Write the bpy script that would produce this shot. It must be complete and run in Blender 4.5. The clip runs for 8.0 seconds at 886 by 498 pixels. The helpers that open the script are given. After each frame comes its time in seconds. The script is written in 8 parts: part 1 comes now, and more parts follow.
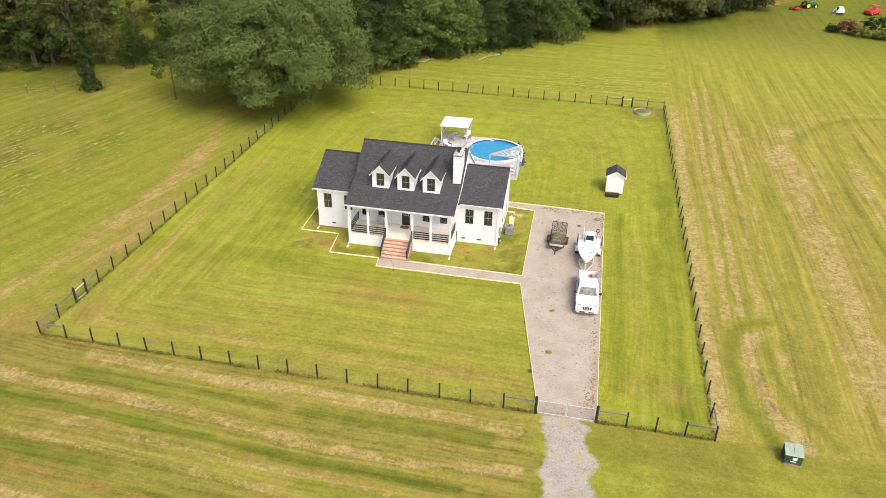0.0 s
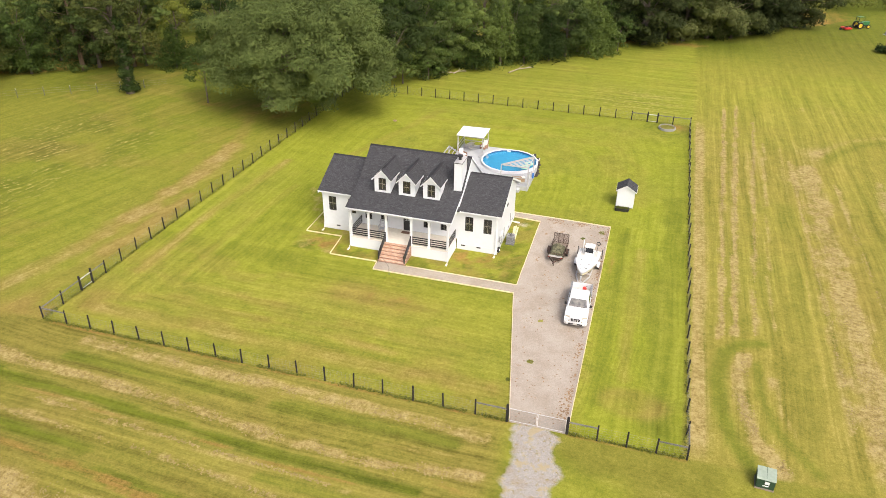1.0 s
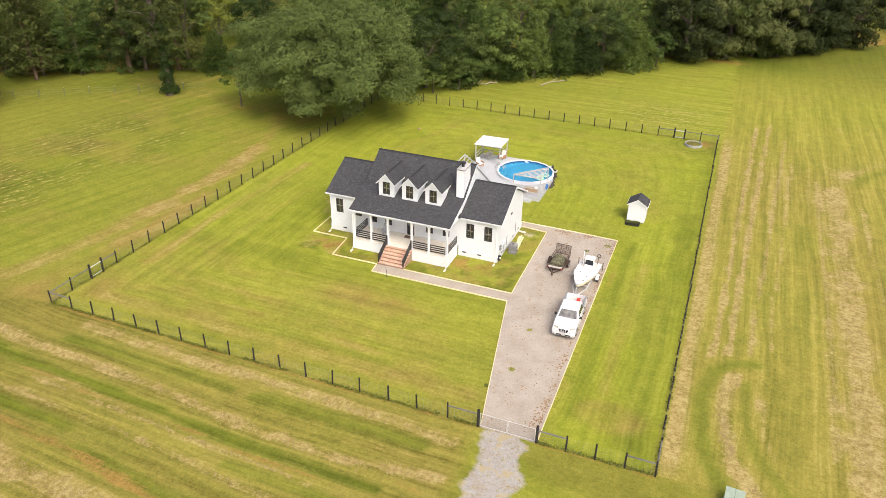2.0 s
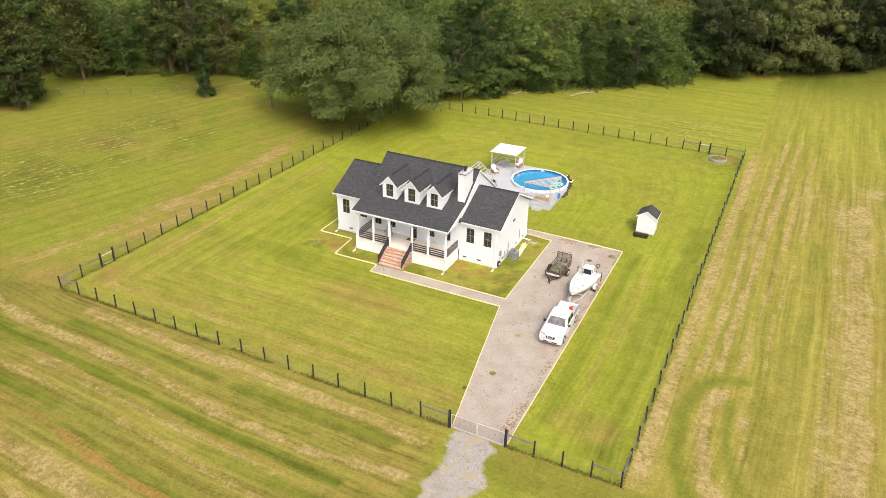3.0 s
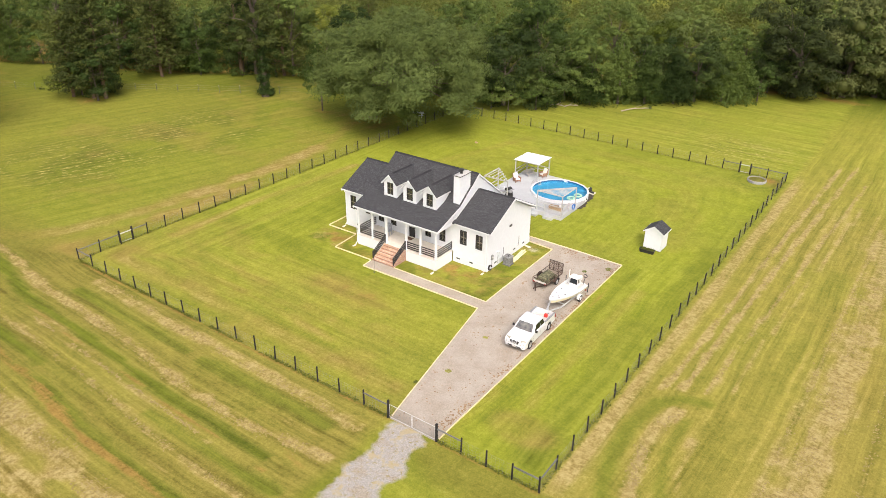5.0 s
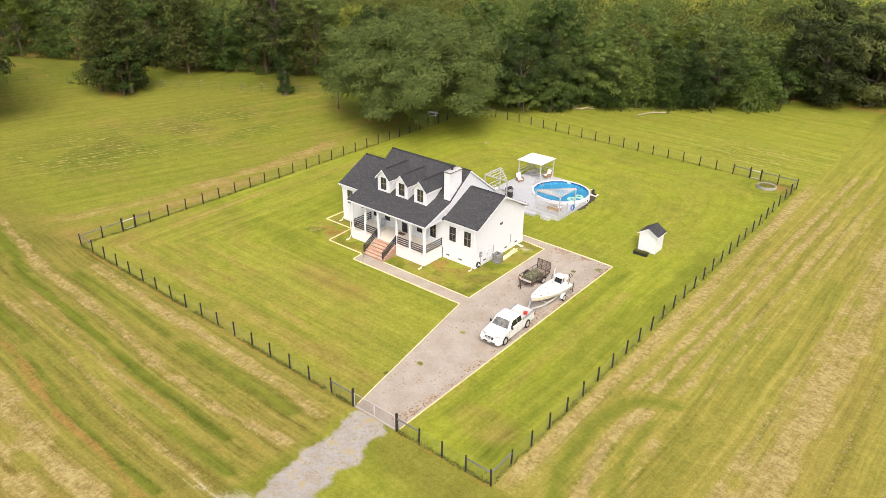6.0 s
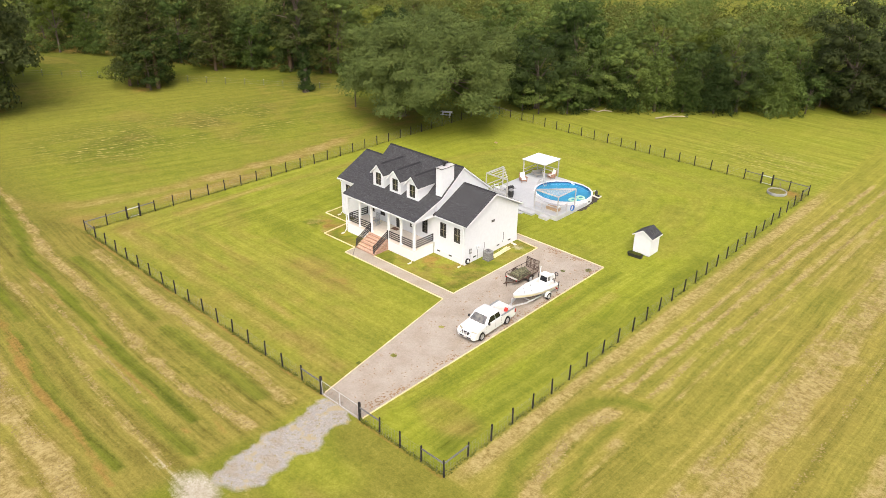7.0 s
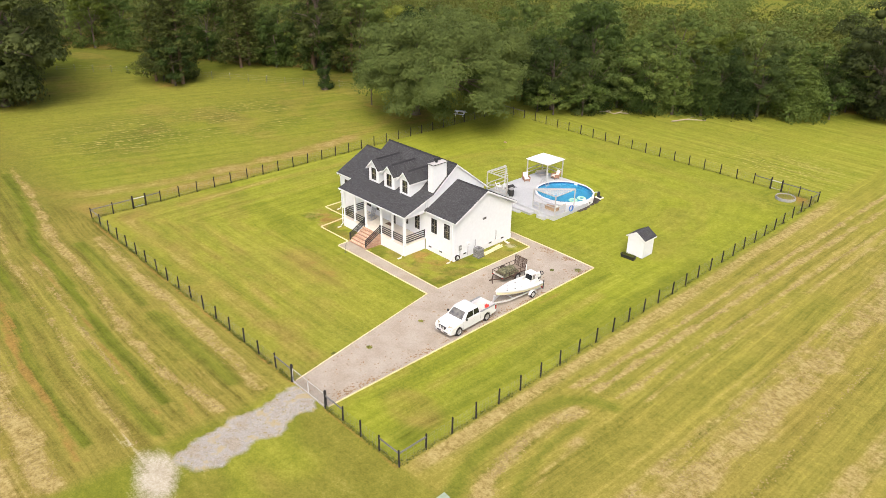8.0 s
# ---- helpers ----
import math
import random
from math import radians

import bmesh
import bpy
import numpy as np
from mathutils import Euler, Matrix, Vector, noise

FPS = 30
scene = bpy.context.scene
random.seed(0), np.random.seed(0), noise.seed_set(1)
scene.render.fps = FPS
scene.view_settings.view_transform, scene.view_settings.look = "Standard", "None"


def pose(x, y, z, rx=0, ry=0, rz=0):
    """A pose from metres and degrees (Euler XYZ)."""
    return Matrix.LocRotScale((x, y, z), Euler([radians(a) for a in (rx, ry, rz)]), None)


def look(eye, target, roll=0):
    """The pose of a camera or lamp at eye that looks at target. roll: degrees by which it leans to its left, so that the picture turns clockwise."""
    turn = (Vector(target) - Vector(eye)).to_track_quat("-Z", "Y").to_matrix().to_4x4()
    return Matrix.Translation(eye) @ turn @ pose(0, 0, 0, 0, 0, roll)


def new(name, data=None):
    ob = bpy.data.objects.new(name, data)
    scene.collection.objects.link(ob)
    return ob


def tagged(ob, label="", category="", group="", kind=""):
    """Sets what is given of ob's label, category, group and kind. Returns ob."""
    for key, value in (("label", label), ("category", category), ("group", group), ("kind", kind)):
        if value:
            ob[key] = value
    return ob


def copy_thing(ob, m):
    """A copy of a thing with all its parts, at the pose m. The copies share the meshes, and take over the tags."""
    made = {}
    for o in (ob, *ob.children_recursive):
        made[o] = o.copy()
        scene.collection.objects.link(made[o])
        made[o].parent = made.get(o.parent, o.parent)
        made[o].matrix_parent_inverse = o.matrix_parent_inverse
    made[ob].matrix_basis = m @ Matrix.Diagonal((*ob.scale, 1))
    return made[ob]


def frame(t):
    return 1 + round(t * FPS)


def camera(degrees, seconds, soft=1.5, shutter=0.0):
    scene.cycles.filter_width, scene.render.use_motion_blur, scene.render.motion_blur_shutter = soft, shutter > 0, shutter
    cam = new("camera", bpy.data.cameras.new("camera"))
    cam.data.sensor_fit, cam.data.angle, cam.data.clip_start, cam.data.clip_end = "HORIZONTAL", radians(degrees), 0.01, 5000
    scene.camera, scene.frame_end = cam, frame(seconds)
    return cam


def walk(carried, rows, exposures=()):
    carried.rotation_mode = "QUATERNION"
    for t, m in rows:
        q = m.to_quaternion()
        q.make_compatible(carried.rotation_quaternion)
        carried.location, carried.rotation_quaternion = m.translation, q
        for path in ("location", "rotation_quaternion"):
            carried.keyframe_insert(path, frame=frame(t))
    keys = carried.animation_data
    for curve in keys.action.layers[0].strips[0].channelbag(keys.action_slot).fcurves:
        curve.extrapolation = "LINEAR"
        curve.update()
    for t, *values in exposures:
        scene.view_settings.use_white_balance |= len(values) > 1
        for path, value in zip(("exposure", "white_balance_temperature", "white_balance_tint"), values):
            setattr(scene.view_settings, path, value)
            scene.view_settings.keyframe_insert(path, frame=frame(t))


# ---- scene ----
cam = camera(61.8, 8.0, soft=0.6)
PATH = [
    (0, (1.081, -39.411, 36.616), (0.742, -37.731, 35.585), 1.0),
    (0.5, (3.832, -39.103, 36.418), (3.418, -37.43, 35.403), 1.0),
    (1, (6.496, -38.69, 36.203), (6.007, -37.028, 35.203), 0.9),
    (1.5, (9.227, -38.174, 36.03), (8.661, -36.528, 35.045), 0.9),
    (3, (17.04, -35.997, 35.263), (16.257, -34.416, 34.321), 0.9),
    (3.5, (19.581, -35.054, 35.093), (18.729, -33.503, 34.161), 0.85),
    (4, (22.078, -34.016, 34.907), (21.158, -32.498, 33.986), 0.85),
    (4.5, (24.487, -32.878, 34.701), (23.509, -31.392, 33.787), 0.8),
    (6, (31.466, -28.997, 33.759), (30.339, -27.608, 32.864), 0.8),
    (6.5, (33.608, -27.553, 33.444), (32.435, -26.199, 32.554), 0.8),
    (7, (35.749, -26.002, 33.167), (34.53, -24.686, 32.281), 0.8),
    (7.5, (37.821, -24.402, 32.95), (36.559, -23.126, 32.068), 0.8),
    (8, (39.724, -22.88, 32.764), (38.423, -21.641, 31.884), 0.8),
]
walk(cam, [(t, look(eye, target, roll)) for t, eye, target, roll in PATH], exposures=[(0.0, 0.56, 6500, 10), (8.0, 0.56, 6500, 10)])

# ---- world and sun: a bright overcast day ----
SUN_EL, SUN_AZ = 50.0, 138.0
world = bpy.data.worlds.new("world")
scene.world = world
world.use_nodes = True
wn = world.node_tree.nodes
sky = wn.new("ShaderNodeTexSky")
sky.sky_type, sky.sun_disc = "NISHITA", False
sky.sun_elevation, sky.sun_rotation = radians(SUN_EL), radians(SUN_AZ)
sky.air_density, sky.dust_density, sky.ozone_density = 0.6, 7.0, 0.3
wn["Background"].inputs["Strength"].default_value = 0.165
world.node_tree.links.new(sky.outputs[0], wn["Background"].inputs["Color"])
sun = bpy.data.lights.new("sun", "SUN")
sun.energy, sun.angle, sun.color = 1.2, radians(40), (1.0, 0.975, 0.93)
sun_ob = new("sun", sun)
el, az = radians(SUN_EL), radians(SUN_AZ)
sun_ob.matrix_world = look((0, 0, 60), (-math.sin(az) * math.cos(el) * 10, -math.cos(az) * math.cos(el) * 10, 60 - math.sin(el) * 10))


# ---- materials ----
def nodes_of(name):
    m = bpy.data.materials.new(name)
    m.use_nodes = True
    nt = m.node_tree
    return m, nt, nt.nodes["Principled BSDF"]


def add_noise(nt, scale, detail=3.0, stretch=None, rough=0.55, coords="Object"):
    tc = nt.nodes.new("ShaderNodeTexCoord")
    src = tc.outputs[coords]
    if stretch:
        mp = nt.nodes.new("ShaderNodeMapping")
        mp.inputs["Scale"].default_value = stretch
        nt.links.new(src, mp.inputs["Vector"])
        src = mp.outputs[0]
    n = nt.nodes.new("ShaderNodeTexNoise")
    n.inputs["Scale"].default_value, n.inputs["Detail"].default_value = scale, detail
    n.inputs["Roughness"].default_value = rough
    nt.links.new(src, n.inputs["Vector"])
    return n.outputs["Fac"]


def ramp(nt, fac, stops):
    r = nt.nodes.new("ShaderNodeValToRGB")
    els = r.color_ramp.elements
    while len(els) < len(stops):
        els.new(0.5)
    for e, (p, c) in zip(els, stops):
        e.position, e.color = p, (*c, 1) if len(c) == 3 else c
    nt.links.new(fac, r.inputs[0])
    return r.outputs[0]


def mix(nt, fac, a, b, mode="MIX"):
    m = nt.nodes.new("ShaderNodeMix")
    m.data_type, m.blend_type = "RGBA", mode
    for sock, val in ((m.inputs["Factor"], fac), (m.inputs[6], a), (m.inputs[7], b)):
        if isinstance(val, bpy.types.NodeSocket):
            nt.links.new(val, sock)
        else:
            sock.default_value = val if isinstance(val, (int, float)) else (*val, 1)
    return m.outputs[2]


def calc(nt, op, a, b=0.0, clamp=False):
    m = nt.nodes.new("ShaderNodeMath")
    m.operation, m.use_clamp = op, clamp
    for sock, val in zip(m.inputs, (a, b)):
        if isinstance(val, bpy.types.NodeSocket):
            nt.links.new(val, sock)
        else:
            sock.default_value = val
    return m.outputs[0]


def bump(nt, bsdf, height, strength, dist=0.02):
    b = nt.nodes.new("ShaderNodeBump")
    b.inputs["Strength"].default_value, b.inputs["Distance"].default_value = strength, dist
    nt.links.new(height, b.inputs["Height"])
    nt.links.new(b.outputs[0], bsdf.inputs["Normal"])


def surface(name, dark, light, rough=0.6, metal=0.0, scale=6.0, coarse=0.7, stretch=None, relief=0.15, dist=0.01):
    """Two scales of variation between two tones, with fine relief."""
    m, nt, b = nodes_of(name)
    fine = add_noise(nt, scale, 4, stretch)
    wide = add_noise(nt, coarse, 2)
    f = calc(nt, "ADD", calc(nt, "MULTIPLY", fine, 0.6), calc(nt, "MULTIPLY", wide, 0.4))
    nt.links.new(ramp(nt, f, [(0.34, dark), (0.66, light)]), b.inputs["Base Color"])
    b.inputs["Roughness"].default_value, b.inputs["Metallic"].default_value = rough, metal
    if relief:
        bump(nt, b, fine, relief, dist)
    return m


def leaf_material(name, dark, mid, light):
    m, nt, b = nodes_of(name)
    geo = nt.nodes.new("ShaderNodeNewGeometry")
    info = nt.nodes.new("ShaderNodeObjectInfo")
    wide = add_noise(nt, 0.55, 3)
    f = calc(nt, "ADD", calc(nt, "MULTIPLY", geo.outputs["Random Per Island"], 0.16), calc(nt, "MULTIPLY", wide, 0.84))
    f = calc(nt, "ADD", f, calc(nt, "MULTIPLY", calc(nt, "SUBTRACT", info.outputs["Random"], 0.5), 0.75))
    nt.links.new(ramp(nt, f, [(0.2, dark), (0.5, mid), (0.8, light)]), b.inputs["Base Color"])
    b.inputs["Roughness"].default_value = 0.7
    b.inputs["Specular IOR Level"].default_value = 0.15
    tr = nt.nodes.new("ShaderNodeBsdfTranslucent")
    nt.links.new(ramp(nt, f, [(0.2, dark), (0.5, mid), (0.82, light)]), tr.inputs["Color"])
    ms = nt.nodes.new("ShaderNodeMixShader")
    ms.inputs[0].default_value = 0.13
    nt.links.new(b.outputs[0], ms.inputs[1])
    nt.links.new(tr.outputs[0], ms.inputs[2])
    nt.links.new(ms.outputs[0], nt.nodes["Material Output"].inputs["Surface"])
    return m


def ground_material():
    m, nt, b = nodes_of("grass_ground")

    def attr(n):
        a = nt.nodes.new("ShaderNodeAttribute")
        a.attribute_name = n
        return a.outputs["Fac"]

    def streaks(across, along, seed):
        com = nt.nodes.new("ShaderNodeCombineXYZ")
        nt.links.new(calc(nt, "MULTIPLY", attr("across"), across), com.inputs[0])
        nt.links.new(calc(nt, "MULTIPLY", attr("along"), along), com.inputs[1])
        com.inputs[2].default_value = seed
        n = nt.nodes.new("ShaderNodeTexNoise")
        n.inputs["Scale"].default_value, n.inputs["Detail"].default_value, n.inputs["Roughness"].default_value = 1.0, 4.0, 0.62
        nt.links.new(com.outputs[0], n.inputs["Vector"])
        return n.outputs["Fac"]
    tuft = add_noise(nt, 3.0, 5, None, 0.72)
    blade = add_noise(nt, 9.0, 4, None, 0.8)
    mid = add_noise(nt, 0.7, 4, None, 0.65)
    wide = add_noise(nt, 0.14, 3, None, 0.6)
    rows = streaks(1.35, 0.030, 3.1)
    lines = streaks(4.4, 0.13, 8.4)
    row = calc(nt, "ADD", calc(nt, "MULTIPLY", rows, 0.70), calc(nt, "MULTIPLY", lines, 0.36))
    row = calc(nt, "MULTIPLY", calc(nt, "SUBTRACT", row, 0.53), attr("streak"))
    g = calc(nt, "ADD", calc(nt, "MULTIPLY", tuft, 0.32), calc(nt, "ADD", calc(nt, "MULTIPLY", blade, 0.36), calc(nt, "MULTIPLY", mid, 0.20)))
    g = calc(nt, "ADD", g, 0.06)
    # alternate passes of the mower lean the grass to and fro
    pass_of = calc(nt, "SINE", calc(nt, "ADD", calc(nt, "MULTIPLY", attr("across"), 2.6), calc(nt, "MULTIPLY", wide, 14.0)))
    pass_of = calc(nt, "MULTIPLY", calc(nt, "MULTIPLY", pass_of, attr("streak")), 0.026)
    gr = calc(nt, "ADD", calc(nt, "ADD", g, pass_of), calc(nt, "MULTIPLY", row, 1.25))
    green = ramp(nt, gr, [(0.33, (0.084, 0.112, 0.011)), (0.5, (0.188, 0.208, 0.026)), (0.67, (0.320, 0.316, 0.056))])
    yellow = ramp(nt, gr, [(0.34, (0.120, 0.108, 0.017)), (0.66, (0.38, 0.305, 0.072))])
    bright = ramp(nt, gr, [(0.32, (0.118, 0.154, 0.011)), (0.5, (0.222, 0.246, 0.023)), (0.68, (0.350, 0.360, 0.054))])
    green = mix(nt, ramp(nt, wide, [(0.36, (0, 0, 0)), (0.68, (0.6, 0.6, 0.6))]), green, yellow)
    green = mix(nt, attr("fresh"), green, bright)
    green = mix(nt, attr("field"), green, yellow)
    lush_and_shade = ramp(nt, gr, [(0.33, (0.042, 0.060, 0.006)), (0.68, (0.160, 0.182, 0.018))])
    green = mix(nt, attr("lush_and_shade"), green, lush_and_shade)
    thatch = ramp(nt, gr, [(0.36, (0.135, 0.097, 0.019)), (0.64, (0.330, 0.262, 0.070))])
    green = mix(nt, attr("thatch"), green, thatch)
    ticks = streaks(2.6, 3.4, 5.5)
    gt = calc(nt, "ADD", calc(nt, "MULTIPLY", g, 0.62), calc(nt, "MULTIPLY", ticks, 0.38))
    hay = ramp(nt, gt, [(0.39, (0.150, 0.108, 0.030)), (0.5, (0.320, 0.250, 0.094)), (0.61, (0.440, 0.360, 0.165))])
    edge = calc(nt, "ADD", calc(nt, "MULTIPLY", calc(nt, "SUBTRACT", g, 0.5), 1.5), calc(nt, "MULTIPLY", row, 3.2))
    k = calc(nt, "MULTIPLY", calc(nt, "SUBTRACT", calc(nt, "ADD", attr("straw"), edge), 0.18), 1.9, True)
    col = mix(nt, calc(nt, "MULTIPLY", k, 0.94), green, hay)
    # short wisps of cut grass that lie in rows
    wobble = calc(nt, "ADD", calc(nt, "MULTIPLY", attr("across"), 0.95), calc(nt, "MULTIPLY", streaks(0.5, 0.25, 1.7), 3.4))
    comb = calc(nt, "ABSOLUTE", calc(nt, "SUBTRACT", calc(nt, "FRACT", wobble), 0.5))
    wisp = calc(nt, "ADD", calc(nt, "MULTIPLY", calc(nt, "SUBTRACT", 0.5, comb), 0.55), calc(nt, "SUBTRACT", streaks(2.8, 1.7, 6.6), 0.5))
    wisp = calc(nt, "MULTIPLY", calc(nt, "MULTIPLY", calc(nt, "SUBTRACT", wisp, 0.245), 9.0, True), attr("wisp"), True)
    col = mix(nt, wisp, col, (0.40, 0.335, 0.125))
    low = calc(nt, "MULTIPLY", calc(nt, "MULTIPLY", calc(nt, "SUBTRACT", comb, 0.26), 4.0, True), calc(nt, "MULTIPLY", attr("wisp"), 0.45), True)
    col = mix(nt, low, col, (0.055, 0.075, 0.012))
    soil = ramp(nt, g, [(0.40, (0.140, 0.086, 0.018)), (0.60, (0.330, 0.220, 0.060))])
    k2 = calc(nt, "MULTIPLY", calc(nt, "SUBTRACT", calc(nt, "ADD", attr("soil"), edge), 0.3), 2.2, True)
    k2 = calc(nt, "MULTIPLY", k2, calc(nt, "MULTIPLY", attr("soil"), 5.0, True))
    col = mix(nt, k2, col, soil)
    sand = ramp(nt, g, [(0.40, (0.30, 0.26, 0.175)), (0.60, (0.50, 0.46, 0.38))])
    k3 = calc(nt, "MULTIPLY", calc(nt, "SUBTRACT", calc(nt, "ADD", attr("sand"), edge), 0.36), 2.2, True)
    k3 = calc(nt, "MULTIPLY", k3, calc(nt, "MULTIPLY", attr("sand"), 5.0, True))
    col = mix(nt, k3, col, sand)
    vo = nt.nodes.new("ShaderNodeTexVoronoi")
    vo.inputs["Scale"].default_value = 20.0
    nt.links.new(nt.nodes.new("ShaderNodeTexCoord").outputs["Object"], vo.inputs["Vector"])
    stone = ramp(nt, vo.outputs["Color"], [(0.1, (0.18, 0.165, 0.148)), (0.5, (0.31, 0.292, 0.270)), (0.9, (0.45, 0.43, 0.405))])
    stone = mix(nt, 0.45, stone, ramp(nt, mid, [(0.40, (0.30, 0.235, 0.15)), (0.50, (0.32, 0.30, 0.275)), (0.7, (0.40, 0.385, 0.36))]))
    stone = mix(nt, ramp(nt, tuft, [(0.57, (0, 0, 0)), (0.63, (0.8, 0.8, 0.8))]), stone, (0.24, 0.20, 0.07))
    stone = mix(nt, ramp(nt, mid, [(0.54, (0, 0, 0)), (0.62, (0.75, 0.75, 0.75))]), stone, (0.36, 0.29, 0.155))
    k4 = calc(nt, "MULTIPLY", calc(nt, "SUBTRACT", calc(nt, "ADD", attr("stone"), calc(nt, "MULTIPLY", calc(nt, "SUBTRACT", g, 0.5), 1.3)), 0.40), 2.6, True)
    k4 = calc(nt, "MULTIPLY", k4, calc(nt, "MULTIPLY", attr("stone"), 5.0, True))
    col = mix(nt, k4, col, stone)
    nt.links.new(col, b.inputs["Base Color"])
    b.inputs["Roughness"].default_value = 0.9
    b.inputs["Specular IOR Level"].default_value = 0.12
    bump(nt, b, calc(nt, "ADD", calc(nt, "ADD", tuft, blade), calc(nt, "MULTIPLY", row, 1.5)), 0.4, 0.10)
    return m


def gravel_material(name, warm, leaves):
    m, nt, b = nodes_of(name)
    tc = nt.nodes.new("ShaderNodeTexCoord")
    vo = nt.nodes.new("ShaderNodeTexVoronoi")
    vo.inputs["Scale"].default_value = 15.0
    nt.links.new(tc.outputs["Object"], vo.inputs["Vector"])
    stone = ramp(nt, vo.outputs["Color"], [(0.1, (0.275, 0.236, 0.196)), (0.5, (0.345, 0.302, 0.254)), (0.9, (0.425, 0.378, 0.325))])
    wide = ramp(nt, add_noise(nt, 0.55, 4), [(0.36, warm[0]), (0.62, warm[1])])
    col = mix(nt, 0.5, stone, wide)
    leaf = ramp(nt, add_noise(nt, 1.1, 5, None, 0.75), [(leaves, (0, 0, 0)), (leaves + 0.06, (1, 1, 1))])
    col = mix(nt, leaf, col, (0.27, 0.17, 0.085))
    nt.links.new(col, b.inputs["Base Color"])
    b.inputs["Roughness"].default_value = 0.92
    bump(nt, b, vo.outputs["Distance"], 0.45, 0.03)
    return m


def shingle_material():
    m, nt, b = nodes_of("asphalt_shingle")
    tc = nt.nodes.new("ShaderNodeTexCoord")
    br = nt.nodes.new("ShaderNodeTexBrick")
    mp = nt.nodes.new("ShaderNodeMapping")
    nt.links.new(tc.outputs["Object"], mp.inputs["Vector"])
    nt.links.new(mp.outputs[0], br.inputs["Vector"])
    br.inputs["Scale"].default_value = 1.0
    br.inputs["Brick Width"].default_value, br.inputs["Row Height"].default_value = 0.33, 0.125
    br.inputs["Mortar Size"].default_value = 0.006
    br.inputs["Color1"].default_value = (0.036, 0.037, 0.041, 1)
    br.inputs["Color2"].default_value = (0.053, 0.054, 0.058, 1)
    br.inputs["Mortar"].default_value = (0.012, 0.012, 0.014, 1)
    grain = ramp(nt, add_noise(nt, 7.5, 4, None, 0.85), [(0.34, (0.46, 0.46, 0.47)), (0.52, (1.0, 1.0, 1.0)), (0.68, (1.75, 1.75, 1.76))])
    col = mix(nt, 1.0, br.outputs["Color"], grain, "MULTIPLY")
    nt.links.new(col, b.inputs["Base Color"])
    b.inputs["Roughness"].default_value = 0.88
    bump(nt, b, br.outputs["Fac"], 0.5, -0.01)
    return m


def siding_material():
    m, nt, b = nodes_of("white_siding")
    tc = nt.nodes.new("ShaderNodeTexCoord")
    wv = nt.nodes.new("ShaderNodeTexWave")
    wv.wave_type, wv.bands_direction, wv.wave_profile = "BANDS", "Z", "SAW"
    wv.inputs["Scale"].default_value = 1.0 / 0.18 / 20 * 2 * math.pi
    nt.links.new(tc.outputs["Object"], wv.inputs["Vector"])
    f = add_noise(nt, 3, 4)
    nt.links.new(ramp(nt, f, [(0.3, (0.635, 0.665, 0.70)), (0.7, (0.685, 0.715, 0.75))]), b.inputs["Base Color"])
    b.inputs["Roughness"].default_value = 0.55
    bump(nt, b, wv.outputs["Fac"], 0.18, 0.008)
    return m


def brick_material(name, one, two, mortar):
    m, nt, b = nodes_of(name)
    tc = nt.nodes.new("ShaderNodeTexCoord")
    sep = nt.nodes.new("ShaderNodeSeparateXYZ")
    nt.links.new(tc.outputs["Object"], sep.inputs[0])
    com = nt.nodes.new("ShaderNodeCombineXYZ")
    nt.links.new(calc(nt, "ADD", sep.outputs[0], sep.outputs[1]), com.inputs[0])
    nt.links.new(calc(nt, "ADD", sep.outputs[2], calc(nt, "MULTIPLY", sep.outputs[1], 0.2)), com.inputs[1])
    br = nt.nodes.new("ShaderNodeTexBrick")
    nt.links.new(com.outputs[0], br.inputs["Vector"])
    br.inputs["Scale"].default_value = 1.0
    br.inputs["Brick Width"].default_value, br.inputs["Row Height"].default_value = 0.21, 0.075
    br.inputs["Mortar Size"].default_value = 0.008
    br.inputs["Color1"].default_value = (*one, 1)
    br.inputs["Color2"].default_value = (*two, 1)
    br.inputs["Mortar"].default_value = (*mortar, 1)
    g = ramp(nt, add_noise(nt, 12, 3), [(0.3, (0.8, 0.8, 0.8)), (0.7, (1.2, 1.2, 1.2))])
    nt.links.new(mix(nt, 1.0, br.outputs["Color"], g, "MULTIPLY"), b.inputs["Base Color"])
    b.inputs["Roughness"].default_value = 0.85
    bump(nt, b, br.outputs["Fac"], 0.6, -0.01)
    return m


def glass_material(name, tint, rough=0.03):
    m, nt, b = nodes_of(name)
    b.inputs["Base Color"].default_value = (*tint, 1)
    b.inputs["Roughness"].default_value = rough
    b.inputs["Transmission Weight"].default_value = 1.0
    b.inputs["IOR"].default_value = 1.45
    return m


GROUND = ground_material()
GRAVEL = gravel_material("gravel", ((0.285, 0.232, 0.172), (0.388, 0.346, 0.292)), 0.61)
SHINGLE = shingle_material()
SIDING = siding_material()
# light from above painted in: darker riser brick, paler tread brick
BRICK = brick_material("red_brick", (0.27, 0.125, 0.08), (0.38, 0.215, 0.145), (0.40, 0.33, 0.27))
LITBRICK = brick_material("lit_tread_brick", (0.42, 0.235, 0.155), (0.55, 0.37, 0.26), (0.52, 0.44, 0.36))
GLASS = glass_material("window_glass", (0.75, 0.78, 0.8))
WHITE = surface("white_paint", (0.675, 0.695, 0.72), (0.73, 0.75, 0.775), 0.5, scale=5, relief=0.05)
STUCCO = surface("white_stucco", (0.63, 0.65, 0.675), (0.69, 0.71, 0.735), 0.75, scale=14, relief=0.08)
BLACK = surface("black_paint", (0.012, 0.012, 0.013), (0.030, 0.030, 0.032), 0.45, scale=8)
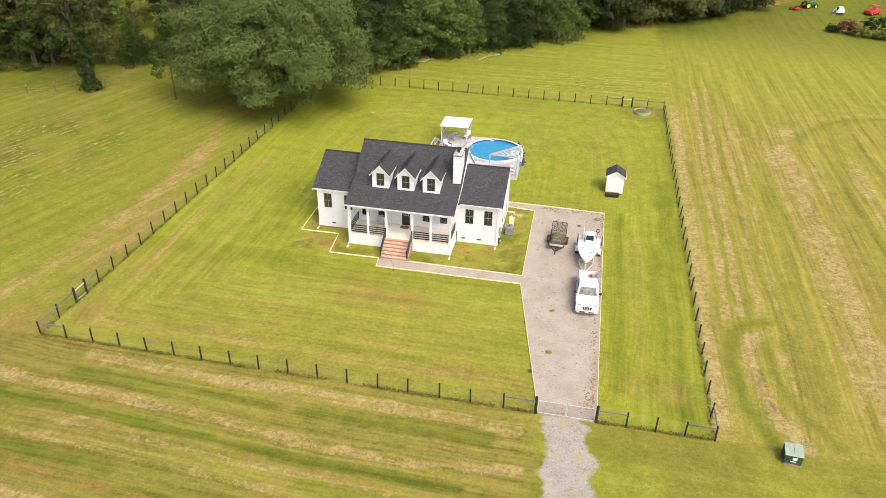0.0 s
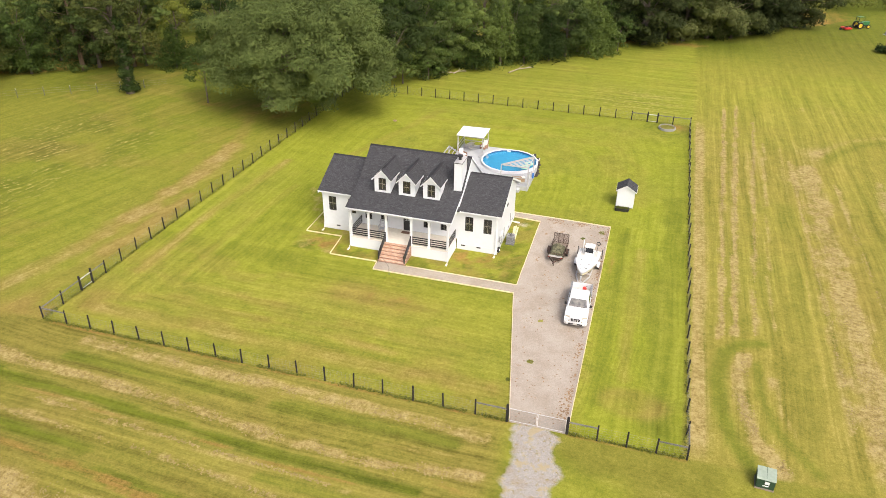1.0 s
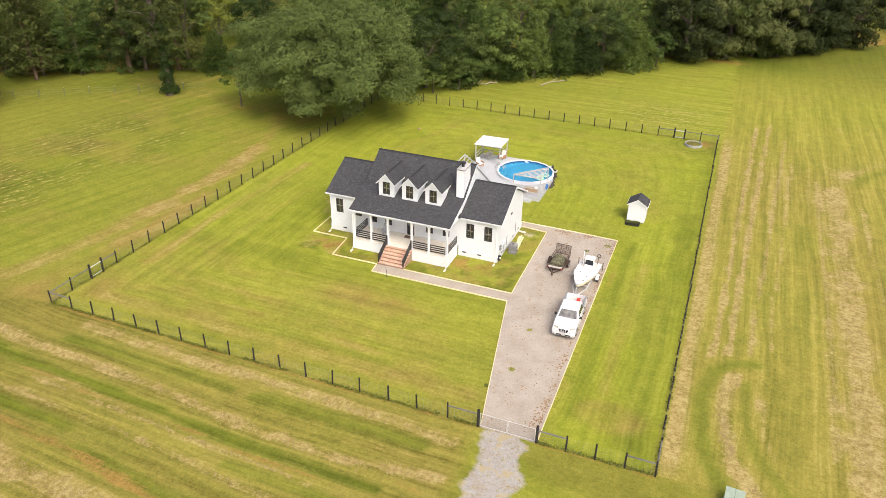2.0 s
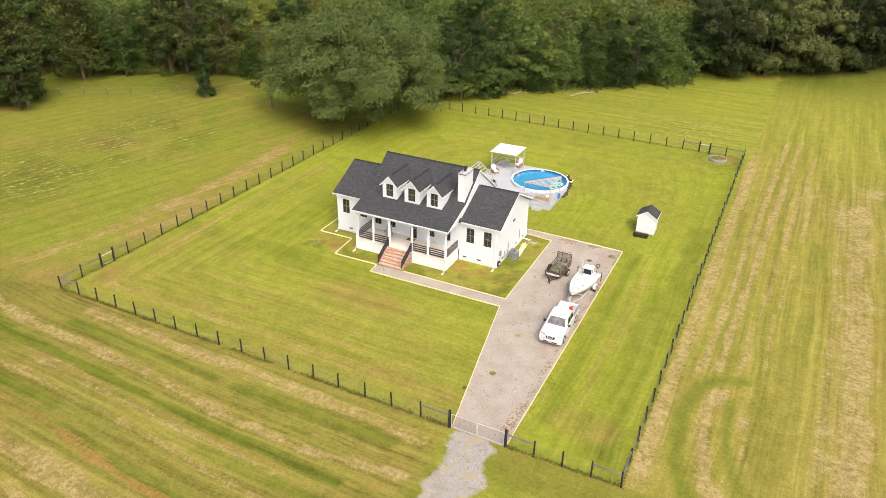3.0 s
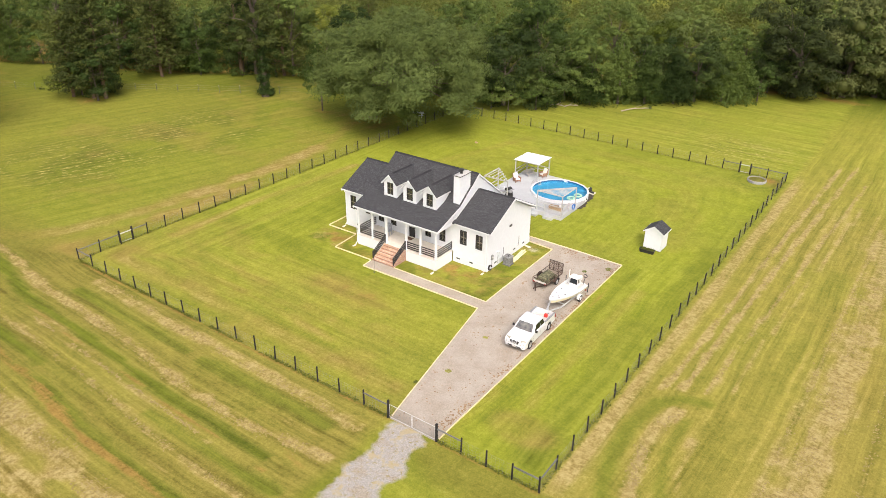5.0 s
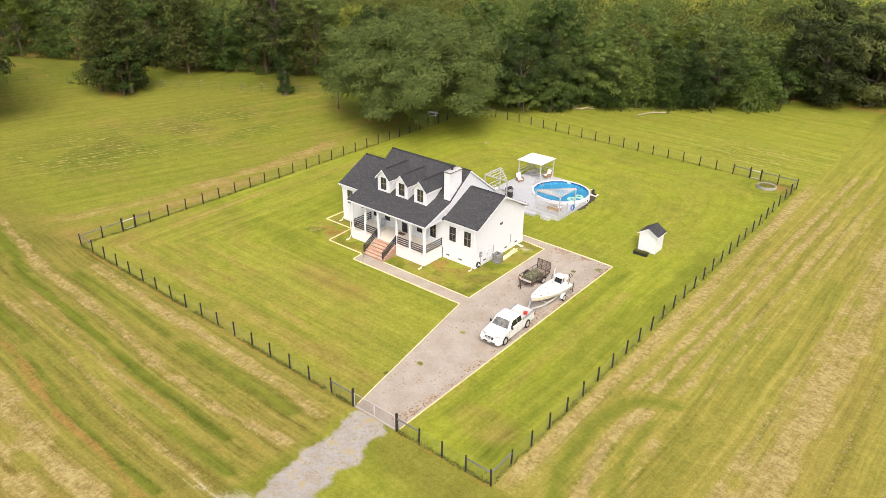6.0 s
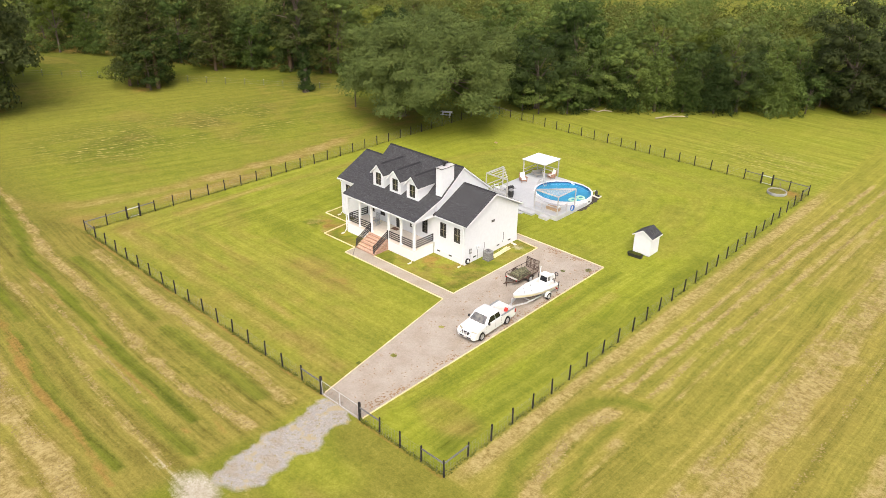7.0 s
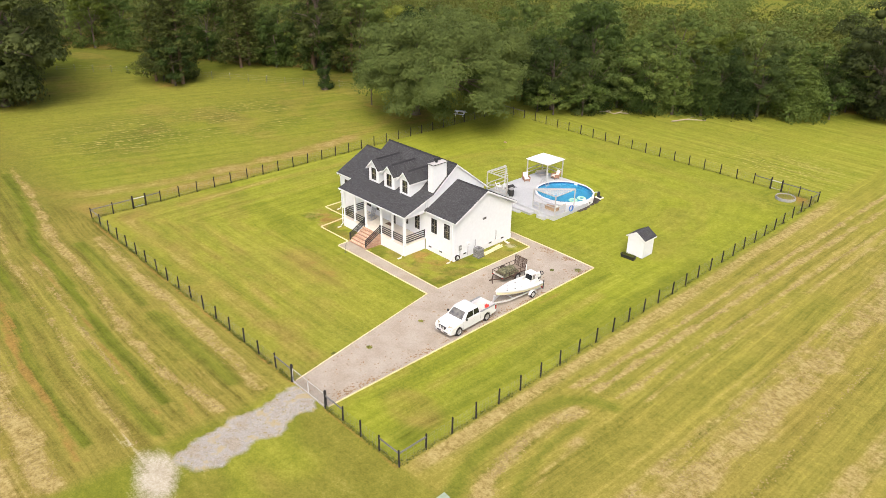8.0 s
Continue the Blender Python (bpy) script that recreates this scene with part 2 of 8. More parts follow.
# dark colour that stands in for the shade inside the rooms
DARKROOM = surface("dark_interior", (0.05, 0.045, 0.04), (0.10, 0.09, 0.078), 0.9)
RIDGECAP = surface("ridge_shingle", (0.010, 0.010, 0.012), (0.026, 0.026, 0.030), 0.9, scale=10)
CONCRETE = surface("porch_concrete", (0.58, 0.54, 0.47), (0.70, 0.66, 0.59), 0.8, scale=3)
LUMBER = surface("yellow_pine_lumber", (0.58, 0.48, 0.26), (0.76, 0.68, 0.45), 0.7, scale=6, stretch=(1, 1, 6))
POSTBLACK = surface("creosoted_post", (0.008, 0.007, 0.007), (0.026, 0.023, 0.021), 0.95, scale=9)
GREYRAIL = surface("weathered_rail", (0.07, 0.068, 0.066), (0.17, 0.165, 0.16), 0.75, scale=9)
GALV = surface("galvanised_steel", (0.46, 0.47, 0.475), (0.64, 0.645, 0.65), 0.45, 0.35, scale=10)
DULLZINC = surface("dull_zinc_sheet", (0.26, 0.265, 0.26), (0.40, 0.405, 0.40), 0.6, 0.2, scale=10)
WIRE = surface("woven_wire", (0.16, 0.16, 0.15), (0.30, 0.30, 0.28), 0.5, 0.6)
DECK = surface("grey_deck_paint", (0.37, 0.385, 0.40), (0.47, 0.485, 0.50), 0.7, scale=5, stretch=(1, 6, 1))
GREYWOOD = surface("grey_timber_paint", (0.36, 0.355, 0.345), (0.52, 0.515, 0.50), 0.7, scale=8)
BARK = surface("bark", (0.045, 0.034, 0.024), (0.15, 0.12, 0.09), 0.95, scale=5, stretch=(1, 1, 0.25), relief=0.8, dist=0.05)
PINEBARK = surface("pine_bark", (0.075, 0.047, 0.030), (0.20, 0.135, 0.09), 0.95, scale=5, stretch=(1, 1, 0.3), relief=0.8, dist=0.05)
LEAF_OAK = leaf_material("oak_leaf", (0.026, 0.042, 0.009), (0.057, 0.083, 0.018), (0.108, 0.140, 0.036))
LEAF_BROAD = leaf_material("broad_leaf", (0.020, 0.037, 0.007), (0.054, 0.086, 0.016), (0.118, 0.158, 0.035))
LEAF_LIME = leaf_material("lime_leaf", (0.063, 0.087, 0.009), (0.121, 0.148, 0.020), (0.211, 0.225, 0.036))
LEAF_CEDAR = leaf_material("cedar_leaf", (0.019, 0.034, 0.006), (0.045, 0.072, 0.011), (0.087, 0.123, 0.024))
LEAF_PINE = leaf_material("pine_needle", (0.032, 0.042, 0.009), (0.067, 0.083, 0.017), (0.126, 0.139, 0.033))
LEAF_MOSSY = leaf_material("mossy_oak_leaf", (0.023, 0.032, 0.008), (0.051, 0.065, 0.017), (0.095, 0.109, 0.032))
DRYLEAF = surface("dry_leaf", (0.15, 0.085, 0.04), (0.32, 0.20, 0.10), 0.8, scale=4, coarse=1.5, relief=0)
LEAF_YELLOW = leaf_material("shrub_leaf", (0.09, 0.105, 0.017), (0.165, 0.18, 0.032), (0.28, 0.27, 0.06))
LEAF_SCRUB = leaf_material("scrub_leaf", (0.032, 0.044, 0.007), (0.067, 0.086, 0.015), (0.128, 0.139, 0.030))
LEAF_GRASS = leaf_material("tall_grass", (0.060, 0.070, 0.010), (0.120, 0.130, 0.020), (0.21, 0.195, 0.048))
HAY = surface("loose_hay", (0.17, 0.125, 0.042), (0.34, 0.265, 0.105), 0.9, scale=3, coarse=1.2, relief=0)


# ---- building helpers ----
class Shape:
    """Collects vertices and faces, then becomes one mesh object."""

    def __init__(self):
        self.v, self.f = [], []

    def add(self, verts, faces):
        k = len(self.v)
        self.v += [tuple(p) for p in verts]
        self.f += [tuple(k + i for i in f) for f in faces]
        return self

    def box(self, x0, x1, y0, y1, z0, z1):
        return self.add([(x0, y0, z0), (x1, y0, z0), (x1, y1, z0), (x0, y1, z0), (x0, y0, z1), (x1, y0, z1), (x1, y1, z1), (x0, y1, z1)],
                        [(3, 2, 1, 0), (4, 5, 6, 7), (0, 1, 5, 4), (1, 2, 6, 5), (2, 3, 7, 6), (3, 0, 4, 7)])

    def bar(self, a, b, w, h, up=(0, 0, 1)):
        """A rectangular beam from a to b, w across and h deep."""
        a, b = Vector(a), Vector(b)
        d = (b - a).normalized()
        s = d.cross(Vector(up))
        s = s.normalized() if s.length > 1e-4 else Vector((1, 0, 0))
        u = s.cross(d)
        s, u = s * w / 2, u * h / 2
        ring = [-s - u, s - u, s + u, -s + u]
        return self.add([a + r for r in ring] + [b + r for r in ring],
                        [(3, 2, 1, 0), (4, 5, 6, 7), (0, 1, 5, 4), (1, 2, 6, 5), (2, 3, 7, 6), (3, 0, 4, 7)])

    def rod(self, a, b, r, r2=None, seg=8, caps=True):
        a, b = Vector(a), Vector(b)
        r2 = r if r2 is None else r2
        d = (b - a).normalized()
        s = d.cross(Vector((0, 0, 1)))
        s = s.normalized() if s.length > 1e-3 else Vector((1, 0, 0))
        u = d.cross(s)
        ring = [s * math.cos(2 * math.pi * i / seg) + u * math.sin(2 * math.pi * i / seg) for i in range(seg)]
        fs = [(i, (i + 1) % seg, seg + (i + 1) % seg, seg + i) for i in range(seg)]
        if caps:
            fs += [tuple(range(seg - 1, -1, -1)), tuple(range(seg, 2 * seg))]
        return self.add([a + p * r for p in ring] + [b + p * r2 for p in ring], fs)

    def tube(self, pts, r, seg=6, r2=None):
        n = len(pts) - 1
        r2 = r if r2 is None else r2
        for i in range(n):
            self.rod(pts[i], pts[i + 1], r + (r2 - r) * i / n, r + (r2 - r) * (i + 1) / n, seg)
        return self

    def prism(self, poly, axis, a0, a1):
        """A polygon, given in the two other axes, extruded along one axis."""
        def at(p, a):
            return (a, p[0], p[1]) if axis == "x" else (p[0], a, p[1]) if axis == "y" else (p[0], p[1], a)
        n = len(poly)
        return self.add([at(p, a0) for p in poly] + [at(p, a1) for p in poly],
                        [tuple(range(n - 1, -1, -1)), tuple(range(n, 2 * n))] + [(i, (i + 1) % n, n + (i + 1) % n, n + i) for i in range(n)])

    def lathe(self, prof, c, seg=24, axis="z", close=False):
        k = len(prof)
        vs = []
        for i in range(seg):
            a = 2 * math.pi * i / seg
            for r, h in prof:
                p = (r * math.cos(a), r * math.sin(a), h)
                p = p if axis == "z" else (h, p[0], p[1]) if axis == "x" else (p[0], h, p[1])
                vs.append((c[0] + p[0], c[1] + p[1], c[2] + p[2]))
        m = k if close else k - 1
        return self.add(vs, [(i * k + j, (i + 1) % seg * k + j, (i + 1) % seg * k + (j + 1) % k, i * k + (j + 1) % k) for i in range(seg) for j in range(m)])

    def loft(self, rings, close_ends=True):
        """Skins a row of rings that have the same number of points."""
        n = len(rings[0])
        fs = [(i * n + j, i * n + (j + 1) % n, (i + 1) * n + (j + 1) % n, (i + 1) * n + j) for i in range(len(rings) - 1) for j in range(n)]
        if close_ends:
            fs += [tuple(range(n - 1, -1, -1)), tuple((len(rings) - 1) * n + j for j in range(n))]
        return self.add([p for r in rings for p in r], fs)

    def mesh(self, name, smooth=False, bevel=0.0):
        me = bpy.data.meshes.new(name)
        me.from_pydata(self.v, [], self.f)
        bm = bmesh.new()
        bm.from_mesh(me)
        bmesh.ops.recalc_face_normals(bm, faces=bm.faces)
        if bevel:
            es = [e for e in bm.edges if len(e.link_faces) == 2 and e.calc_face_angle(0) > 0.5]
            bmesh.ops.bevel(bm, geom=es, offset=bevel, segments=2, affect="EDGES", clamp_overlap=True)
        bm.to_mesh(me)
        bm.free()
        if smooth:
            me.polygons.foreach_set("use_smooth", [True] * len(me.polygons))
            me.set_sharp_from_angle(angle=radians(38))
        return me


def part(name, shape, material, parent=None, label="", smooth=False, bevel=0.0):
    """One mesh object under a thing or a part."""
    me = shape.mesh(name, smooth, bevel) if isinstance(shape, Shape) else shape
    if not me.materials:
        me.materials.append(material)
    ob = new(name, me)
    if parent:
        ob.parent = parent
    return tagged(ob, label)


def thing(name, label, category, at=(0, 0, 0), turn=0.0, group="", kind=""):
    ob = new(name)
    ob.empty_display_size = 0.3
    ob.matrix_basis = pose(*at, 0, 0, turn)
    return tagged(ob, label, category, group, kind)


def lattice_noise(x, y, seed):
    tab = np.random.RandomState(seed).rand(256, 256)
    xi, yi = np.floor(x).astype(int), np.floor(y).astype(int)
    fx, fy = x - xi, y - yi
    fx, fy = fx * fx * (3 - 2 * fx), fy * fy * (3 - 2 * fy)
    a, b = tab[xi % 256, yi % 256], tab[(xi + 1) % 256, yi % 256]
    c, d = tab[xi % 256, (yi + 1) % 256], tab[(xi + 1) % 256, (yi + 1) % 256]
    return (a * (1 - fx) + b * fx) * (1 - fy) + (c * (1 - fx) + d * fx) * fy


def fbm(x, y, seed, octaves=3):
    s, amp, tot = 0, 1.0, 0.0
    for o in range(octaves):
        s = s + amp * lattice_noise(x * 2 ** o, y * 2 ** o, seed + o)
        tot += amp
        amp *= 0.55
    return s / tot


def smooth(a, b, x):
    t = np.clip((x - a) / (b - a), 0, 1)
    return t * t * (3 - 2 * t)


def bell(x, c, w):
    return np.exp(-((x - c) / w) ** 2)


def ground_z(x, y):
    """The back garden lies a little lower than the front."""
    return -0.2 * smooth(31.5, 36, y) * (1 - smooth(52, 62, y)) * smooth(-24, -18, x) * (1 - smooth(8, 14, x))


# ---- ground: one sheet to the horizon ----
def axis(lo, hi, fine_lo, fine_hi, step, far):
    mid = list(np.arange(fine_lo, fine_hi, step))
    out = list(np.arange(lo, fine_lo, 1.0)) + mid + list(np.arange(fine_hi, hi, 1.0)) + [hi]
    grow, d = [], 4.0
    while d < far:
        grow.append(d)
        d *= 1.8
    return np.array([lo - g for g in grow[::-1]] + out + [hi + g for g in grow])


EDGE = [(34, 133), (24, 122), (15, 114.5), (6, 111), (-3, 101.5), (-10, 95), (-18, 87), (-27, 79.5), (-34, 74), (-43, 69), (-56, 66), (-68, 65), (-80, 60.5), (-89, 53), (-98, 47.5), (-110, 43), (-124, 38), (-136, 29), (-146, 16), (-152, 0), (-156, -20)]


def wood_depth(X, Y):
    """How far a place lies inside the wood; below nought outside it."""
    inside = np.full(X.shape, -99.0)
    for (x0, y0), (x1, y1) in zip(EDGE, EDGE[1:]):
        L = math.dist((x0, y0), (x1, y1))
        t = np.clip(((X - x0) * (x1 - x0) + (Y - y0) * (y1 - y0)) / L ** 2, 0, 1)
        dist = np.hypot(X - x0 - t * (x1 - x0), Y - y0 - t * (y1 - y0))
        side = (X - x0) * (y1 - y0) - (Y - y0) * (x1 - x0)
        near = np.where(side > 0, dist, -dist)
        inside = np.where(np.abs(near) < np.abs(inside), near, inside)
    return inside


def build_ground():
    xs, ys = axis(-140, 80, -78, 42, 0.38, 1800), axis(-30, 150, -20, 72, 0.38, 1800)
    nx, ny = len(xs), len(ys)
    X, Y = np.meshgrid(xs, ys)
    # waviness of all the mown lines
    wx = X + 0.7 * (fbm(X / 9, Y / 15, 3) - 0.5) + 0.25 * (fbm(X / 2, Y / 3, 5) - 0.5)
    wy = Y + 0.7 * (fbm(X / 15, Y / 9, 7) - 0.5) + 0.25 * (fbm(X / 3, Y / 2, 9) - 0.5)
    n1, n2, n3 = fbm(X / 6, Y / 6, 21), fbm(X / 2.0, Y / 2.0, 31), fbm(X / 18, Y / 18, 41)
    crumb = fbm(X / 0.9, Y / 0.9, 51, 2)

    def stroke(pts, width, ragged=0.5):
        """A worn band along a line of points, with an uneven edge."""
        d = np.full(X.shape, 1e3)
        for (ax, ay), (bx, by) in zip(pts, pts[1:]):
            t = np.clip(((wx - ax) * (bx - ax) + (wy - ay) * (by - ay)) / ((bx - ax) ** 2 + (by - ay) ** 2), 0, 1)
            d = np.minimum(d, np.hypot(wx - ax - t * (bx - ax), wy - ay - t * (by - ay)))
        w = width * (1 + ragged * 2.0 * (n2 - 0.5))
        return np.exp(-(d / np.maximum(w, 0.05)) ** 4)

    FX, BY = -39.35, 64.95
    yard = smooth(FX - 0.15, FX + 0.15, X) * (1 - smooth(11.85, 12.1, X)) * smooth(-0.3, 0.0, Y) * (1 - smooth(BY - 0.15, BY + 0.15, Y))
    open_k = smooth(41, 49, -X)
    front = 1 - np.clip((Y + 0.3 + 4.5 * open_k) / (0.3 + 8 * open_k), 0, 1)
    right = smooth(11.9, 12.2, X) * (1 - front)
    left = (1 - smooth(FX - 0.15, FX + 0.15, X)) * (1 - front * smooth(-44, FX, X))
    back = smooth(BY - 0.15, BY + 0.15, Y) * (1 - smooth(11, 14, X)) * smooth(FX, FX + 3, X)
    by_side = smooth(4.4, 5.4, X)
    # the lawn is mown in rounds that follow the fence
    far_r = np.where((X < 4.6) & (Y < 31.8), 60.0, np.where((X > 4.6) & (Y < 31.8), -5.0, 0.0) + 12.0 - X)
    sides = np.stack([X - FX, Y + 0.0 * X, far_r, BY - Y])
    ease = 0.5 + 3.0 * smooth(33, 45, Y)
    rounds = -ease * np.log(np.exp(-np.clip(sides, -20, 90) / ease).sum(0))
    nearest = sides.argmin(0)
    lawn = -0.07 + 0.10 * (n1 - 0.45) + 0.06 * (n2 - 0.5)
    lush_and_shade, soil, thatch = 0.0 * X, 0.0 * X, 0.0 * X
    for pts, w, amp in (([(-37, 3.0), (-27, 3.3), (-12, 2.4), (-2, 2.8)], 0.9, 0.40), ([(-34, 5.8), (-22, 5.6), (-10, 4.6)], 0.45, 0.26), ([(-31, 8.2), (-20, 8.0), (-12, 7.2)], 0.5, 0.22),
                        ([(-36.6, 9), (-36.7, 18), (-36.4, 26), (-35.6, 36)], 0.6, 0.42), ([(-32.6, 8), (-32.4, 18), (-31.5, 30)], 0.5, 0.14), ([(7.3, 7), (7.3, 27)], 0.55, 0.24), ([(-29, 40), (-26, 50), (-23, 60)], 0.7, 0.20),
                        ([(-24, 56.5), (-10, 56.0), (2, 54.5), (6, 48), (6.5, 38)], 0.8, 0.14), ([(-12, 60.5), (1, 60.0)], 1.1, 0.16), ([(1.5, 50), (3.5, 46)], 1.6, 0.18)):
        m_ = stroke(pts, w)
        lawn += 0.8 * amp * m_ * (0.2 + 1.3 * n1)
        thatch += 1.6 * amp * m_ * (0.2 + 1.3 * n1)
    for pts, w, amp in (([(-35, 4.6), (-24, 4.6), (-9, 3.7)], 0.4, 0.34), ([(-30, 7.1), (-18, 6.6), (-5, 6.0)], 0.4, 0.30), ([(-28, 10.4), (-18, 9.8), (-8, 9.0)], 0.45, 0.22), ([(-34.6, 10), (-34.7, 30)], 0.7, 0.22), ([(9.9, 2), (10.1, 40)], 1.1, 0.45), ([(5.6, 4), (5.5, 30)], 0.7, 0.30)):
        lush_and_shade += amp * stroke(pts, w) * (0.4 + n1)
    bed = smooth(-26, -25, X) * (1 - smooth(-3.4, -3.0, X)) * smooth(17.1, 17.4, Y) * (1 - smooth(30, 30.4, Y))
    lush_and_shade += 0.30 * smooth(55, 63, Y) * n1 + 0.34 * smooth(12.6, 15, Y) * (1 - smooth(16, 17, Y)) * (1 - by_side) * (0.3 + n1) + 0.25 * np.exp(-((X + 29) / 3) ** 2 - ((Y - 27) / 9) ** 2)
    scorched = np.exp(-((X + 13.5) / 5.5) ** 2 - ((Y - 11.2) / 2.0) ** 2)
    soil += 0.55 * scorched * smooth(0.45, 0.62, n2) + 0.30 * bed * smooth(0.52, 0.66, fbm(X / 1.1, Y / 1.1, 97)) + 0.55 * bed * np.exp(-((X + 7.5) / 4) ** 2 - ((Y - 20.5) / 1.6) ** 2) * smooth(0.45, 0.6, crumb)
    soil += 0.75 * np.exp(-((X - 4.7) / 0.45) ** 2 - ((Y - 24) / 6) ** 2) * n2
    soil += 0.40 * np.exp(-((X + 20) / 1.6) ** 2 - ((Y - 17.2) / 0.8) ** 2) + 0.6 * np.exp(-((X + 22.5) / 2.4) ** 2 - ((Y - 18.8) / 1.3) ** 2) * smooth(0.42, 0.6, crumb)
    thatch += 0.9 * scorched * (0.2 + n2) + 0.30 * smooth(0.52, 0.68, fbm(X / 3.4, Y / 1.6, 87)) * (1 - smooth(12, 18, Y)) * (1 - by_side) + 0.5 * np.exp(-((X + 37.5) / 2.5) ** 2 - ((Y - 4) / 3) ** 2) * (0.3 + n2)
    rubble = np.exp(-((X + 4.7) / 1.0) ** 2 - ((Y - 28.9) / 0.8) ** 2)
    ring = np.hypot(X - 8.5, Y - 62.75)
    lush_and_shade += 0.5 * bell(ring, 2.2, 0.3) + 0.35 * bell(ring, 3.0, 0.25)
    soil += 0.6 * bell(ring, 1.5, 0.45) * n2 * 1.5 + 0.75 * np.exp(-((X - 9.9) / 1.2) ** 2 - ((Y - 64.0) / 0.8) ** 2) * (0.4 + n2)
    thatch += 0.8 * np.exp(-((X - 10.2) / 1.3) ** 2 - ((Y - 63.6) / 1.4) ** 2)
    dry = np.hypot((X - 8.3) / 2.4, (Y - 4.4) / 1.6)
    thatch += (0.75 * np.exp(-dry ** 4) * (0.25 + n2) + 0.35 * bell(dry, 0.85, 0.2) * n2)
    thatch += 0.55 * bed * smooth(0.44, 0.60, fbm(X / 0.9, Y / 0.9, 91))
    straw = yard * (lawn + bed * 0.22 * smooth(0.5, 0.65, fbm(X / 0.8, Y / 0.8, 99)))
    lush_and_shade = yard * ((lush_and_shade + 0.16 * smooth(0.54, 0.70, fbm(X / 4, Y / 2.6, 83))) * (1 - bed) + 0.75 * bed * smooth(0.42, 0.60, fbm(X / 1.0, Y / 1.0, 93)))
    soil, thatch = yard * soil, yard * thatch
    flecks = stroke([(-29.2, 30.5), (-28.3, 28.6), (-27.2, 27.0), (-26.7, 25.6)], 0.7, 0.6) + 0.8 * bed * smooth(-19, -22, X)
    straw += 0.5 * yard * flecks * smooth(0.5, 0.62, crumb)
    streak = yard * (0.34 - 0.30 * bed) * (1 - 0.4 * smooth(31, 40, Y)) * (0.5 + n1)
    fresh = yard * (0.80 - 0.15 * bed + 1.5 * (n1 - 0.5) - 0.18 * (1 - by_side) * (1 - smooth(7, 13, Y)))
    # right of the garden: hay left in rows that run away from the road
    r = 0.08 + 0.12 * (n2 - 0.5) + 0.28 * (n3 - 0.5)
    r += 0.60 * smooth(12.0, 12.3, X) * (1 - smooth(13.1, 13.7, wx)) * smooth(-1, 3, Y) * (1 - smooth(62, 70, Y)) * (0.55 + 0.8 * n1)
    for x0, x1, y0, y1, w, amp in ((14.5, 16.2, 14.5, 74, 0.24, 1.0), (15.6, 17.9, 15.5, 76, 0.28, 0.9), (17.2, 20.2, 16.0, 72, 0.22, 0.75), (18.6, 20.9, 17, 62, 0.18, 0.55),
                                   (25.2, 25.4, -2, 54, 1.25, 0.80), (23.2, 23.6, 6, 56, 0.30, 0.55), (28.6, 28.0, 2, 50, 0.35, 0.55), (31.8, 33.0, 4, 52, 0.9, 0.56), (36.0, 36.5, 5, 50, 0.6, 0.45), (40.5, 40.0, 0, 50, 1.2, 0.45), (22.0, 22.6, 20, 60, 0.3, 0.25)):
        mid_y = (y0 + y1) / 2
        band = stroke([(x0, y0), ((x0 + x1) / 2, mid_y), (x1, y1)], w, 0.7)
        r += amp * band * (0.25 + 0.75 * n1 + 0.45 * smooth(0.42, 0.6, crumb))
    for x0, x1, w, amp in ((20.2, 22.0, 0.9, 0.42), (27.5, 28.6, 0.6, 0.36), (29.8, 30.6, 0.9, 0.36), (34.4, 35.0, 0.9, 0.36)):
        band = stroke([(x0, 3), ((x0 + x1) / 2, 20), (x1, 42)], w, 0.6)
        r -= amp * band
        lush_and_shade += right * 0.30 * band * (0.3 + n1)
    # the turn of the mower: a green hook round a tongue of hay
    hook = stroke([(17.0, -0.5), (15.2, 2.6), (14.35, 6.0), (14.2, 10.0), (14.75, 12.8), (16.0, 14.4), (17.6, 14.9)], 0.58, 0.25)
    hook = np.maximum(hook, 0.75 * stroke([(20.6, 1.0), (18.2, 4.5), (17.1, 8.5), (17.1, 12.2)], 0.42, 0.3))
    tongue = stroke([(18.3, 0.6), (16.7, 3.6), (15.85, 7.0), (15.75, 10.2), (16.25, 12.9)], 0.55, 0.6) * (1 - 0.55 * bell(wx, 16.0, 0.14))
    second = stroke([(20.2, 3.0), (18.6, 6.4), (18.2, 10.5)], 0.28, 0.8)
    hook = hook * (1 - tongue)
    r = r * (1 - hook) - 0.22 * hook + 0.95 * tongue * (0.3 + 0.8 * n2 + 0.3 * crumb) + 0.5 * second * (0.3 + n2)
    verge = smooth(-3.5, 1.0, Y)
    r = r * (0.25 + 0.75 * verge)
    # a worn patch and a faint curve further up the field
    rr2 = np.hypot(X - 44, Y - 52)
    r += 0.42 * np.exp(-((X - 27) / 2.6) ** 2 - ((Y - 60) / 4.0) ** 2) * (0.4 + n2) + 0.30 * np.exp(-((X - 29) / 5) ** 2 - ((Y - 78) / 3.0) ** 2) * smooth(0.42, 0.6, n2)
    bend = bell(rr2, 16.5, 0.7) * smooth(55, 60, Y)
    r = r * (1 - 0.7 * bend) - 0.25 * bend + 0.28 * bell(rr2, 18.2, 0.7) * smooth(55, 60, Y)
    r -= 0.16 * smooth(62, 100, Y)
    straw += right * np.clip(r, -0.3, 1)
    fresh += right * (0.15 + 0.5 * smooth(48, 85, Y))
    thatch += right * (0.14 * smooth(0.40, 0.62, n3) + 0.35 * np.exp(-((X - 26.5) / 2.6) ** 2) * smooth(0, 6, Y) * (1 - smooth(40, 56, Y))) * (1 - hook)
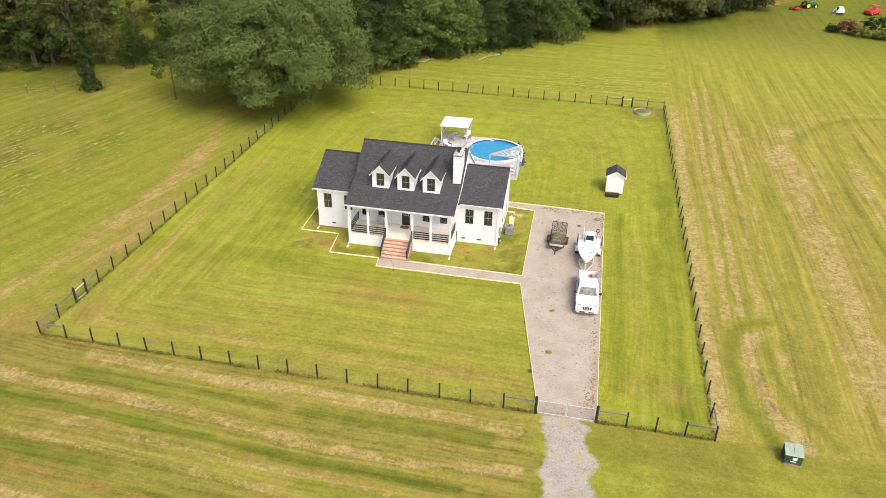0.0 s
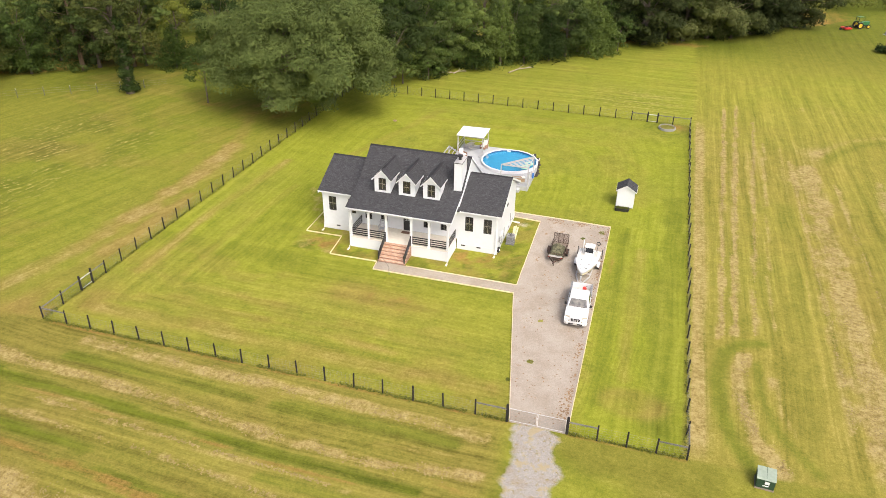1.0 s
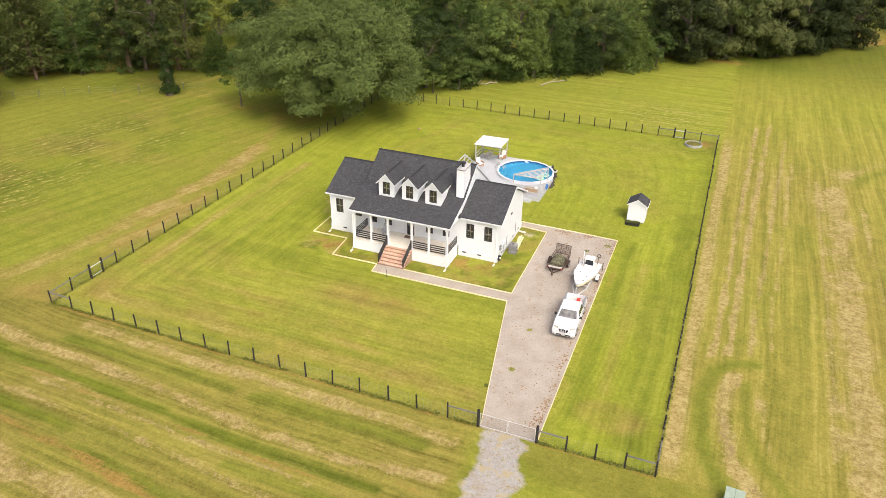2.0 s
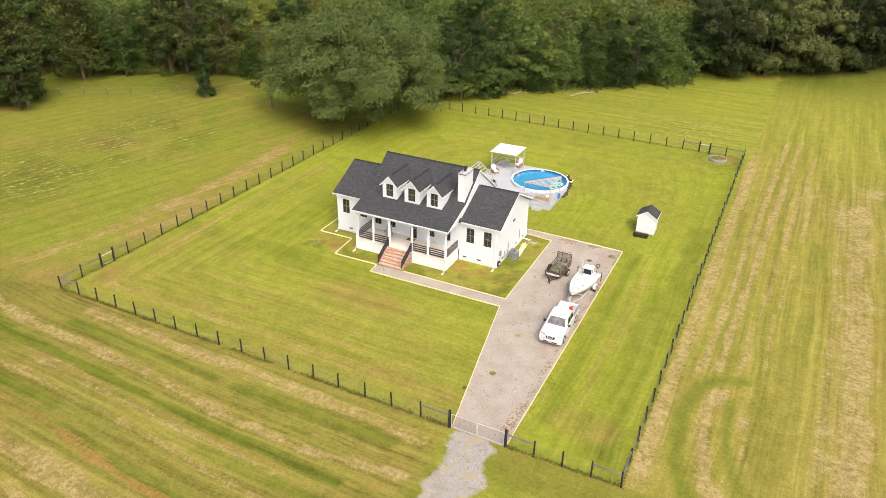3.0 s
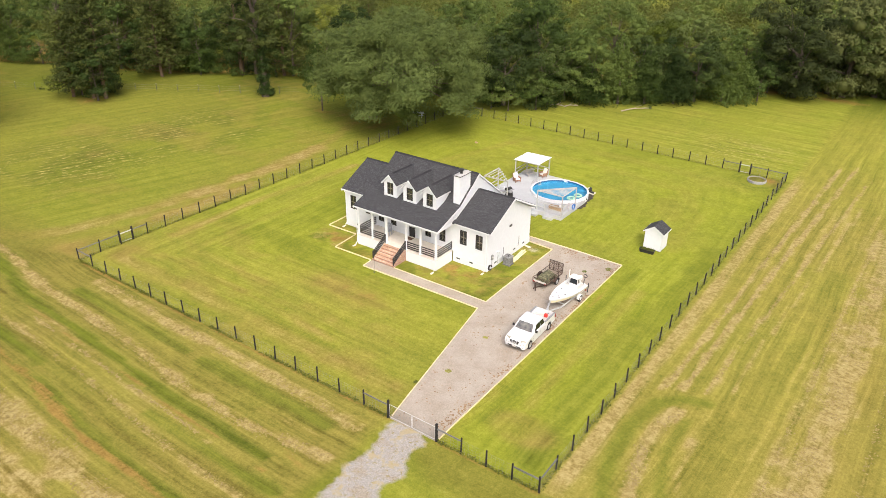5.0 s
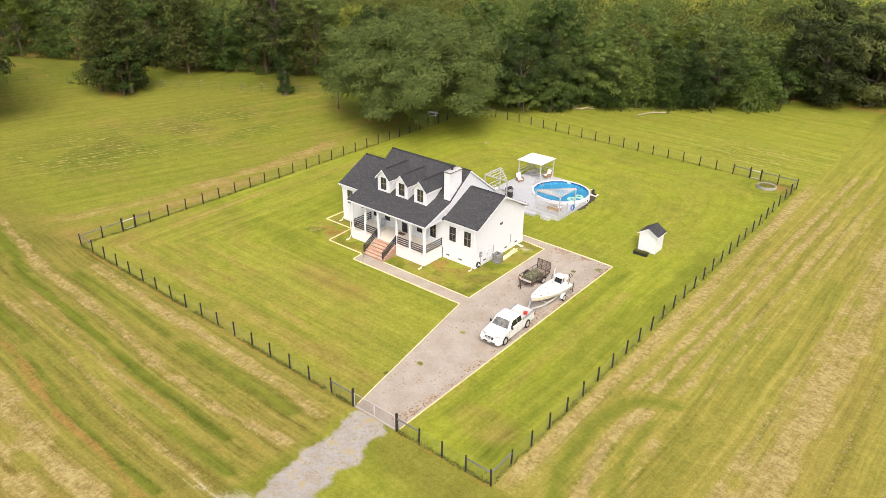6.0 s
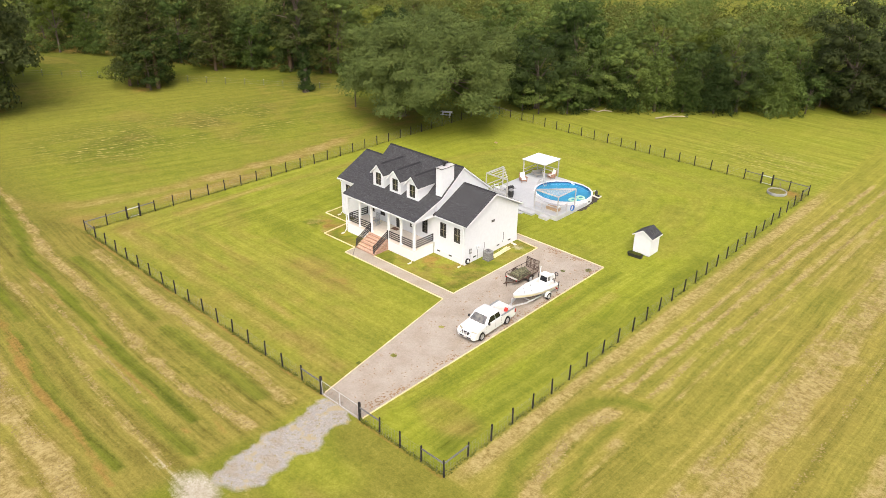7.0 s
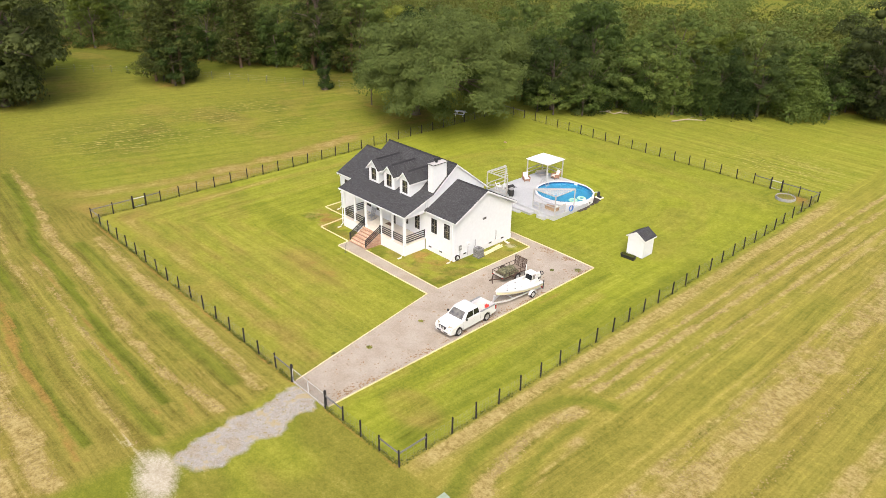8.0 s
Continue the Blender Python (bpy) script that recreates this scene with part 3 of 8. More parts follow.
    # the far end is darkened to stand in for the trees' shade
    lush_and_shade += right * (0.56 * hook + 0.4 * bend + 0.75 * smooth(88, 118, Y))
    streak += right * (0.46 - 0.26 * smooth(70, 108, Y)) * (1 - 0.75 * hook) * (0.3 + 0.7 * smooth(-2, 4, Y))
    # in front of the garden: bands of cut hay, mown grass and ruts beside the road
    roadside = 1 - smooth(-0.8, 1.0, X + 0.6 * (n2 - 0.5))
    bend_y = wy - 0.07 * np.clip(-36 - X, 0, 90) + 0.9 * smooth(-34, -12, X)
    f = -0.06 + 0.16 * (n2 - 0.5) + 0.14 * (n1 - 0.5)
    # darker grass to the left, part of it painted vignetting
    fl, fs_, ft = 0.29 + 0.3 * (n1 - 0.4) + 0.30 * smooth(10, 34, -X), 0.0 * X, 0.34 + 0.6 * (n1 - 0.45)
    for pts, w, hay_, dry_ in (([(-34, -1.2), (-22, -1.7), (-10, -1.9), (-1, -2.3)], 0.62, 0.62, 0.25), ([(-62, -1.6), (-46, -3.4), (-36, -4.9), (-26, -5.3), (-15, -6.4), (-8, -6.7), (-0.5, -5.7)], 0.50, 0.85, 0.3),
                              ([(-60, -5.0), (-35, -9.6), (-22, -10.2), (-11, -11.2), (-1, -11.4)], 0.30, 0.55, 0.15), ([(-32, -8.4), (-20, -8.9), (-8, -9.4)], 0.16, 0.62, 0.1), ([(-34, -7.5), (-26, -7.9), (-23, -8.2)], 0.35, 0.5, 0.3),
                              ([(-40, -13.6), (-26, -15.4), (-16, -15.9), (-1, -17.0)], 0.95, 0.85, 0.5), ([(-40, -16.4), (-20, -18.4), (0, -19.4)], 1.1, 0.75, 0.5), ([(-30, -11.4), (-20, -12.2), (-8, -12.7)], 0.2, 0.4, 0.2), ([(-8, -5.0), (-3, -4.4)], 0.35, 0.4, 0.2)):
        band = stroke(pts, w, 0.7)
        f += 1.05 * hay_ * band * (0.30 + 0.6 * n1 + 0.55 * smooth(0.40, 0.62, crumb))
        ft += dry_ * band
    for pts, w, amp in (([(-38, -6.6), (-25, -7.3), (-15, -7.85), (-4, -8.0)], 0.42, 1.0), ([(-60, -2.8), (-45, -4.8), (-38, -6.4)], 0.5, 0.5), ([(-16, -3.6), (-9, -3.6), (-3, -3.4)], 0.62, 0.55), ([(-34, -3.2), (-18, -3.6)], 0.5, 0.26),
                        ([(-24, -12.6), (-14, -13.6), (-3, -13.9)], 0.42, 0.62), ([(-14, -9.9), (-6, -9.9), (-1, -9.8)], 0.45, 0.5), ([(-40, -10.6), (-26, -11.2)], 0.5, 0.4)):
        band = stroke(pts, w, 0.5)
        fl += 1.2 * amp * band * (0.45 + 0.6 * n1)
        f -= 0.35 * band
        ft -= 0.6 * band
    for pts, w, amp in (([(-38, -12.0), (-31, -12.3), (-23, -13.0), (-15, -14.1), (-9, -13.9), (-2, -14.9)], 0.38, 0.85), ([(-36, -7.4), (-25, -8.1), (-14, -8.5), (-3, -8.9)], 0.13, 0.75), ([(-28, -5.9), (-17, -6.9)], 0.2, 0.35), ([(-12, -7.2), (-4, -7.4)], 0.3, 0.35), ([(-3.6, -6.6), (-1.4, -7.4)], 0.4, 0.4)):
        fs_ += 1.2 * amp * stroke(pts, w, 0.8) * (0.40 + 0.5 * n2)
    verge_r = 0.03 + 0.2 * (n1 - 0.4)
    straw += front * np.clip(f * roadside + (1 - roadside) * verge_r, -0.3, 1)
    lush_and_shade += front * (fl * roadside + (1 - roadside) * (0.16 + 0.40 * smooth(0.42, 0.62, n1)))
    soil += front * roadside * fs_
    thatch += front * (np.clip(ft, 0, 0.85) * roadside + (1 - roadside) * (0.30 * smooth(0.46, 0.62, n3 * 0.5 + n1 * 0.5) + 0.5 * np.exp(-((X - 7.4) / 1.6) ** 2 - ((Y + 6.8) / 0.7) ** 2)))
    fresh += front * (1 - roadside) * 0.75 + left * (1 - front) * (0.62 + 0.8 * (n1 - 0.5))
    soil += 0.85 * bell(Y, -0.2, 0.26) * (0.2 + n2) * smooth(FX, FX + 1, X) * (1 - smooth(12, 12.5, X)) * (1 - smooth(0.2, 0.6, X) * (1 - smooth(3.8, 4.2, X))) + 0.5 * bell(X, 11.95, 0.3) * n2 * smooth(0, 1, Y) * (1 - smooth(65, 66, Y)) + 0.6 * bell(Y, BY + 0.1, 0.35) * n2 * smooth(FX, FX + 1, X) * (1 - smooth(11, 12, X))
    streak += front * (0.34 * roadside + 0.18)
    sand = np.exp(-(((X - 1.9) / 2.6) ** 2 + ((Y + 11.4) / 1.35) ** 2) ** 1.5) * 0.85 + 0.6 * np.exp(-((X - 3.8) / 1.6) ** 2 - ((Y + 12.6) / 1.6) ** 2) + 0.42 * stroke([(-1, -11.8), (-5.5, -12.6)], 0.35)
    sand = sand * (0.65 + 0.7 * n2) + 0.62 * rubble
    # the gravel track outside the gate
    track_l = 0.15 + 0.3 * np.clip(-Y / 1.6, 0, 1) + 0.45 * smooth(2, 6, -Y) + 0.20 * np.clip(-Y - 6.0, 0, 9) + 1.9 * (fbm(X / 2, Y / 0.8, 111) - 0.5)
    track_r = 4.2 + 0.10 * np.clip(-Y, 0, 4) + 0.07 * np.clip(-Y - 5, 0, 9) - 0.45 + 1.6 * (fbm(X / 2 + 9, Y / 0.9, 113) - 0.5)
    stone = smooth(-0.6, 0.75, X - track_l) * smooth(-0.6, 0.75, track_r - X) * front * smooth(-11.2, -9.4, Y + 0.15 * (2.5 - X) + 1.2 * (n2 - 0.5))
    # left of the garden: a worn track beside the fence, older rows beyond it
    l = 0.03 + 0.26 * (n1 - 0.45) + 0.14 * (n2 - 0.5)
    worn = stroke([(-52, -2.5), (-48, 0.5), (-45.8, 7), (-44.4, 14), (-43.9, 22), (-43.6, 30), (-43.9, 38)], 1.25, 0.7)
    worn2 = stroke([(-44.2, 34), (-45.0, 41), (-47, 48)], 0.9, 0.9)
    beside = stroke([(-42.5, 2), (-41.4, 12), (-41.2, 24)], 1.1, 0.9)
    l += 0.30 * worn * (0.35 + n2) + 0.18 * beside * n1 + 0.22 * worn2 * n2
    thatch += left * (1 - front) * np.clip(0.75 * worn * (0.35 + n1) + 0.55 * beside * (0.3 + n1) + 0.6 * worn2 * (0.3 + n2), 0, 0.9)
    thatch += left * (1 - front) * (0.75 * np.exp(-((X + 43) / 5) ** 2 - ((Y + 0.0) / 3.5) ** 2) * n1 * 1.5 + 0.14 * smooth(0.44, 0.62, n3) + 0.30 * smooth(0.58, 0.70, n1))
    straw += left * (1 - front) * np.clip(l, -0.3, 1)
    patch = np.clip(np.exp(-((X + 66) / 9) ** 2 - ((Y - 14) / 12) ** 2) + np.exp(-((X + 63) / 8) ** 2 - ((Y - 35) / 10) ** 2), 0, 1) * smooth(0.34, 0.56, fbm(X / 5, Y / 5, 95))
    wisp = left * (1 - front) * patch
    lush_and_shade += left * (0.55 * patch * (0.3 + n1) + 0.30 * smooth(98, 106, -X) + 0.14 + 0.20 * n1)
    fresh += left * smooth(98, 106, -X)
    streak += left * (1 - front) * 0.26
    # behind the garden
    b = 0.03 + 0.26 * (n1 - 0.45) + 0.14 * (n2 - 0.5)
    hay_lines = smooth(0.52, 0.66, fbm(X / 12, (wy - 0.04 * X) / 0.7, 101, 2))
    b += 0.30 * hay_lines * np.exp(-((X - 2) / 10) ** 2 - ((Y - 73) / 6) ** 2)
    straw += back * np.clip(b, -0.3, 1)
    wisp += back * 0.9 * np.exp(-((X - 3) / 9) ** 2 - ((Y - 73.5) / 5.5) ** 2)
    fresh += back * (0.5 + 0.6 * (n1 - 0.5))
    streak += back * 0.3
    streak = streak * (1 - 0.9 * bell(front, 0.5, 0.3) * (X < FX))
    hook_free = 1 - 0.8 * hook
    # leaf litter under the trees and on the floor of the wood, plus painted shade
    inside = wood_depth(X, Y)
    litter_and_shade = np.exp(-((X + 47) / 9.0) ** 2 - ((Y - 53) / 7.0) ** 2) * 0.55
    litter_and_shade += 0.7 * np.exp(-((X - 10) / 5.0) ** 2 - ((Y - 110.5) / 1.8) ** 2)
    litter_and_shade += 0.45 * np.exp(-((X + 56) / 2) ** 2 - ((Y - 51.5) / 1.2) ** 2) + 0.5 * np.exp(-((X + 91) / 4) ** 2 - ((Y - 33) / 3) ** 2)
    # shade of the left trees on the meadow, put in as brown ground
    litter_and_shade += 0.34 * np.exp(-((X + 101) / 12) ** 2 - ((Y - 20) / 10) ** 2)
    litter_and_shade += 0.5 * np.exp(-((X + 97) / 6) ** 2 - ((Y - 8) / 5) ** 2)
    litter_and_shade += 0.62 * smooth(0.5, 4, inside) * (0.45 + 0.9 * n1) * (1 - 0.85 * smooth(16, 30, inside))
    soil += litter_and_shade * (0.5 + n2)
    # grass nearing the wood's edge is painted darker, as tree shade
    lush_and_shade += 0.95 * smooth(16, 28, inside) * (0.5 + n1) + 0.42 * smooth(-16, 0, inside) * (1 - smooth(10, 20, inside)) * (0.4 + n1)
    field = 0.52 * right * hook_free * (1 - 0.6 * smooth(60, 95, Y)) + front * (0.34 * roadside + 0.08) + left * (1 - front) * 0.06 + 0.16 * yard * (1 - by_side) * (1 - smooth(10, 16, Y)) * n1 * 2
    # left field darker towards the wood: painted tree shade and vignetting
    lush_and_shade += left * (0.03 + 0.12 * smooth(48, 72, -X) + 0.12 * smooth(30, 50, Y))
    in_yard = yard > 0.5
    level = np.isin(nearest, (1, 3))
    across = np.where(front > 0.5, bend_y, np.where(in_yard, rounds + 0.9 * (wx - X) + 0.9 * (wy - Y), np.where(back > 0.5, wy, np.where(X < FX, wx - 0.31 * Y, wx))))
    along = np.where(front > 0.5, X, np.where(in_yard, np.where(level, X, Y), np.where(back > 0.5, X, Y)))
    Z = ground_z(X, Y) + 0.05 * (n1 - 0.5) + 0.02 * (n2 - 0.5)
    flat = smooth(-27, -26, X) * (1 - smooth(4.6, 5.6, X)) * smooth(-1, 0, Y) * (1 - smooth(31.5, 32.5, Y))
    Z = Z * (1 - flat) + (ground_z(X, Y) - 0.015) * flat
    Z = Z - 0.012
    me = bpy.data.meshes.new("ground")
    nv = nx * ny
    me.vertices.add(nv)
    me.vertices.foreach_set("co", np.stack([X, Y, Z], -1).astype(np.float32).ravel())
    i = (np.arange(ny - 1)[:, None] * nx + np.arange(nx - 1)[None, :]).ravel()
    quads = np.stack([i, i + 1, i + nx + 1, i + nx], -1).astype(np.int32)
    me.loops.add(quads.size)
    me.loops.foreach_set("vertex_index", quads.ravel())
    me.polygons.add(len(quads))
    me.polygons.foreach_set("loop_start", np.arange(0, quads.size, 4, dtype=np.int32))
    me.update(calc_edges=True)
    me.polygons.foreach_set("use_smooth", [True] * len(quads))
    for key, val, lo in (("straw", straw, -0.3), ("lush_and_shade", lush_and_shade, 0), ("soil", soil, 0), ("sand", sand, 0), ("streak", streak, 0), ("field", field, 0), ("stone", stone, 0), ("fresh", fresh, 0), ("thatch", thatch, 0), ("wisp", wisp, 0)):
        at = me.attributes.new(key, "FLOAT", "POINT")
        at.data.foreach_set("value", np.clip(val, lo, 1).astype(np.float32).ravel())
    for key, val in (("across", across), ("along", along)):
        at = me.attributes.new(key, "FLOAT", "POINT")
        at.data.foreach_set("value", val.astype(np.float32).ravel())
    me.materials.append(GROUND)
    return tagged(new("ground", me), "mown green grass with straw-coloured hay rows and worn tracks", "ground", kind="structure")


build_ground()


# ---- gravel drive, paths and timber edging ----
drive = Shape()
drive.prism([(0.15, -0.15), (4.20, -0.15), (4.02, 31.3), (-6.0, 31.42), (-6.0, 30.30), (-3.12, 30.18), (-3.0, 17.25), (-13.5, 17.35), (-16.4, 17.30), (-16.34, 15.9), (-3.0, 15.95)], "z", -0.06, 0.012)
drive.prism([(-24, 31.44), (-6.0, 31.42), (-6.0, 30.45), (-24, 30.45)], "z", -0.06, 0.011)
tagged(part("driveway", drive, GRAVEL), "pinkish grey gravel drive and walkway with scattered leaves", "driveway", kind="structure")


edging = [((0.12, 0.1), (-3.0, 15.93)), ((-3.0, 15.93), (-16.34, 15.85)), ((-16.34, 15.85), (-16.48, 17.2)), ((-16.5, 17.25), (-21.33, 17.22)), ((-21.33, 17.22), (-21.6, 20.75)),
          ((-21.6, 20.75), (-25.5, 20.74)), ((-25.5, 20.74), (-25.6, 25.7)), ((-25.6, 25.7), (-24.3, 25.7)), ((-13.6, 17.3), (-3.0, 17.28)), ((-3.0, 17.28), (-3.17, 30.15)), ((-3.17, 30.15), (-5.9, 30.35)),
          ((4.22, 0.1), (4.02, 31.2)), ((4.02, 31.2), (-1.1, 31.4)), ((-1.1, 31.4), (-10.0, 31.5))]
edge_thing = thing("timber_edging", "pale yellow pine boards edging the gravel drive and beds", "edging", kind="structure")
for a, b in edging:
    length = math.dist(a, b)
    count = max(1, round(length / 3.6))
    for i in range(count):
        p, q = (tuple(a[k] + (b[k] - a[k]) * (i + e) / count for k in (0, 1)) for e in (0.004, 0.996))
        jig = random.uniform(-0.012, 0.012)
        part("board", Shape().bar((p[0] + jig, p[1], 0.02 + jig), (q[0] - jig, q[1], 0.02), 0.052, 0.12), LUMBER, edge_thing)


# ---- dry leaves blown along the edges of the gravel ----
def dry_leaves():
    gen = np.random.RandomState(5)
    s = Shape()
    for i in range(1700):
        u = gen.rand()
        if u < 0.62:
            y = gen.uniform(0.3, 31)
            x = 4.0 - abs(gen.normal(0, 0.32))
        elif u < 0.8:
            x, y = gen.uniform(-2.5, 3.9), 31.1 - abs(gen.normal(0, 0.5))
        else:
            y = gen.uniform(0, 31)
            x = gen.uniform(0.3 - 0.18 * min(y, 16), 4.0) if y < 16 else gen.uniform(-2.9, 4.0)
        if fbm(np.array([x * 0.9]), np.array([y * 0.55]), 61)[0] < 0.5 and gen.rand() < 0.85:
            continue
        a, r = gen.uniform(0, 6.3), gen.uniform(0.05, 0.11)
        ca, sa = math.cos(a) * r, math.sin(a) * r
        z = 0.02 + gen.uniform(0, 0.02)
        s.add([(x - ca, y - sa, z), (x + sa * 0.6, y - ca * 0.6, z + 0.015), (x + ca, y + sa, z + 0.004), (x - sa * 0.6, y + ca * 0.6, z + 0.012)], [(0, 1, 2, 3)])
    tagged(part("dry_leaves", s, DRYLEAF), "brown dry leaves strewn over the gravel drive", "leaves", kind="stuff")


dry_leaves()


# ---- the house ----
house = thing("house", "white single-storey house with dark shingle roofs and front porch", "house")
FLOOR = 1.1
PALEBAR = surface("tan_glazing_bar", (0.20, 0.175, 0.125), (0.29, 0.26, 0.195), 0.6)
PANEBACK = surface("pane_backing", (0.035, 0.032, 0.026), (0.075, 0.068, 0.055), 0.85, scale=2, stretch=(1, 1, 12))


def panel(s, face, at, depth, u0, u1, z0, z1, holes):
    """A wall in the plane y=at (face 'y') or x=at (face 'x'), going depth inwards, with openings through it."""
    us = sorted({u0, u1, *[h for o in holes for h in o[:2]]})
    zs = sorted({z0, z1, *[h for o in holes for h in o[2:]]})
    nu, nz = len(us), len(zs)
    solid = {(i, j) for i in range(nu - 1) for j in range(nz - 1)
             if not any(o[0] < (us[i] + us[i + 1]) / 2 < o[1] and o[2] < (zs[j] + zs[j + 1]) / 2 < o[3] for o in holes)}

    def vid(i, j, k):
        return (k * nz + j) * nu + i
    vs = []
    for d in (at, at + depth):
        for z in zs:
            vs += [(u, d, z) if face == "y" else (d, u, z) for u in us]
    fs = []
    for i, j in solid:
        q = [(i, j), (i + 1, j), (i + 1, j + 1), (i, j + 1)]
        fs.append(tuple(vid(a, b, 0) for a, b in q))
        fs.append(tuple(vid(a, b, 1) for a, b in q[::-1]))
        for (di, dj), (p, r) in (((0, -1), (0, 1)), ((1, 0), (1, 2)), ((0, 1), (2, 3)), ((-1, 0), (3, 0))):
            if (i + di, j + dj) not in solid:
                fs.append((vid(*q[p], 0), vid(*q[p], 1), vid(*q[r], 1), vid(*q[r], 0)))
    return s.add(vs, fs)


def window_unit(parent, x0, x1, y, z0, z1, rows=2, frame_mat=BLACK, facing=-1, trim=True):
    """A black sash window set in a front wall: frame, meeting rail, bars, panes, sill."""
    w = Shape()
    f, d0, d1 = 0.07, y + 0.02 * facing, y - 0.09 * facing
    lo, hi = min(d0, d1), max(d0, d1)
    for a, b, c, d in ((x0, x0 + f, z0, z1), (x1 - f, x1, z0, z1), (x0 + f, x1 - f, z1 - f, z1), (x0 + f, x1 - f, z0, z0 + f)):
        w.box(a, b, lo, hi, c, d)
    win = part("window", w, frame_mat, parent, "black-framed sash window")
    zm, xm = (z0 + z1) / 2, (x0 + x1) / 2
    part("sash_rail", Shape().box(x0 + f, x1 - f, lo + 0.02, hi - 0.02, zm - 0.022, zm + 0.022), PALEBAR, win)
    for a, b in ((z0 + f, zm - 0.026), (zm + 0.026, z1 - f)):
        part("glazing_bar", Shape().box(xm - 0.009, xm + 0.009, lo + 0.03, hi - 0.02, a, b), PALEBAR, win)
        for c, d in ((x0 + f, xm - 0.009), (xm + 0.009, x1 - f)):
            pane = part("pane", Shape().box(c, d, y + 0.035 - 0.006, y + 0.035, a, b), GLASS, win)
            pane.visible_shadow = False
    # dark sheet added behind the glass so that the panes look dim
    part("pane_back_sheet", Shape().box(x0 + 0.01, x1 - 0.01, y + 0.10, y + 0.11, z0 + 0.02, z1 - 0.02), PANEBACK, win, "dark grey-brown sheet added behind the panes")
    if trim:
        part("sill", Shape().box(x0 - 0.04, x1 + 0.04, y - 0.05, y - 0.021, z0 - 0.06, z0), WHITE, win)
    return win


WIN = [(-23.4, -22.62, 2.1, 3.62), (-21.3, -20.52, 2.1, 3.62), (-9.2, -8.42, 2.08, 3.6), (-7.38, -6.6, 2.08, 3.6)]
PORCHWIN = [(-19.5, -18.8, 1.75, 3.3), (-17.85, -17.15, 1.75, 3.3), (-13.4, -12.7, 1.75, 3.3), (-11.65, -10.95, 1.75, 3.3)]
DOOR = (-15.55, -14.63, FLOOR, 3.18)
W = 22.1
s = Shape()
panel(s, "y", W, 0.16, -24.1, -20.1, 0.55, 4.12, WIN[:2])
part("wall", s, SIDING, house)
part("wall", panel(Shape(), "y", W, 0.16, -9.98, -6.0, 0.55, 4.12, WIN[2:]), SIDING, house)
part("wall", panel(Shape(), "y", W, 0.16, -20.1, -9.98, FLOOR, 5.2, PORCHWIN + [DOOR]), SIDING, house)
part("wall", panel(Shape(), "y", 30.14, 0.16, -24.1, -6.0, 0.55, 4.12, []), SIDING, house)
GB = [(W + 0.16, 0.55), (30.14, 0.55), (30.14, 4.1), (26.2, 6.25), (W + 0.16, 4.12)]
part("gable_wall", Shape().prism(GB, "x", -6.16, -6.0), SIDING, house)
part("gable_wall", Shape().prism(GB, "x", -24.1, -23.94), SIDING, house)
for gx in (-20.12, -10.0):
    g = [(W + 0.17, 3.9), (30.1, 3.9), (30.1, 4.75), (26.03, 7.86), (22.85, 5.45), (W + 0.17, 5.2)]
    part("gable_wall", Shape().prism(g, "x", gx, gx + 0.14), SIDING, house)
# block foundation, a little proud of the siding
fd = Shape()
for x0, x1, y0, y1 in ((-24.13, -20.1, W - 0.03, W + 0.2), (-9.98, -5.97, W - 0.03, W + 0.2), (-24.13, -23.9, W + 0.2, 30.33), (-6.2, -5.97, W + 0.2, 30.33), (-23.9, -6.2, 30.1, 30.33)):
    fd.box(x0, x1, y0, y1, -0.3, 0.55)
part("foundation", fd, STUCCO, house)
part("floor_slab", Shape().box(-23.9, -6.2, W + 0.2, 30.1, 0.95, FLOOR), DARKROOM, house)
for x0, x1, z0, z1 in WIN + PORCHWIN:
    window_unit(house, x0, x1, W, z0, z1)
for vx in (-22.5, -9.35, -7.8):
    part("crawl_vent", Shape().box(vx - 0.2, vx + 0.2, W - 0.045, W - 0.031, 0.36, 0.5), BLACK, house)
for vy in (23.6, 27.2, 29.0):
    part("crawl_vent", Shape().box(-5.969, -5.955, vy - 0.2, vy + 0.2, 0.36, 0.5), BLACK, house)
gv = part("gable_vent", Shape().box(-5.999, -5.96, 26.05, 26.5, 3.28, 3.5), BLACK, house)
for i in range(4):
    part("slat", Shape().box(-5.959, -5.945, 26.07, 26.48, 3.3 + i * 0.05, 3.325 + i * 0.05), GREYRAIL, gv)

# front door with glazed top
x0, x1, z0, z1 = DOOR
dr = part("door", panel(Shape(), "y", W + 0.04, 0.05, x0 + 0.06, x1 - 0.06, z0, z1 - 0.06, [(x0 + 0.2, x1 - 0.2, z0 + 1.05, z1 - 0.25)]), BLACK, house, "black front door with small glazed lights")
part("door_frame", Shape().box(x0 - 0.08, x0 + 0.05, W - 0.03, W + 0.1, z0, z1).box(x1 - 0.05, x1 + 0.08, W - 0.03, W + 0.1, z0, z1).box(x0 - 0.08, x1 + 0.08, W - 0.03, W + 0.1, z1 - 0.0, z1 + 0.12), WHITE, dr)
for i in range(3):
    for j in range(2):
        a = x0 + 0.2 + i * (x1 - x0 - 0.4) / 3
        b = z0 + 1.05 + j * 0.39
        pane = part("pane", Shape().box(a + 0.012, a + (x1 - x0 - 0.4) / 3 - 0.012, W + 0.05, W + 0.056, b + 0.012, b + 0.375), GLASS, dr)
        pane.visible_shadow = False
bars = Shape()
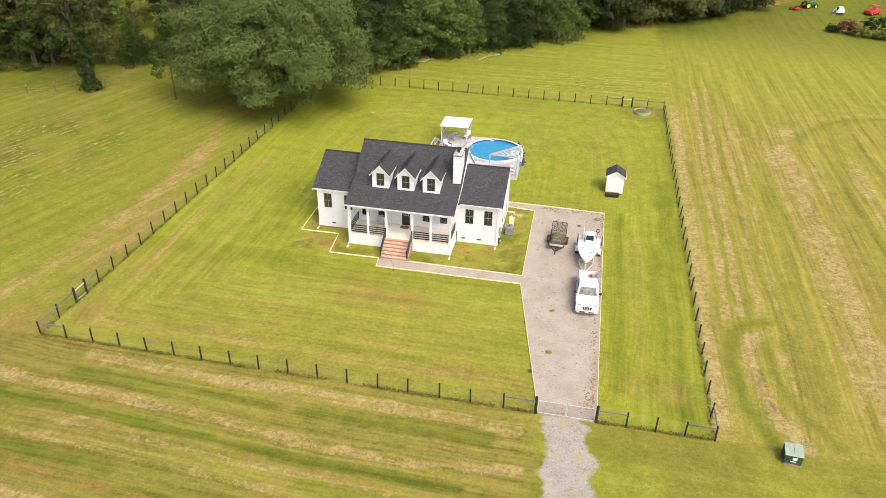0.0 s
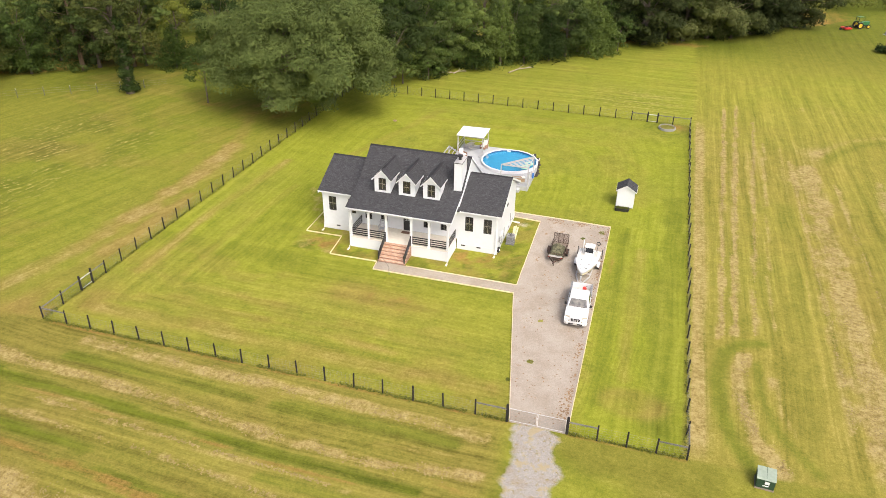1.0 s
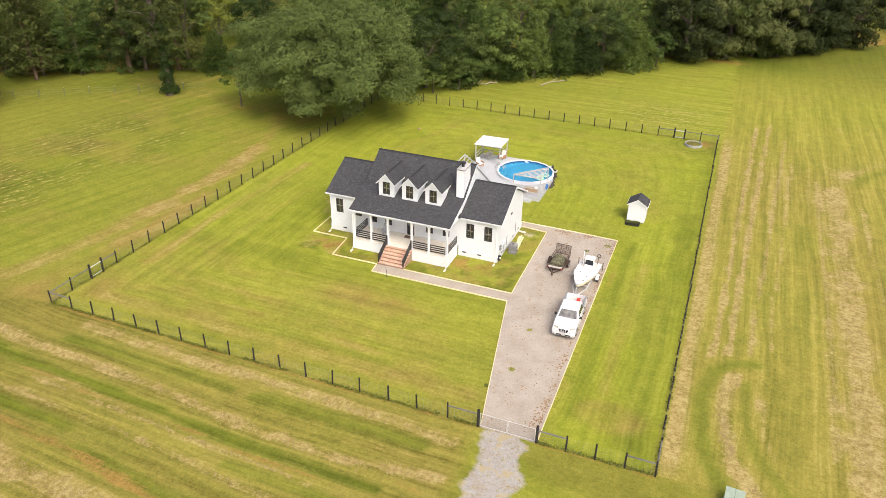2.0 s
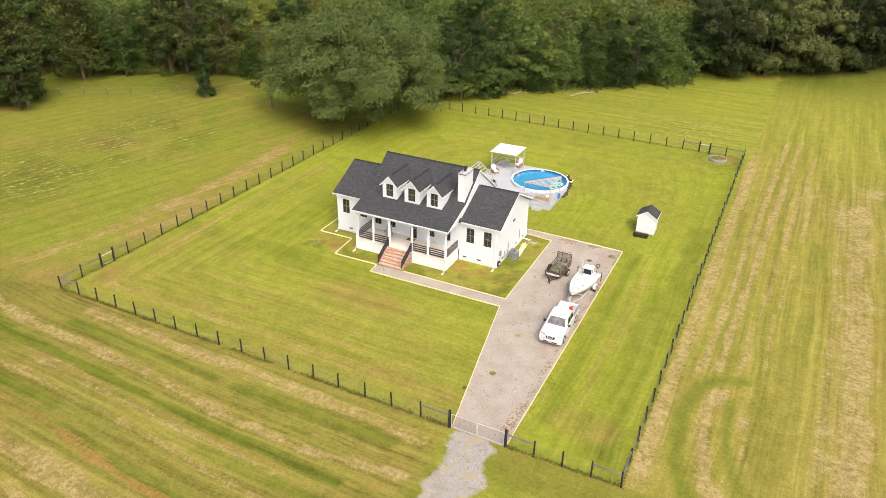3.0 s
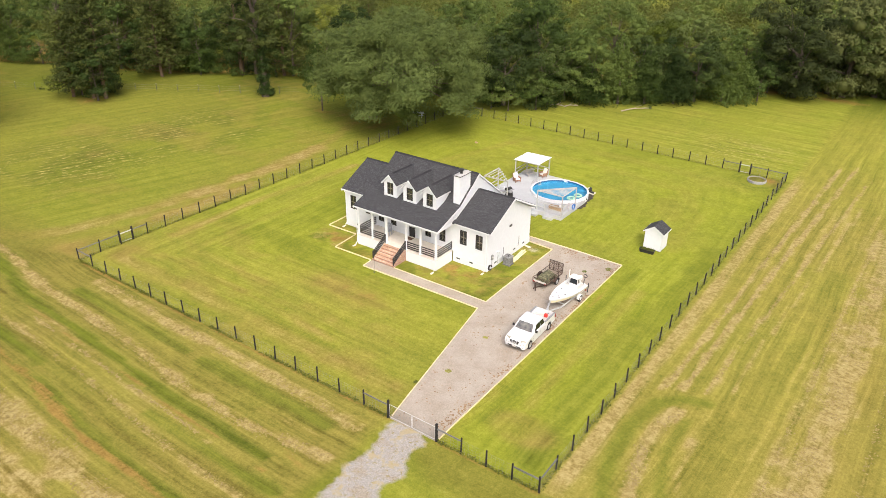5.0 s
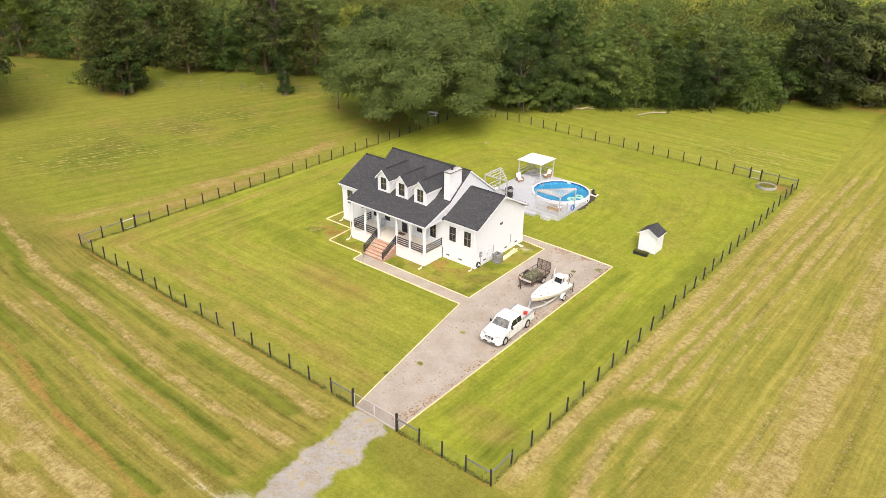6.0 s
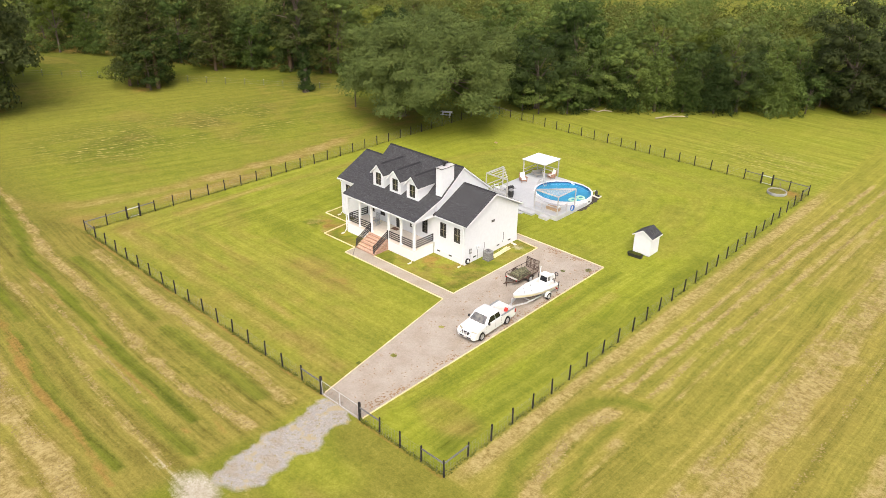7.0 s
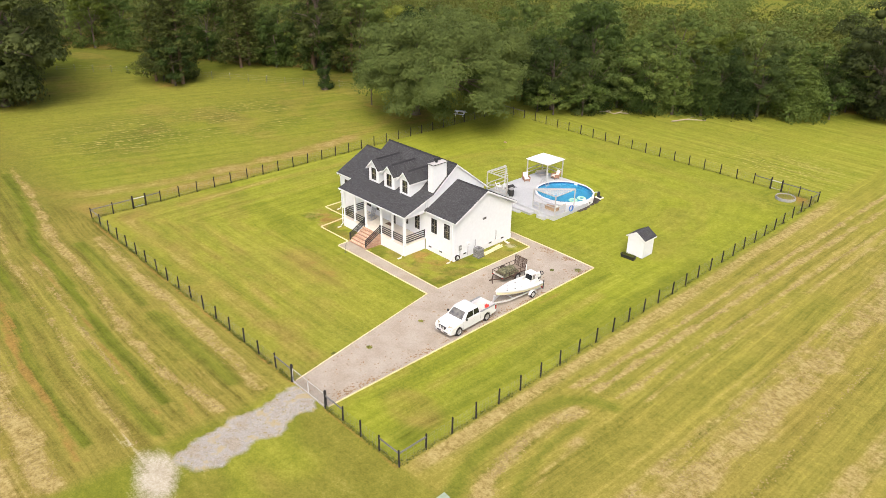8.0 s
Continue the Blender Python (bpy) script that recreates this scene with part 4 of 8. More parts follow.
for i in (0, 1, 2, 3):
    a = x0 + 0.2 + i * (x1 - x0 - 0.4) / 3
    bars.box(a - 0.014, a + 0.014, W + 0.03, W + 0.049, z0 + 1.05, z1 - 0.25)
for j in (0, 1, 2):
    bars.box(x0 + 0.2, x1 - 0.2, W + 0.031, W + 0.048, z0 + 1.04 + j * 0.39, z0 + 1.065 + j * 0.39)
part("glazing_bar", bars, WHITE, dr)
part("door_handle", Shape().lathe([(0.0, -0.06), (0.03, -0.055), (0.035, -0.03), (0.012, -0.02), (0.012, 0.0)], (x1 - 0.14, W + 0.04, z0 + 0.95), 10, "y"), GALV, dr, smooth=True)
for lx in (x0 - 0.35, x1 + 0.35):
    part("wall_lantern", Shape().box(lx - 0.06, lx + 0.06, W - 0.14, W - 0.002, z0 + 1.55, z0 + 1.8).box(lx - 0.03, lx + 0.03, W - 0.1, W - 0.04, z0 + 1.8, z0 + 1.87), BLACK, house)


def roof_slab(profile, x0, x1, thick=0.14):
    """A roof from its profile in y and z, of even thickness."""
    low = [(y, z - thick) for y, z in profile]
    return Shape().prism(profile + low[::-1], "x", x0, x1)


MAINP = [(19.05, 4.33), (22.85, 5.67), (26.03, 8.09), (30.62, 4.6)]
WINGP = [(21.86, 4.22), (26.2, 6.44), (30.54, 4.22)]
part("roof", roof_slab(MAINP, -20.28, -9.74), SHINGLE, house, "dark grey asphalt shingles")
part("roof", roof_slab(WINGP, -24.45, -20.12), SHINGLE, house, "dark grey asphalt shingles")
part("roof", roof_slab(WINGP, -10.0, -5.62), SHINGLE, house, "dark grey asphalt shingles")


def ridge(x0, x1, y, z):
    c = Shape().prism([(y - 0.15, z - 0.085), (y, z + 0.03), (y + 0.15, z - 0.085), (y, z - 0.02)], "x", x0, x1)
    part("ridge_cap", c, RIDGECAP, house)


ridge(-20.28, -9.74, 26.03, 8.1)
ridge(-24.45, -20.3, 26.2, 6.45)
ridge(-9.7, -5.62, 26.2, 6.45)


def rake(profile, x, out):
    """The white boards under a roof's sloping edge, with the soffit behind."""
    for (ya, za), (yb, zb) in zip(profile, profile[1:]):
        hi = 0.03 if out > 0 else 0.15
        s = Shape().prism([(ya, za - hi), (yb, zb - hi), (yb, zb - hi - 0.17), (ya, za - hi - 0.17)], "x", x, x + out * 0.03)
        part("rake_board", s, WHITE, house)
        t = Shape().prism([(ya, za - 0.16), (yb, zb - 0.16), (yb, zb - 0.19), (ya, za - 0.19)], "x", x - out * 0.002, x - out * 0.30)
        part("soffit", t, WHITE, house)


rake(MAINP, -9.739, 1)
rake(MAINP, -20.24, -1)
rake(WINGP, -5.619, 1)
rake(WINGP, -24.41, -1)
for x0, x1, y, z in ((-20.28, -9.74, 19.05, 4.33), (-24.45, -20.3, 21.86, 4.22), (-9.72, -5.62, 21.86, 4.22)):
    part("fascia", Shape().box(x0, x1, y - 0.03, y - 0.001, z - 0.17, z - 0.03), WHITE, house)
    part("gutter", Shape().prism([(y - 0.11, z - 0.04), (y - 0.10, z - 0.12), (y - 0.032, z - 0.12), (y - 0.032, z - 0.11), (y - 0.09, z - 0.11), (y - 0.10, z - 0.04)], "x", x0, x1), WHITE, house)
    part("soffit", Shape().box(x0, x1, y + 0.001, (W if y > 20 else 19.35), z - 0.19, z - 0.165), WHITE, house)
for x0, x1, z in ((-24.45, -20.3, 4.22), (-9.72, -5.62, 4.22)):
    part("fascia", Shape().box(x0, x1, 30.541, 30.57, z - 0.24, z - 0.03), WHITE, house)
    part("soffit", Shape().box(x0, x1, 30.2, 30.54, z - 0.24, z - 0.2), WHITE, house)
for dx, dy in ((-23.98, 22.02), (-6.1, 22.02), (-19.97, 19.2), (-10.03, 19.2)):
    ds = Shape().tube([(dx, dy - 0.2, 4.0), (dx, dy - 0.05, 3.75), (dx, dy - 0.04, 0.35), (dx, dy - 0.3, 0.12)], 0.045, 6)
    part("downspout", ds, WHITE, house)
    part("splash_block", Shape().prism([(dx - 0.10, dy - 0.75), (dx + 0.10, dy - 0.75), (dx + 0.07, dy - 0.3), (dx - 0.07, dy - 0.3)], "z", -0.02, 0.06), CONCRETE, house, bevel=0.015)

# ---- dormers ----


def dormer(cx):
    y0, zb, half, ze, zp = 21.5, 5.17, 0.81, 6.72, 7.62
    wx0, wx1, wz0, wz1 = cx - 0.37, cx + 0.37, 5.42, 6.68
    fr = Shape()
    panel(fr, "y", y0, 0.12, cx - half, cx + half, zb - 0.1, ze, [(wx0, wx1, wz0, wz1)])
    fr.prism([(cx - half, ze), (cx + half, ze), (cx, zp - 0.17)], "y", y0, y0 + 0.12)
    d = part("dormer", fr, SIDING, house, "white gabled dormer with one sash window")
    for side in (-1, 1):
        a, b = cx + side * half, cx + side * (half - 0.1)
        part("dormer_wall", Shape().prism([(y0 + 0.12, zb - 0.2), (22.85, 5.5), (24.6, 6.75), (y0 + 0.12, ze)], "x", min(a, b), max(a, b)), SIDING, d)
    window_unit(house, wx0, wx1, y0, wz0, wz1)
    # sheet added behind the window, coloured dark like an unlit room
    part("dormer_back", Shape().box(cx - half + 0.1, cx + half - 0.1, y0 + 0.7, y0 + 0.75, zb, ze), DARKROOM, d)
    for side in (-1, 1):
        ex, ez = cx + side * (half + 0.17), ze - 0.12
        prof = [(cx, zp), (ex, ez), (ex, ez - 0.12), (cx, zp - 0.12)]
        part("dormer_roof", Shape().prism(prof, "y", y0 - 0.24, 25.42), SHINGLE, d)
        part("rake_board", Shape().prism([(cx, zp - 0.02), (ex, ez - 0.02), (ex, ez - 0.15), (cx, zp - 0.16)], "y", y0 - 0.27, y0 - 0.242), WHITE, d)
        part("soffit", Shape().prism([(cx, zp - 0.121), (ex, ez - 0.121), (ex, ez - 0.16), (cx, zp - 0.16)], "y", y0 - 0.241, y0 + 0.6), WHITE, d)
        lo, hi = sorted((ex, ex + side * 0.025))
        part("fascia", Shape().prism([(y0 - 0.24, ez - 0.15), (23.6, ez - 0.15), (23.6, ez - 0.02), (y0 - 0.24, ez - 0.02)], "x", lo, hi), WHITE, d)
    part("ridge_cap", Shape().prism([(cx - 0.14, zp - 0.10), (cx, zp + 0.035), (cx + 0.14, zp - 0.10), (cx, zp - 0.03)], "y", y0 + 0.35, 25.0), RIDGECAP, d)


for cx in (-17.37, -14.90, -12.45):
    dormer(cx)

# ---- chimney ----
ch = part("chimney", Shape().box(-10.66, -9.92, 22.95, 24.75, 4.9, 8.62), SIDING, house, "tall white boxed chimney with dark metal cap")
part("chimney_cap", Shape().box(-10.73, -9.85, 22.88, 24.82, 8.56, 8.61), BLACK, ch)
part("cap_plate", Shape().prism([(-10.70, 8.611), (-9.88, 8.611), (-10.2, 8.68), (-10.38, 8.68)], "y", 22.92, 24.78), GREYWOOD, ch)
part("flue", Shape().lathe([(0.0, 0.0), (0.14, 0.0), (0.14, 0.3), (0.27, 0.34), (0.27, 0.46), (0.12, 0.52), (0.0, 0.52)], (-10.3, 23.7, 8.66), 14), BLACK, ch, smooth=True)

# ---- porch ----
part("porch_base", Shape().box(-20.02, -16.42, 19.3, 19.5, -0.1, FLOOR - 0.06).box(-13.73, -10.06, 19.3, 19.5, -0.1, FLOOR - 0.06).box(-16.42, -13.73, 19.42, 19.5, -0.1, FLOOR - 0.06)
     .box(-20.02, -19.82, 19.5, W - 0.04, -0.1, FLOOR - 0.06).box(-10.26, -10.06, 19.5, W - 0.04, -0.1, FLOOR - 0.06), STUCCO, house, "white rendered porch base")
part("porch_floor", Shape().box(-20.05, -10.03, 19.27, W - 0.002, FLOOR - 0.06, FLOOR), CONCRETE, house, "cream painted porch floor", bevel=0.012)
part("porch_beam", Shape().box(-20.05, -10.03, 19.36, 19.56, 3.90, 4.14), WHITE, house)
for bx in (-20.05, -10.28):
    part("porch_beam", Shape().box(bx, bx + 0.25, 19.56, W - 0.03, 3.90, 4.14), WHITE, house)
    part("porch_gable", Shape().prism([(19.38, 4.141), (W - 0.02, 4.141), (W - 0.02, 5.2), (19.38, 4.24)], "x", bx + 0.06, bx + 0.2), SIDING, house)
part("porch_ceiling", Shape().box(-19.8, -10.28, 19.56, W - 0.002, 4.08, 4.13), WHITE, house)
COLS = (-19.91, -18.1, -16.3, -13.78, -12.0, -10.17)
for cx in COLS:
    col = part("column", Shape().box(cx - 0.1, cx + 0.1, 19.36, 19.56, FLOOR, 3.90), WHITE, house, bevel=0.01)
    part("base_trim", Shape().box(cx - 0.13, cx + 0.13, 19.33, 19.59, FLOOR + 0.001, FLOOR + 0.16), WHITE, col)
    part("cap_trim", Shape().box(cx - 0.13, cx + 0.13, 19.33, 19.59, 3.78, 3.895), WHITE, col)


def railing(a, b, lift=0.0, drop=0.0):
    """Four level boards between two posts."""
    ends = Shape()
    for p in (a, b):
        ends.box(p[0] - 0.03, p[0] + 0.03, p[1] - 0.03, p[1] + 0.03, FLOOR + 0.15, FLOOR + 0.95)
    r = part("railing", ends, BLACK, house, "black horizontal board railing")
    for z in (0.22, 0.44, 0.66, 0.88):
        part("rail", Shape().bar((*a, FLOOR + z + lift), (*b, FLOOR + z + drop), 0.045, 0.10), BLACK, r)


for a, b in ((0, 1), (1, 2), (3, 4), (4, 5)):
    railing((COLS[a] + 0.1, 19.46), (COLS[b] - 0.1, 19.46))
railing((-10.17, 19.56), (-10.17, W - 0.03))
railing((-19.91, 19.56), (-19.91, W - 0.03))

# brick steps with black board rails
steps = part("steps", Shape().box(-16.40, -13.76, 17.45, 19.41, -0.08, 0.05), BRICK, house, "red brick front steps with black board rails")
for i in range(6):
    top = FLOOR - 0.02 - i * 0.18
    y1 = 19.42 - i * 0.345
    # dark risers under pale treads carry the painted light
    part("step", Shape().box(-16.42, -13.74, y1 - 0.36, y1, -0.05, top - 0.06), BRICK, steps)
    part("tread", Shape().box(-16.44, -13.72, y1 - 0.40, y1 - 0.001, top - 0.059, top), LITBRICK, steps, bevel=0.008)
for sx in (-16.36, -13.8):
    for yy, zz in ((17.42, 0.0), (19.3, FLOOR)):
        part("newel", Shape().box(sx - 0.05, sx + 0.05, yy - 0.05, yy + 0.05, zz, zz + 1.02), BLACK, steps)
    for z in (0.30, 0.50, 0.70, 0.90):
        part("rail", Shape().bar((sx, 17.42, z + 0.05), (sx, 19.3, z + FLOOR), 0.045, 0.095), BLACK, steps)


# ---- garden fence: black posts, woven wire, braced corners ----
fence = thing("fence", "black wooden post fence with woven wire and braced corners", "fence", kind="structure")


def z_at(x, y):
    return float(ground_z(np.array(float(x)), np.array(float(y))))


post_mesh = Shape().lathe([(0.0, -0.3), (0.065, -0.3), (0.062, 1.32), (0.05, 1.36), (0.0, 1.365)], (0, 0, 0), 8).mesh("post", True)
thick_mesh = Shape().lathe([(0.0, -0.3), (0.105, -0.3), (0.10, 1.45), (0.085, 1.49), (0.0, 1.495)], (0, 0, 0), 9).mesh("post", True)
for me in (post_mesh, thick_mesh):
    me.materials.append(POSTBLACK)


def put_post(x, y, thick=False):
    ob = part("post", thick_mesh if thick else post_mesh, POSTBLACK, fence)
    ob.location = (x + random.uniform(-0.03, 0.03), y + random.uniform(-0.03, 0.03), z_at(x, y) - random.uniform(0, 0.06))
    ob.rotation_euler = (random.uniform(-0.03, 0.03), random.uniform(-0.03, 0.03), random.uniform(0, 6))


def brace(a, b, material=GREYRAIL):
    part("brace_rail", Shape().rod((*a, 1.08), (*b, 1.08), 0.055, seg=8), material, fence, smooth=True)


def wire_run(a, b):
    w = Shape()
    L = math.dist(a, b)
    n = max(1, round(L / 0.3))
    for z in (0.06, 0.28, 0.5, 0.72, 0.94, 1.14):
        w.bar((*a, z), (*b, z), 0.006, 0.006)
    for i in range(n + 1):
        x, y = a[0] + (b[0] - a[0]) * i / n, a[1] + (b[1] - a[1]) * i / n
        w.bar((x, y, 0.04), (x, y, 1.15), 0.005, 0.005)
    ob = part("wire_mesh", w, WIRE, fence, "thin galvanised woven wire")


def fence_run(a, b, braced=(), thick=(), step=2.42):
    L = math.dist(a, b)
    n = round(L / step)
    pts = [(a[0] + (b[0] - a[0]) * i / n, a[1] + (b[1] - a[1]) * i / n) for i in range(n + 1)]
    for i, p in enumerate(pts[:-1]):
        put_post(*p, i in thick)
    for i in braced:
        brace(pts[i], pts[i + 1])
    for i in range(0, n, 6):
        wire_run(pts[i], pts[min(n, i + 6)])
    return pts


FL, FR, BR, BL = (-39.35, 0.05), (12.1, -0.1), (11.45, 64.75), (-39.0, 65.2)
gate_a, gate_b = (0.0, -0.12), (4.2, -0.12)
fence_run(FL, gate_a, (0, 16), step=2.31)
put_post(*gate_a, True)
put_post(*gate_b, True)
fence_run((6.2, -0.12), FR, (2,), step=1.97)
brace(gate_b, (6.2, -0.12))
wire_run(gate_b, (6.2, -0.12))
fence_run(FR, BR, (0, 27), step=2.3)


def corner_run(pts, thick):
    """A braced stretch beside a corner; between its two stout posts hangs a small wire gate."""
    for i, p in enumerate(pts[:-1]):
        put_post(*p, i in thick)
    for i, (p, q) in enumerate(zip(pts, pts[1:])):
        brace(p, q, GALV if i == min(thick) else GREYRAIL)
        wire_run(p, q)
    a, b = (pts[i] for i in sorted(thick))
    part("gate_rail", Shape().rod((*a, 0.14), (*b, 0.14), 0.03, seg=7), GALV, fence, smooth=True)


corner_run([BR, (9.2, 64.77), (7.05, 64.78), (5.7, 64.8), (3.5, 64.82)], (2, 3))
fence_run((3.5, 64.82), BL, (17, 18), step=2.24)
fence_run(BL, (-39.3, 7.7), (), step=2.21)
corner_run([(-39.3, 7.7), (-39.33, 6.0), (-39.33, 4.55), (-39.34, 2.3), FL], (1, 2))

gate = thing("gate", "galvanised double drive gate of tube and wire, closed", "gate")
xm = (gate_a[0] + gate_b[0]) / 2
for x0, x1 in ((gate_a[0] + 0.14, xm - 0.04), (xm + 0.04, gate_b[0] - 0.14)):
    g = Shape()
    for z in (0.12, 1.2):
        g.rod((x0, -0.13, z), (x1, -0.13, z), 0.019, seg=6)
    for x in (x0, x1):
        g.rod((x, -0.13, 0.12), (x, -0.13, 1.2), 0.019, seg=6)
    leaf = part("gate_leaf", g, GALV, gate)
    m = Shape()
    for i in range(1, 14):
        x = x0 + (x1 - x0) * i / 14
        m.bar((x, -0.13, 0.12), (x, -0.13, 1.2), 0.005, 0.005)
    for i in range(1, 8):
        z = 0.12 + 1.08 * i / 8
        m.bar((x0, -0.13, z), (x1, -0.13, z), 0.005, 0.005)
    part("mesh_panel", m, WIRE, leaf)
part("latch", Shape().box(xm - 0.06, xm + 0.06, -0.16, -0.12, 0.75, 0.85), GALV, gate)


# ---- trees ----
rng = np.random.RandomState(11)


def ball(level):
    bm = bmesh.new()
    bmesh.ops.create_icosphere(bm, subdivisions=level, radius=1.0)
    v = np.array([tuple(p.co) for p in bm.verts])
    f = np.array([[p.index for p in q.verts] for q in bm.faces])
    bm.free()
    return v, f


BALLS = {1: ball(1), 2: ball(2)}


def leaf_mesh(name, pts, out, size, material, gen, droop=0.0, cores=(), level=2):
    """Pointed leaf sprays, one bent quad each, facing roughly outwards, over uneven dense hearts."""
    n = len(pts)
    nor = out * 1.5 + gen.normal(0, 0.32, (n, 3)) + np.array([0, 0, 0.25])
    nor /= np.linalg.norm(nor, axis=1)[:, None] + 1e-9
    ref = gen.normal(0, 1, (n, 3))
    ref[:, 2] -= droop
    a = ref - nor * (ref * nor).sum(1)[:, None]
    a /= np.linalg.norm(a, axis=1)[:, None] + 1e-9
    b = np.cross(nor, a)
    s = (size * gen.uniform(0.6, 1.3, n))[:, None]
    w = s * gen.uniform(0.42, 0.70, n)[:, None]
    v = np.stack([pts - a * s * 0.5, pts + b * w * 0.5 + a * s * gen.uniform(-0.15, 0.15, n)[:, None] - nor * s * 0.1, pts + a * s * 0.5, pts - b * w * 0.5 - nor * s * 0.1], 1)
    bv, bf = BALLS[level]
    # solid lumps added inside the crown to block light through it
    hearts = []
    for x, y, z, rx, rz in cores:
        k = 0.46 + 0.16 * gen.rand(len(bv), 1)
        hearts.append(bv * k * np.array([rx, rx, rz]) + np.array([x, y, z]))
    m = len(hearts)
    co = np.concatenate([v.reshape(-1, 3)] + hearts)
    tris = (bf[None] + (4 * n + np.arange(m) * len(bv))[:, None, None]).reshape(-1) if m else np.zeros(0, int)
    me = bpy.data.meshes.new(name)
    me.vertices.add(len(co))
    me.vertices.foreach_set("co", co.astype(np.float32).ravel())
    me.loops.add(4 * n + len(tris))
    me.loops.foreach_set("vertex_index", np.concatenate([np.arange(4 * n), tris]).astype(np.int32))
    count = len(tris) // 3
    me.polygons.add(n + count)
    me.polygons.foreach_set("loop_start", np.concatenate([np.arange(0, 4 * n, 4), 4 * n + np.arange(count) * 3]).astype(np.int32))
    me.update(calc_edges=True)
    me.polygons.foreach_set("use_smooth", [False] * n + [True] * count)
    me.materials.append(material)
    return me


def lobes_to_leaves(lobes, n, gen, shell=0.35, tufts=11):
    """Spreads n leaves over small tufts on the skins of lobes (x, y, z, rx, rz)."""
    L = np.array(lobes)
    area = L[:, 3] ** 2
    pick = gen.choice(len(L), n, p=area / area.sum())
    heads = gen.normal(0, 1, (len(L), tufts, 3))
    heads[:, :, 2] += 0.3
    heads /= np.linalg.norm(heads, axis=2)[:, :, None]
    reach = gen.uniform(0.62, 1.06, (len(L), tufts))
    which = gen.randint(0, tufts, n)
    h, k = heads[pick, which], reach[pick, which]
    off = gen.normal(0, 1, (n, 3)) * (0.17 + 0.25 * shell)
    c = L[pick]
    pts = c[:, :3] + (h * k[:, None] + off) * np.stack([c[:, 3], c[:, 3], c[:, 4]], 1)
    d = h * 0.5 + off / (np.linalg.norm(off, axis=1)[:, None] + 1e-6) * 0.8 + np.array([0, 0, 0.35])
    return pts, d / np.linalg.norm(d, axis=1)[:, None]


def round_lobes(R, z0, z1, count, gen, size=0.34, low=0.35):
    """Lobes of a spreading crown between two heights."""
    out = []
    zc, h = (z0 + z1) / 2, (z1 - z0) / 2
    for i in range(count):
        u = (i + 0.5) / count
        th = i * 2.39996 + gen.uniform(-0.4, 0.4)
        t = 1 - u * (1 + low)
        r = math.sqrt(max(0.0, 1 - min(1, abs(t)) ** 2.2))
        k = gen.uniform(0.62, 0.84)
        s = R * size * gen.uniform(0.7, 1.25)
        out.append((math.cos(th) * r * R * k, math.sin(th) * r * R * k, zc + t * h * k, s, s * gen.uniform(0.6, 0.85)))
    return out


def boughs_of(heads, per, gen, R):
    """Smaller clumps over the upper and outer skin of each head of a crown."""
    out = []
    for x, y, z, s, sz in heads:
        for i in range(per):
            d = Vector((gen.normal(), gen.normal(), gen.normal() + 0.35)) + Vector((x, y, 0)) / R * 0.8
            d.normalize()
            r = s * gen.uniform(0.34, 0.58)
            k = gen.uniform(0.50, 0.86)
            out.append((x + d.x * s * k, y + d.y * s * k, z + d.z * sz * k, r, r * gen.uniform(0.6, 0.85)))
    return out


def dome_leaves(domes, n, gen):
    """Spreads n leaves over the upper skins of domed clumps, so that each is lit above and hollow below."""
    D = np.array(domes)
    area = D[:, 3] ** 2
    pick = gen.choice(len(D), n, p=area / area.sum())
    c = D[pick]
    d = gen.normal(0, 1, (n, 3))
    d[:, 2] += 0.55
    d /= np.linalg.norm(d, axis=1)[:, None]
    d[:, 2] = np.where(d[:, 2] < -0.35, -0.5 * d[:, 2], d[:, 2])
    swell = 0.9 + 0.22 * np.sin(d[:, 0] * 5 + pick) * np.sin(d[:, 1] * 5 + pick * 1.7) + gen.normal(0, 0.10, n)
    pts = c[:, :3] + d * swell[:, None] * np.stack([c[:, 3], c[:, 3], c[:, 4]], 1)
    return pts, d


def trunk_shape(H, r, lobes, gen, fork=0.3, count=10, lean=0.0):
    s = Shape()
    top = (lean * H * 0.6, gen.uniform(-0.03, 0.03) * H, H * 0.62)
    knee = (lean * H * fork * 0.7, 0, H * fork)
    s.rod((0, 0, -0.3), (0, 0, 0.5), r * 1.5, r * 1.05, 9, False)
    s.tube([(0, 0, 0.5), knee], r * 1.05, 9, r * 0.8)
    s.tube([knee, ((knee[0] + top[0]) / 2 + r * 0.6, r * 0.5, (knee[2] + top[2]) / 2), top], r * 0.8, 8, r * 0.3)
    order = gen.permutation(len(lobes))[:count]
    for i in order:
        x, y, z = lobes[i][:3]
        f = gen.uniform(0.55, 1.1)
        base = Vector(knee).lerp(Vector(top), max(0, min(0.85, gen.uniform(0, 0.7))))
        end = Vector((x, y, z))
        mid = base.lerp(end, 0.5) + Vector((0, 0, 0.08 * H * gen.uniform(-0.3, 0.8)))
        s.tube([base, mid, end], r * 0.42 * f, 6, r * 0.08)
    return s


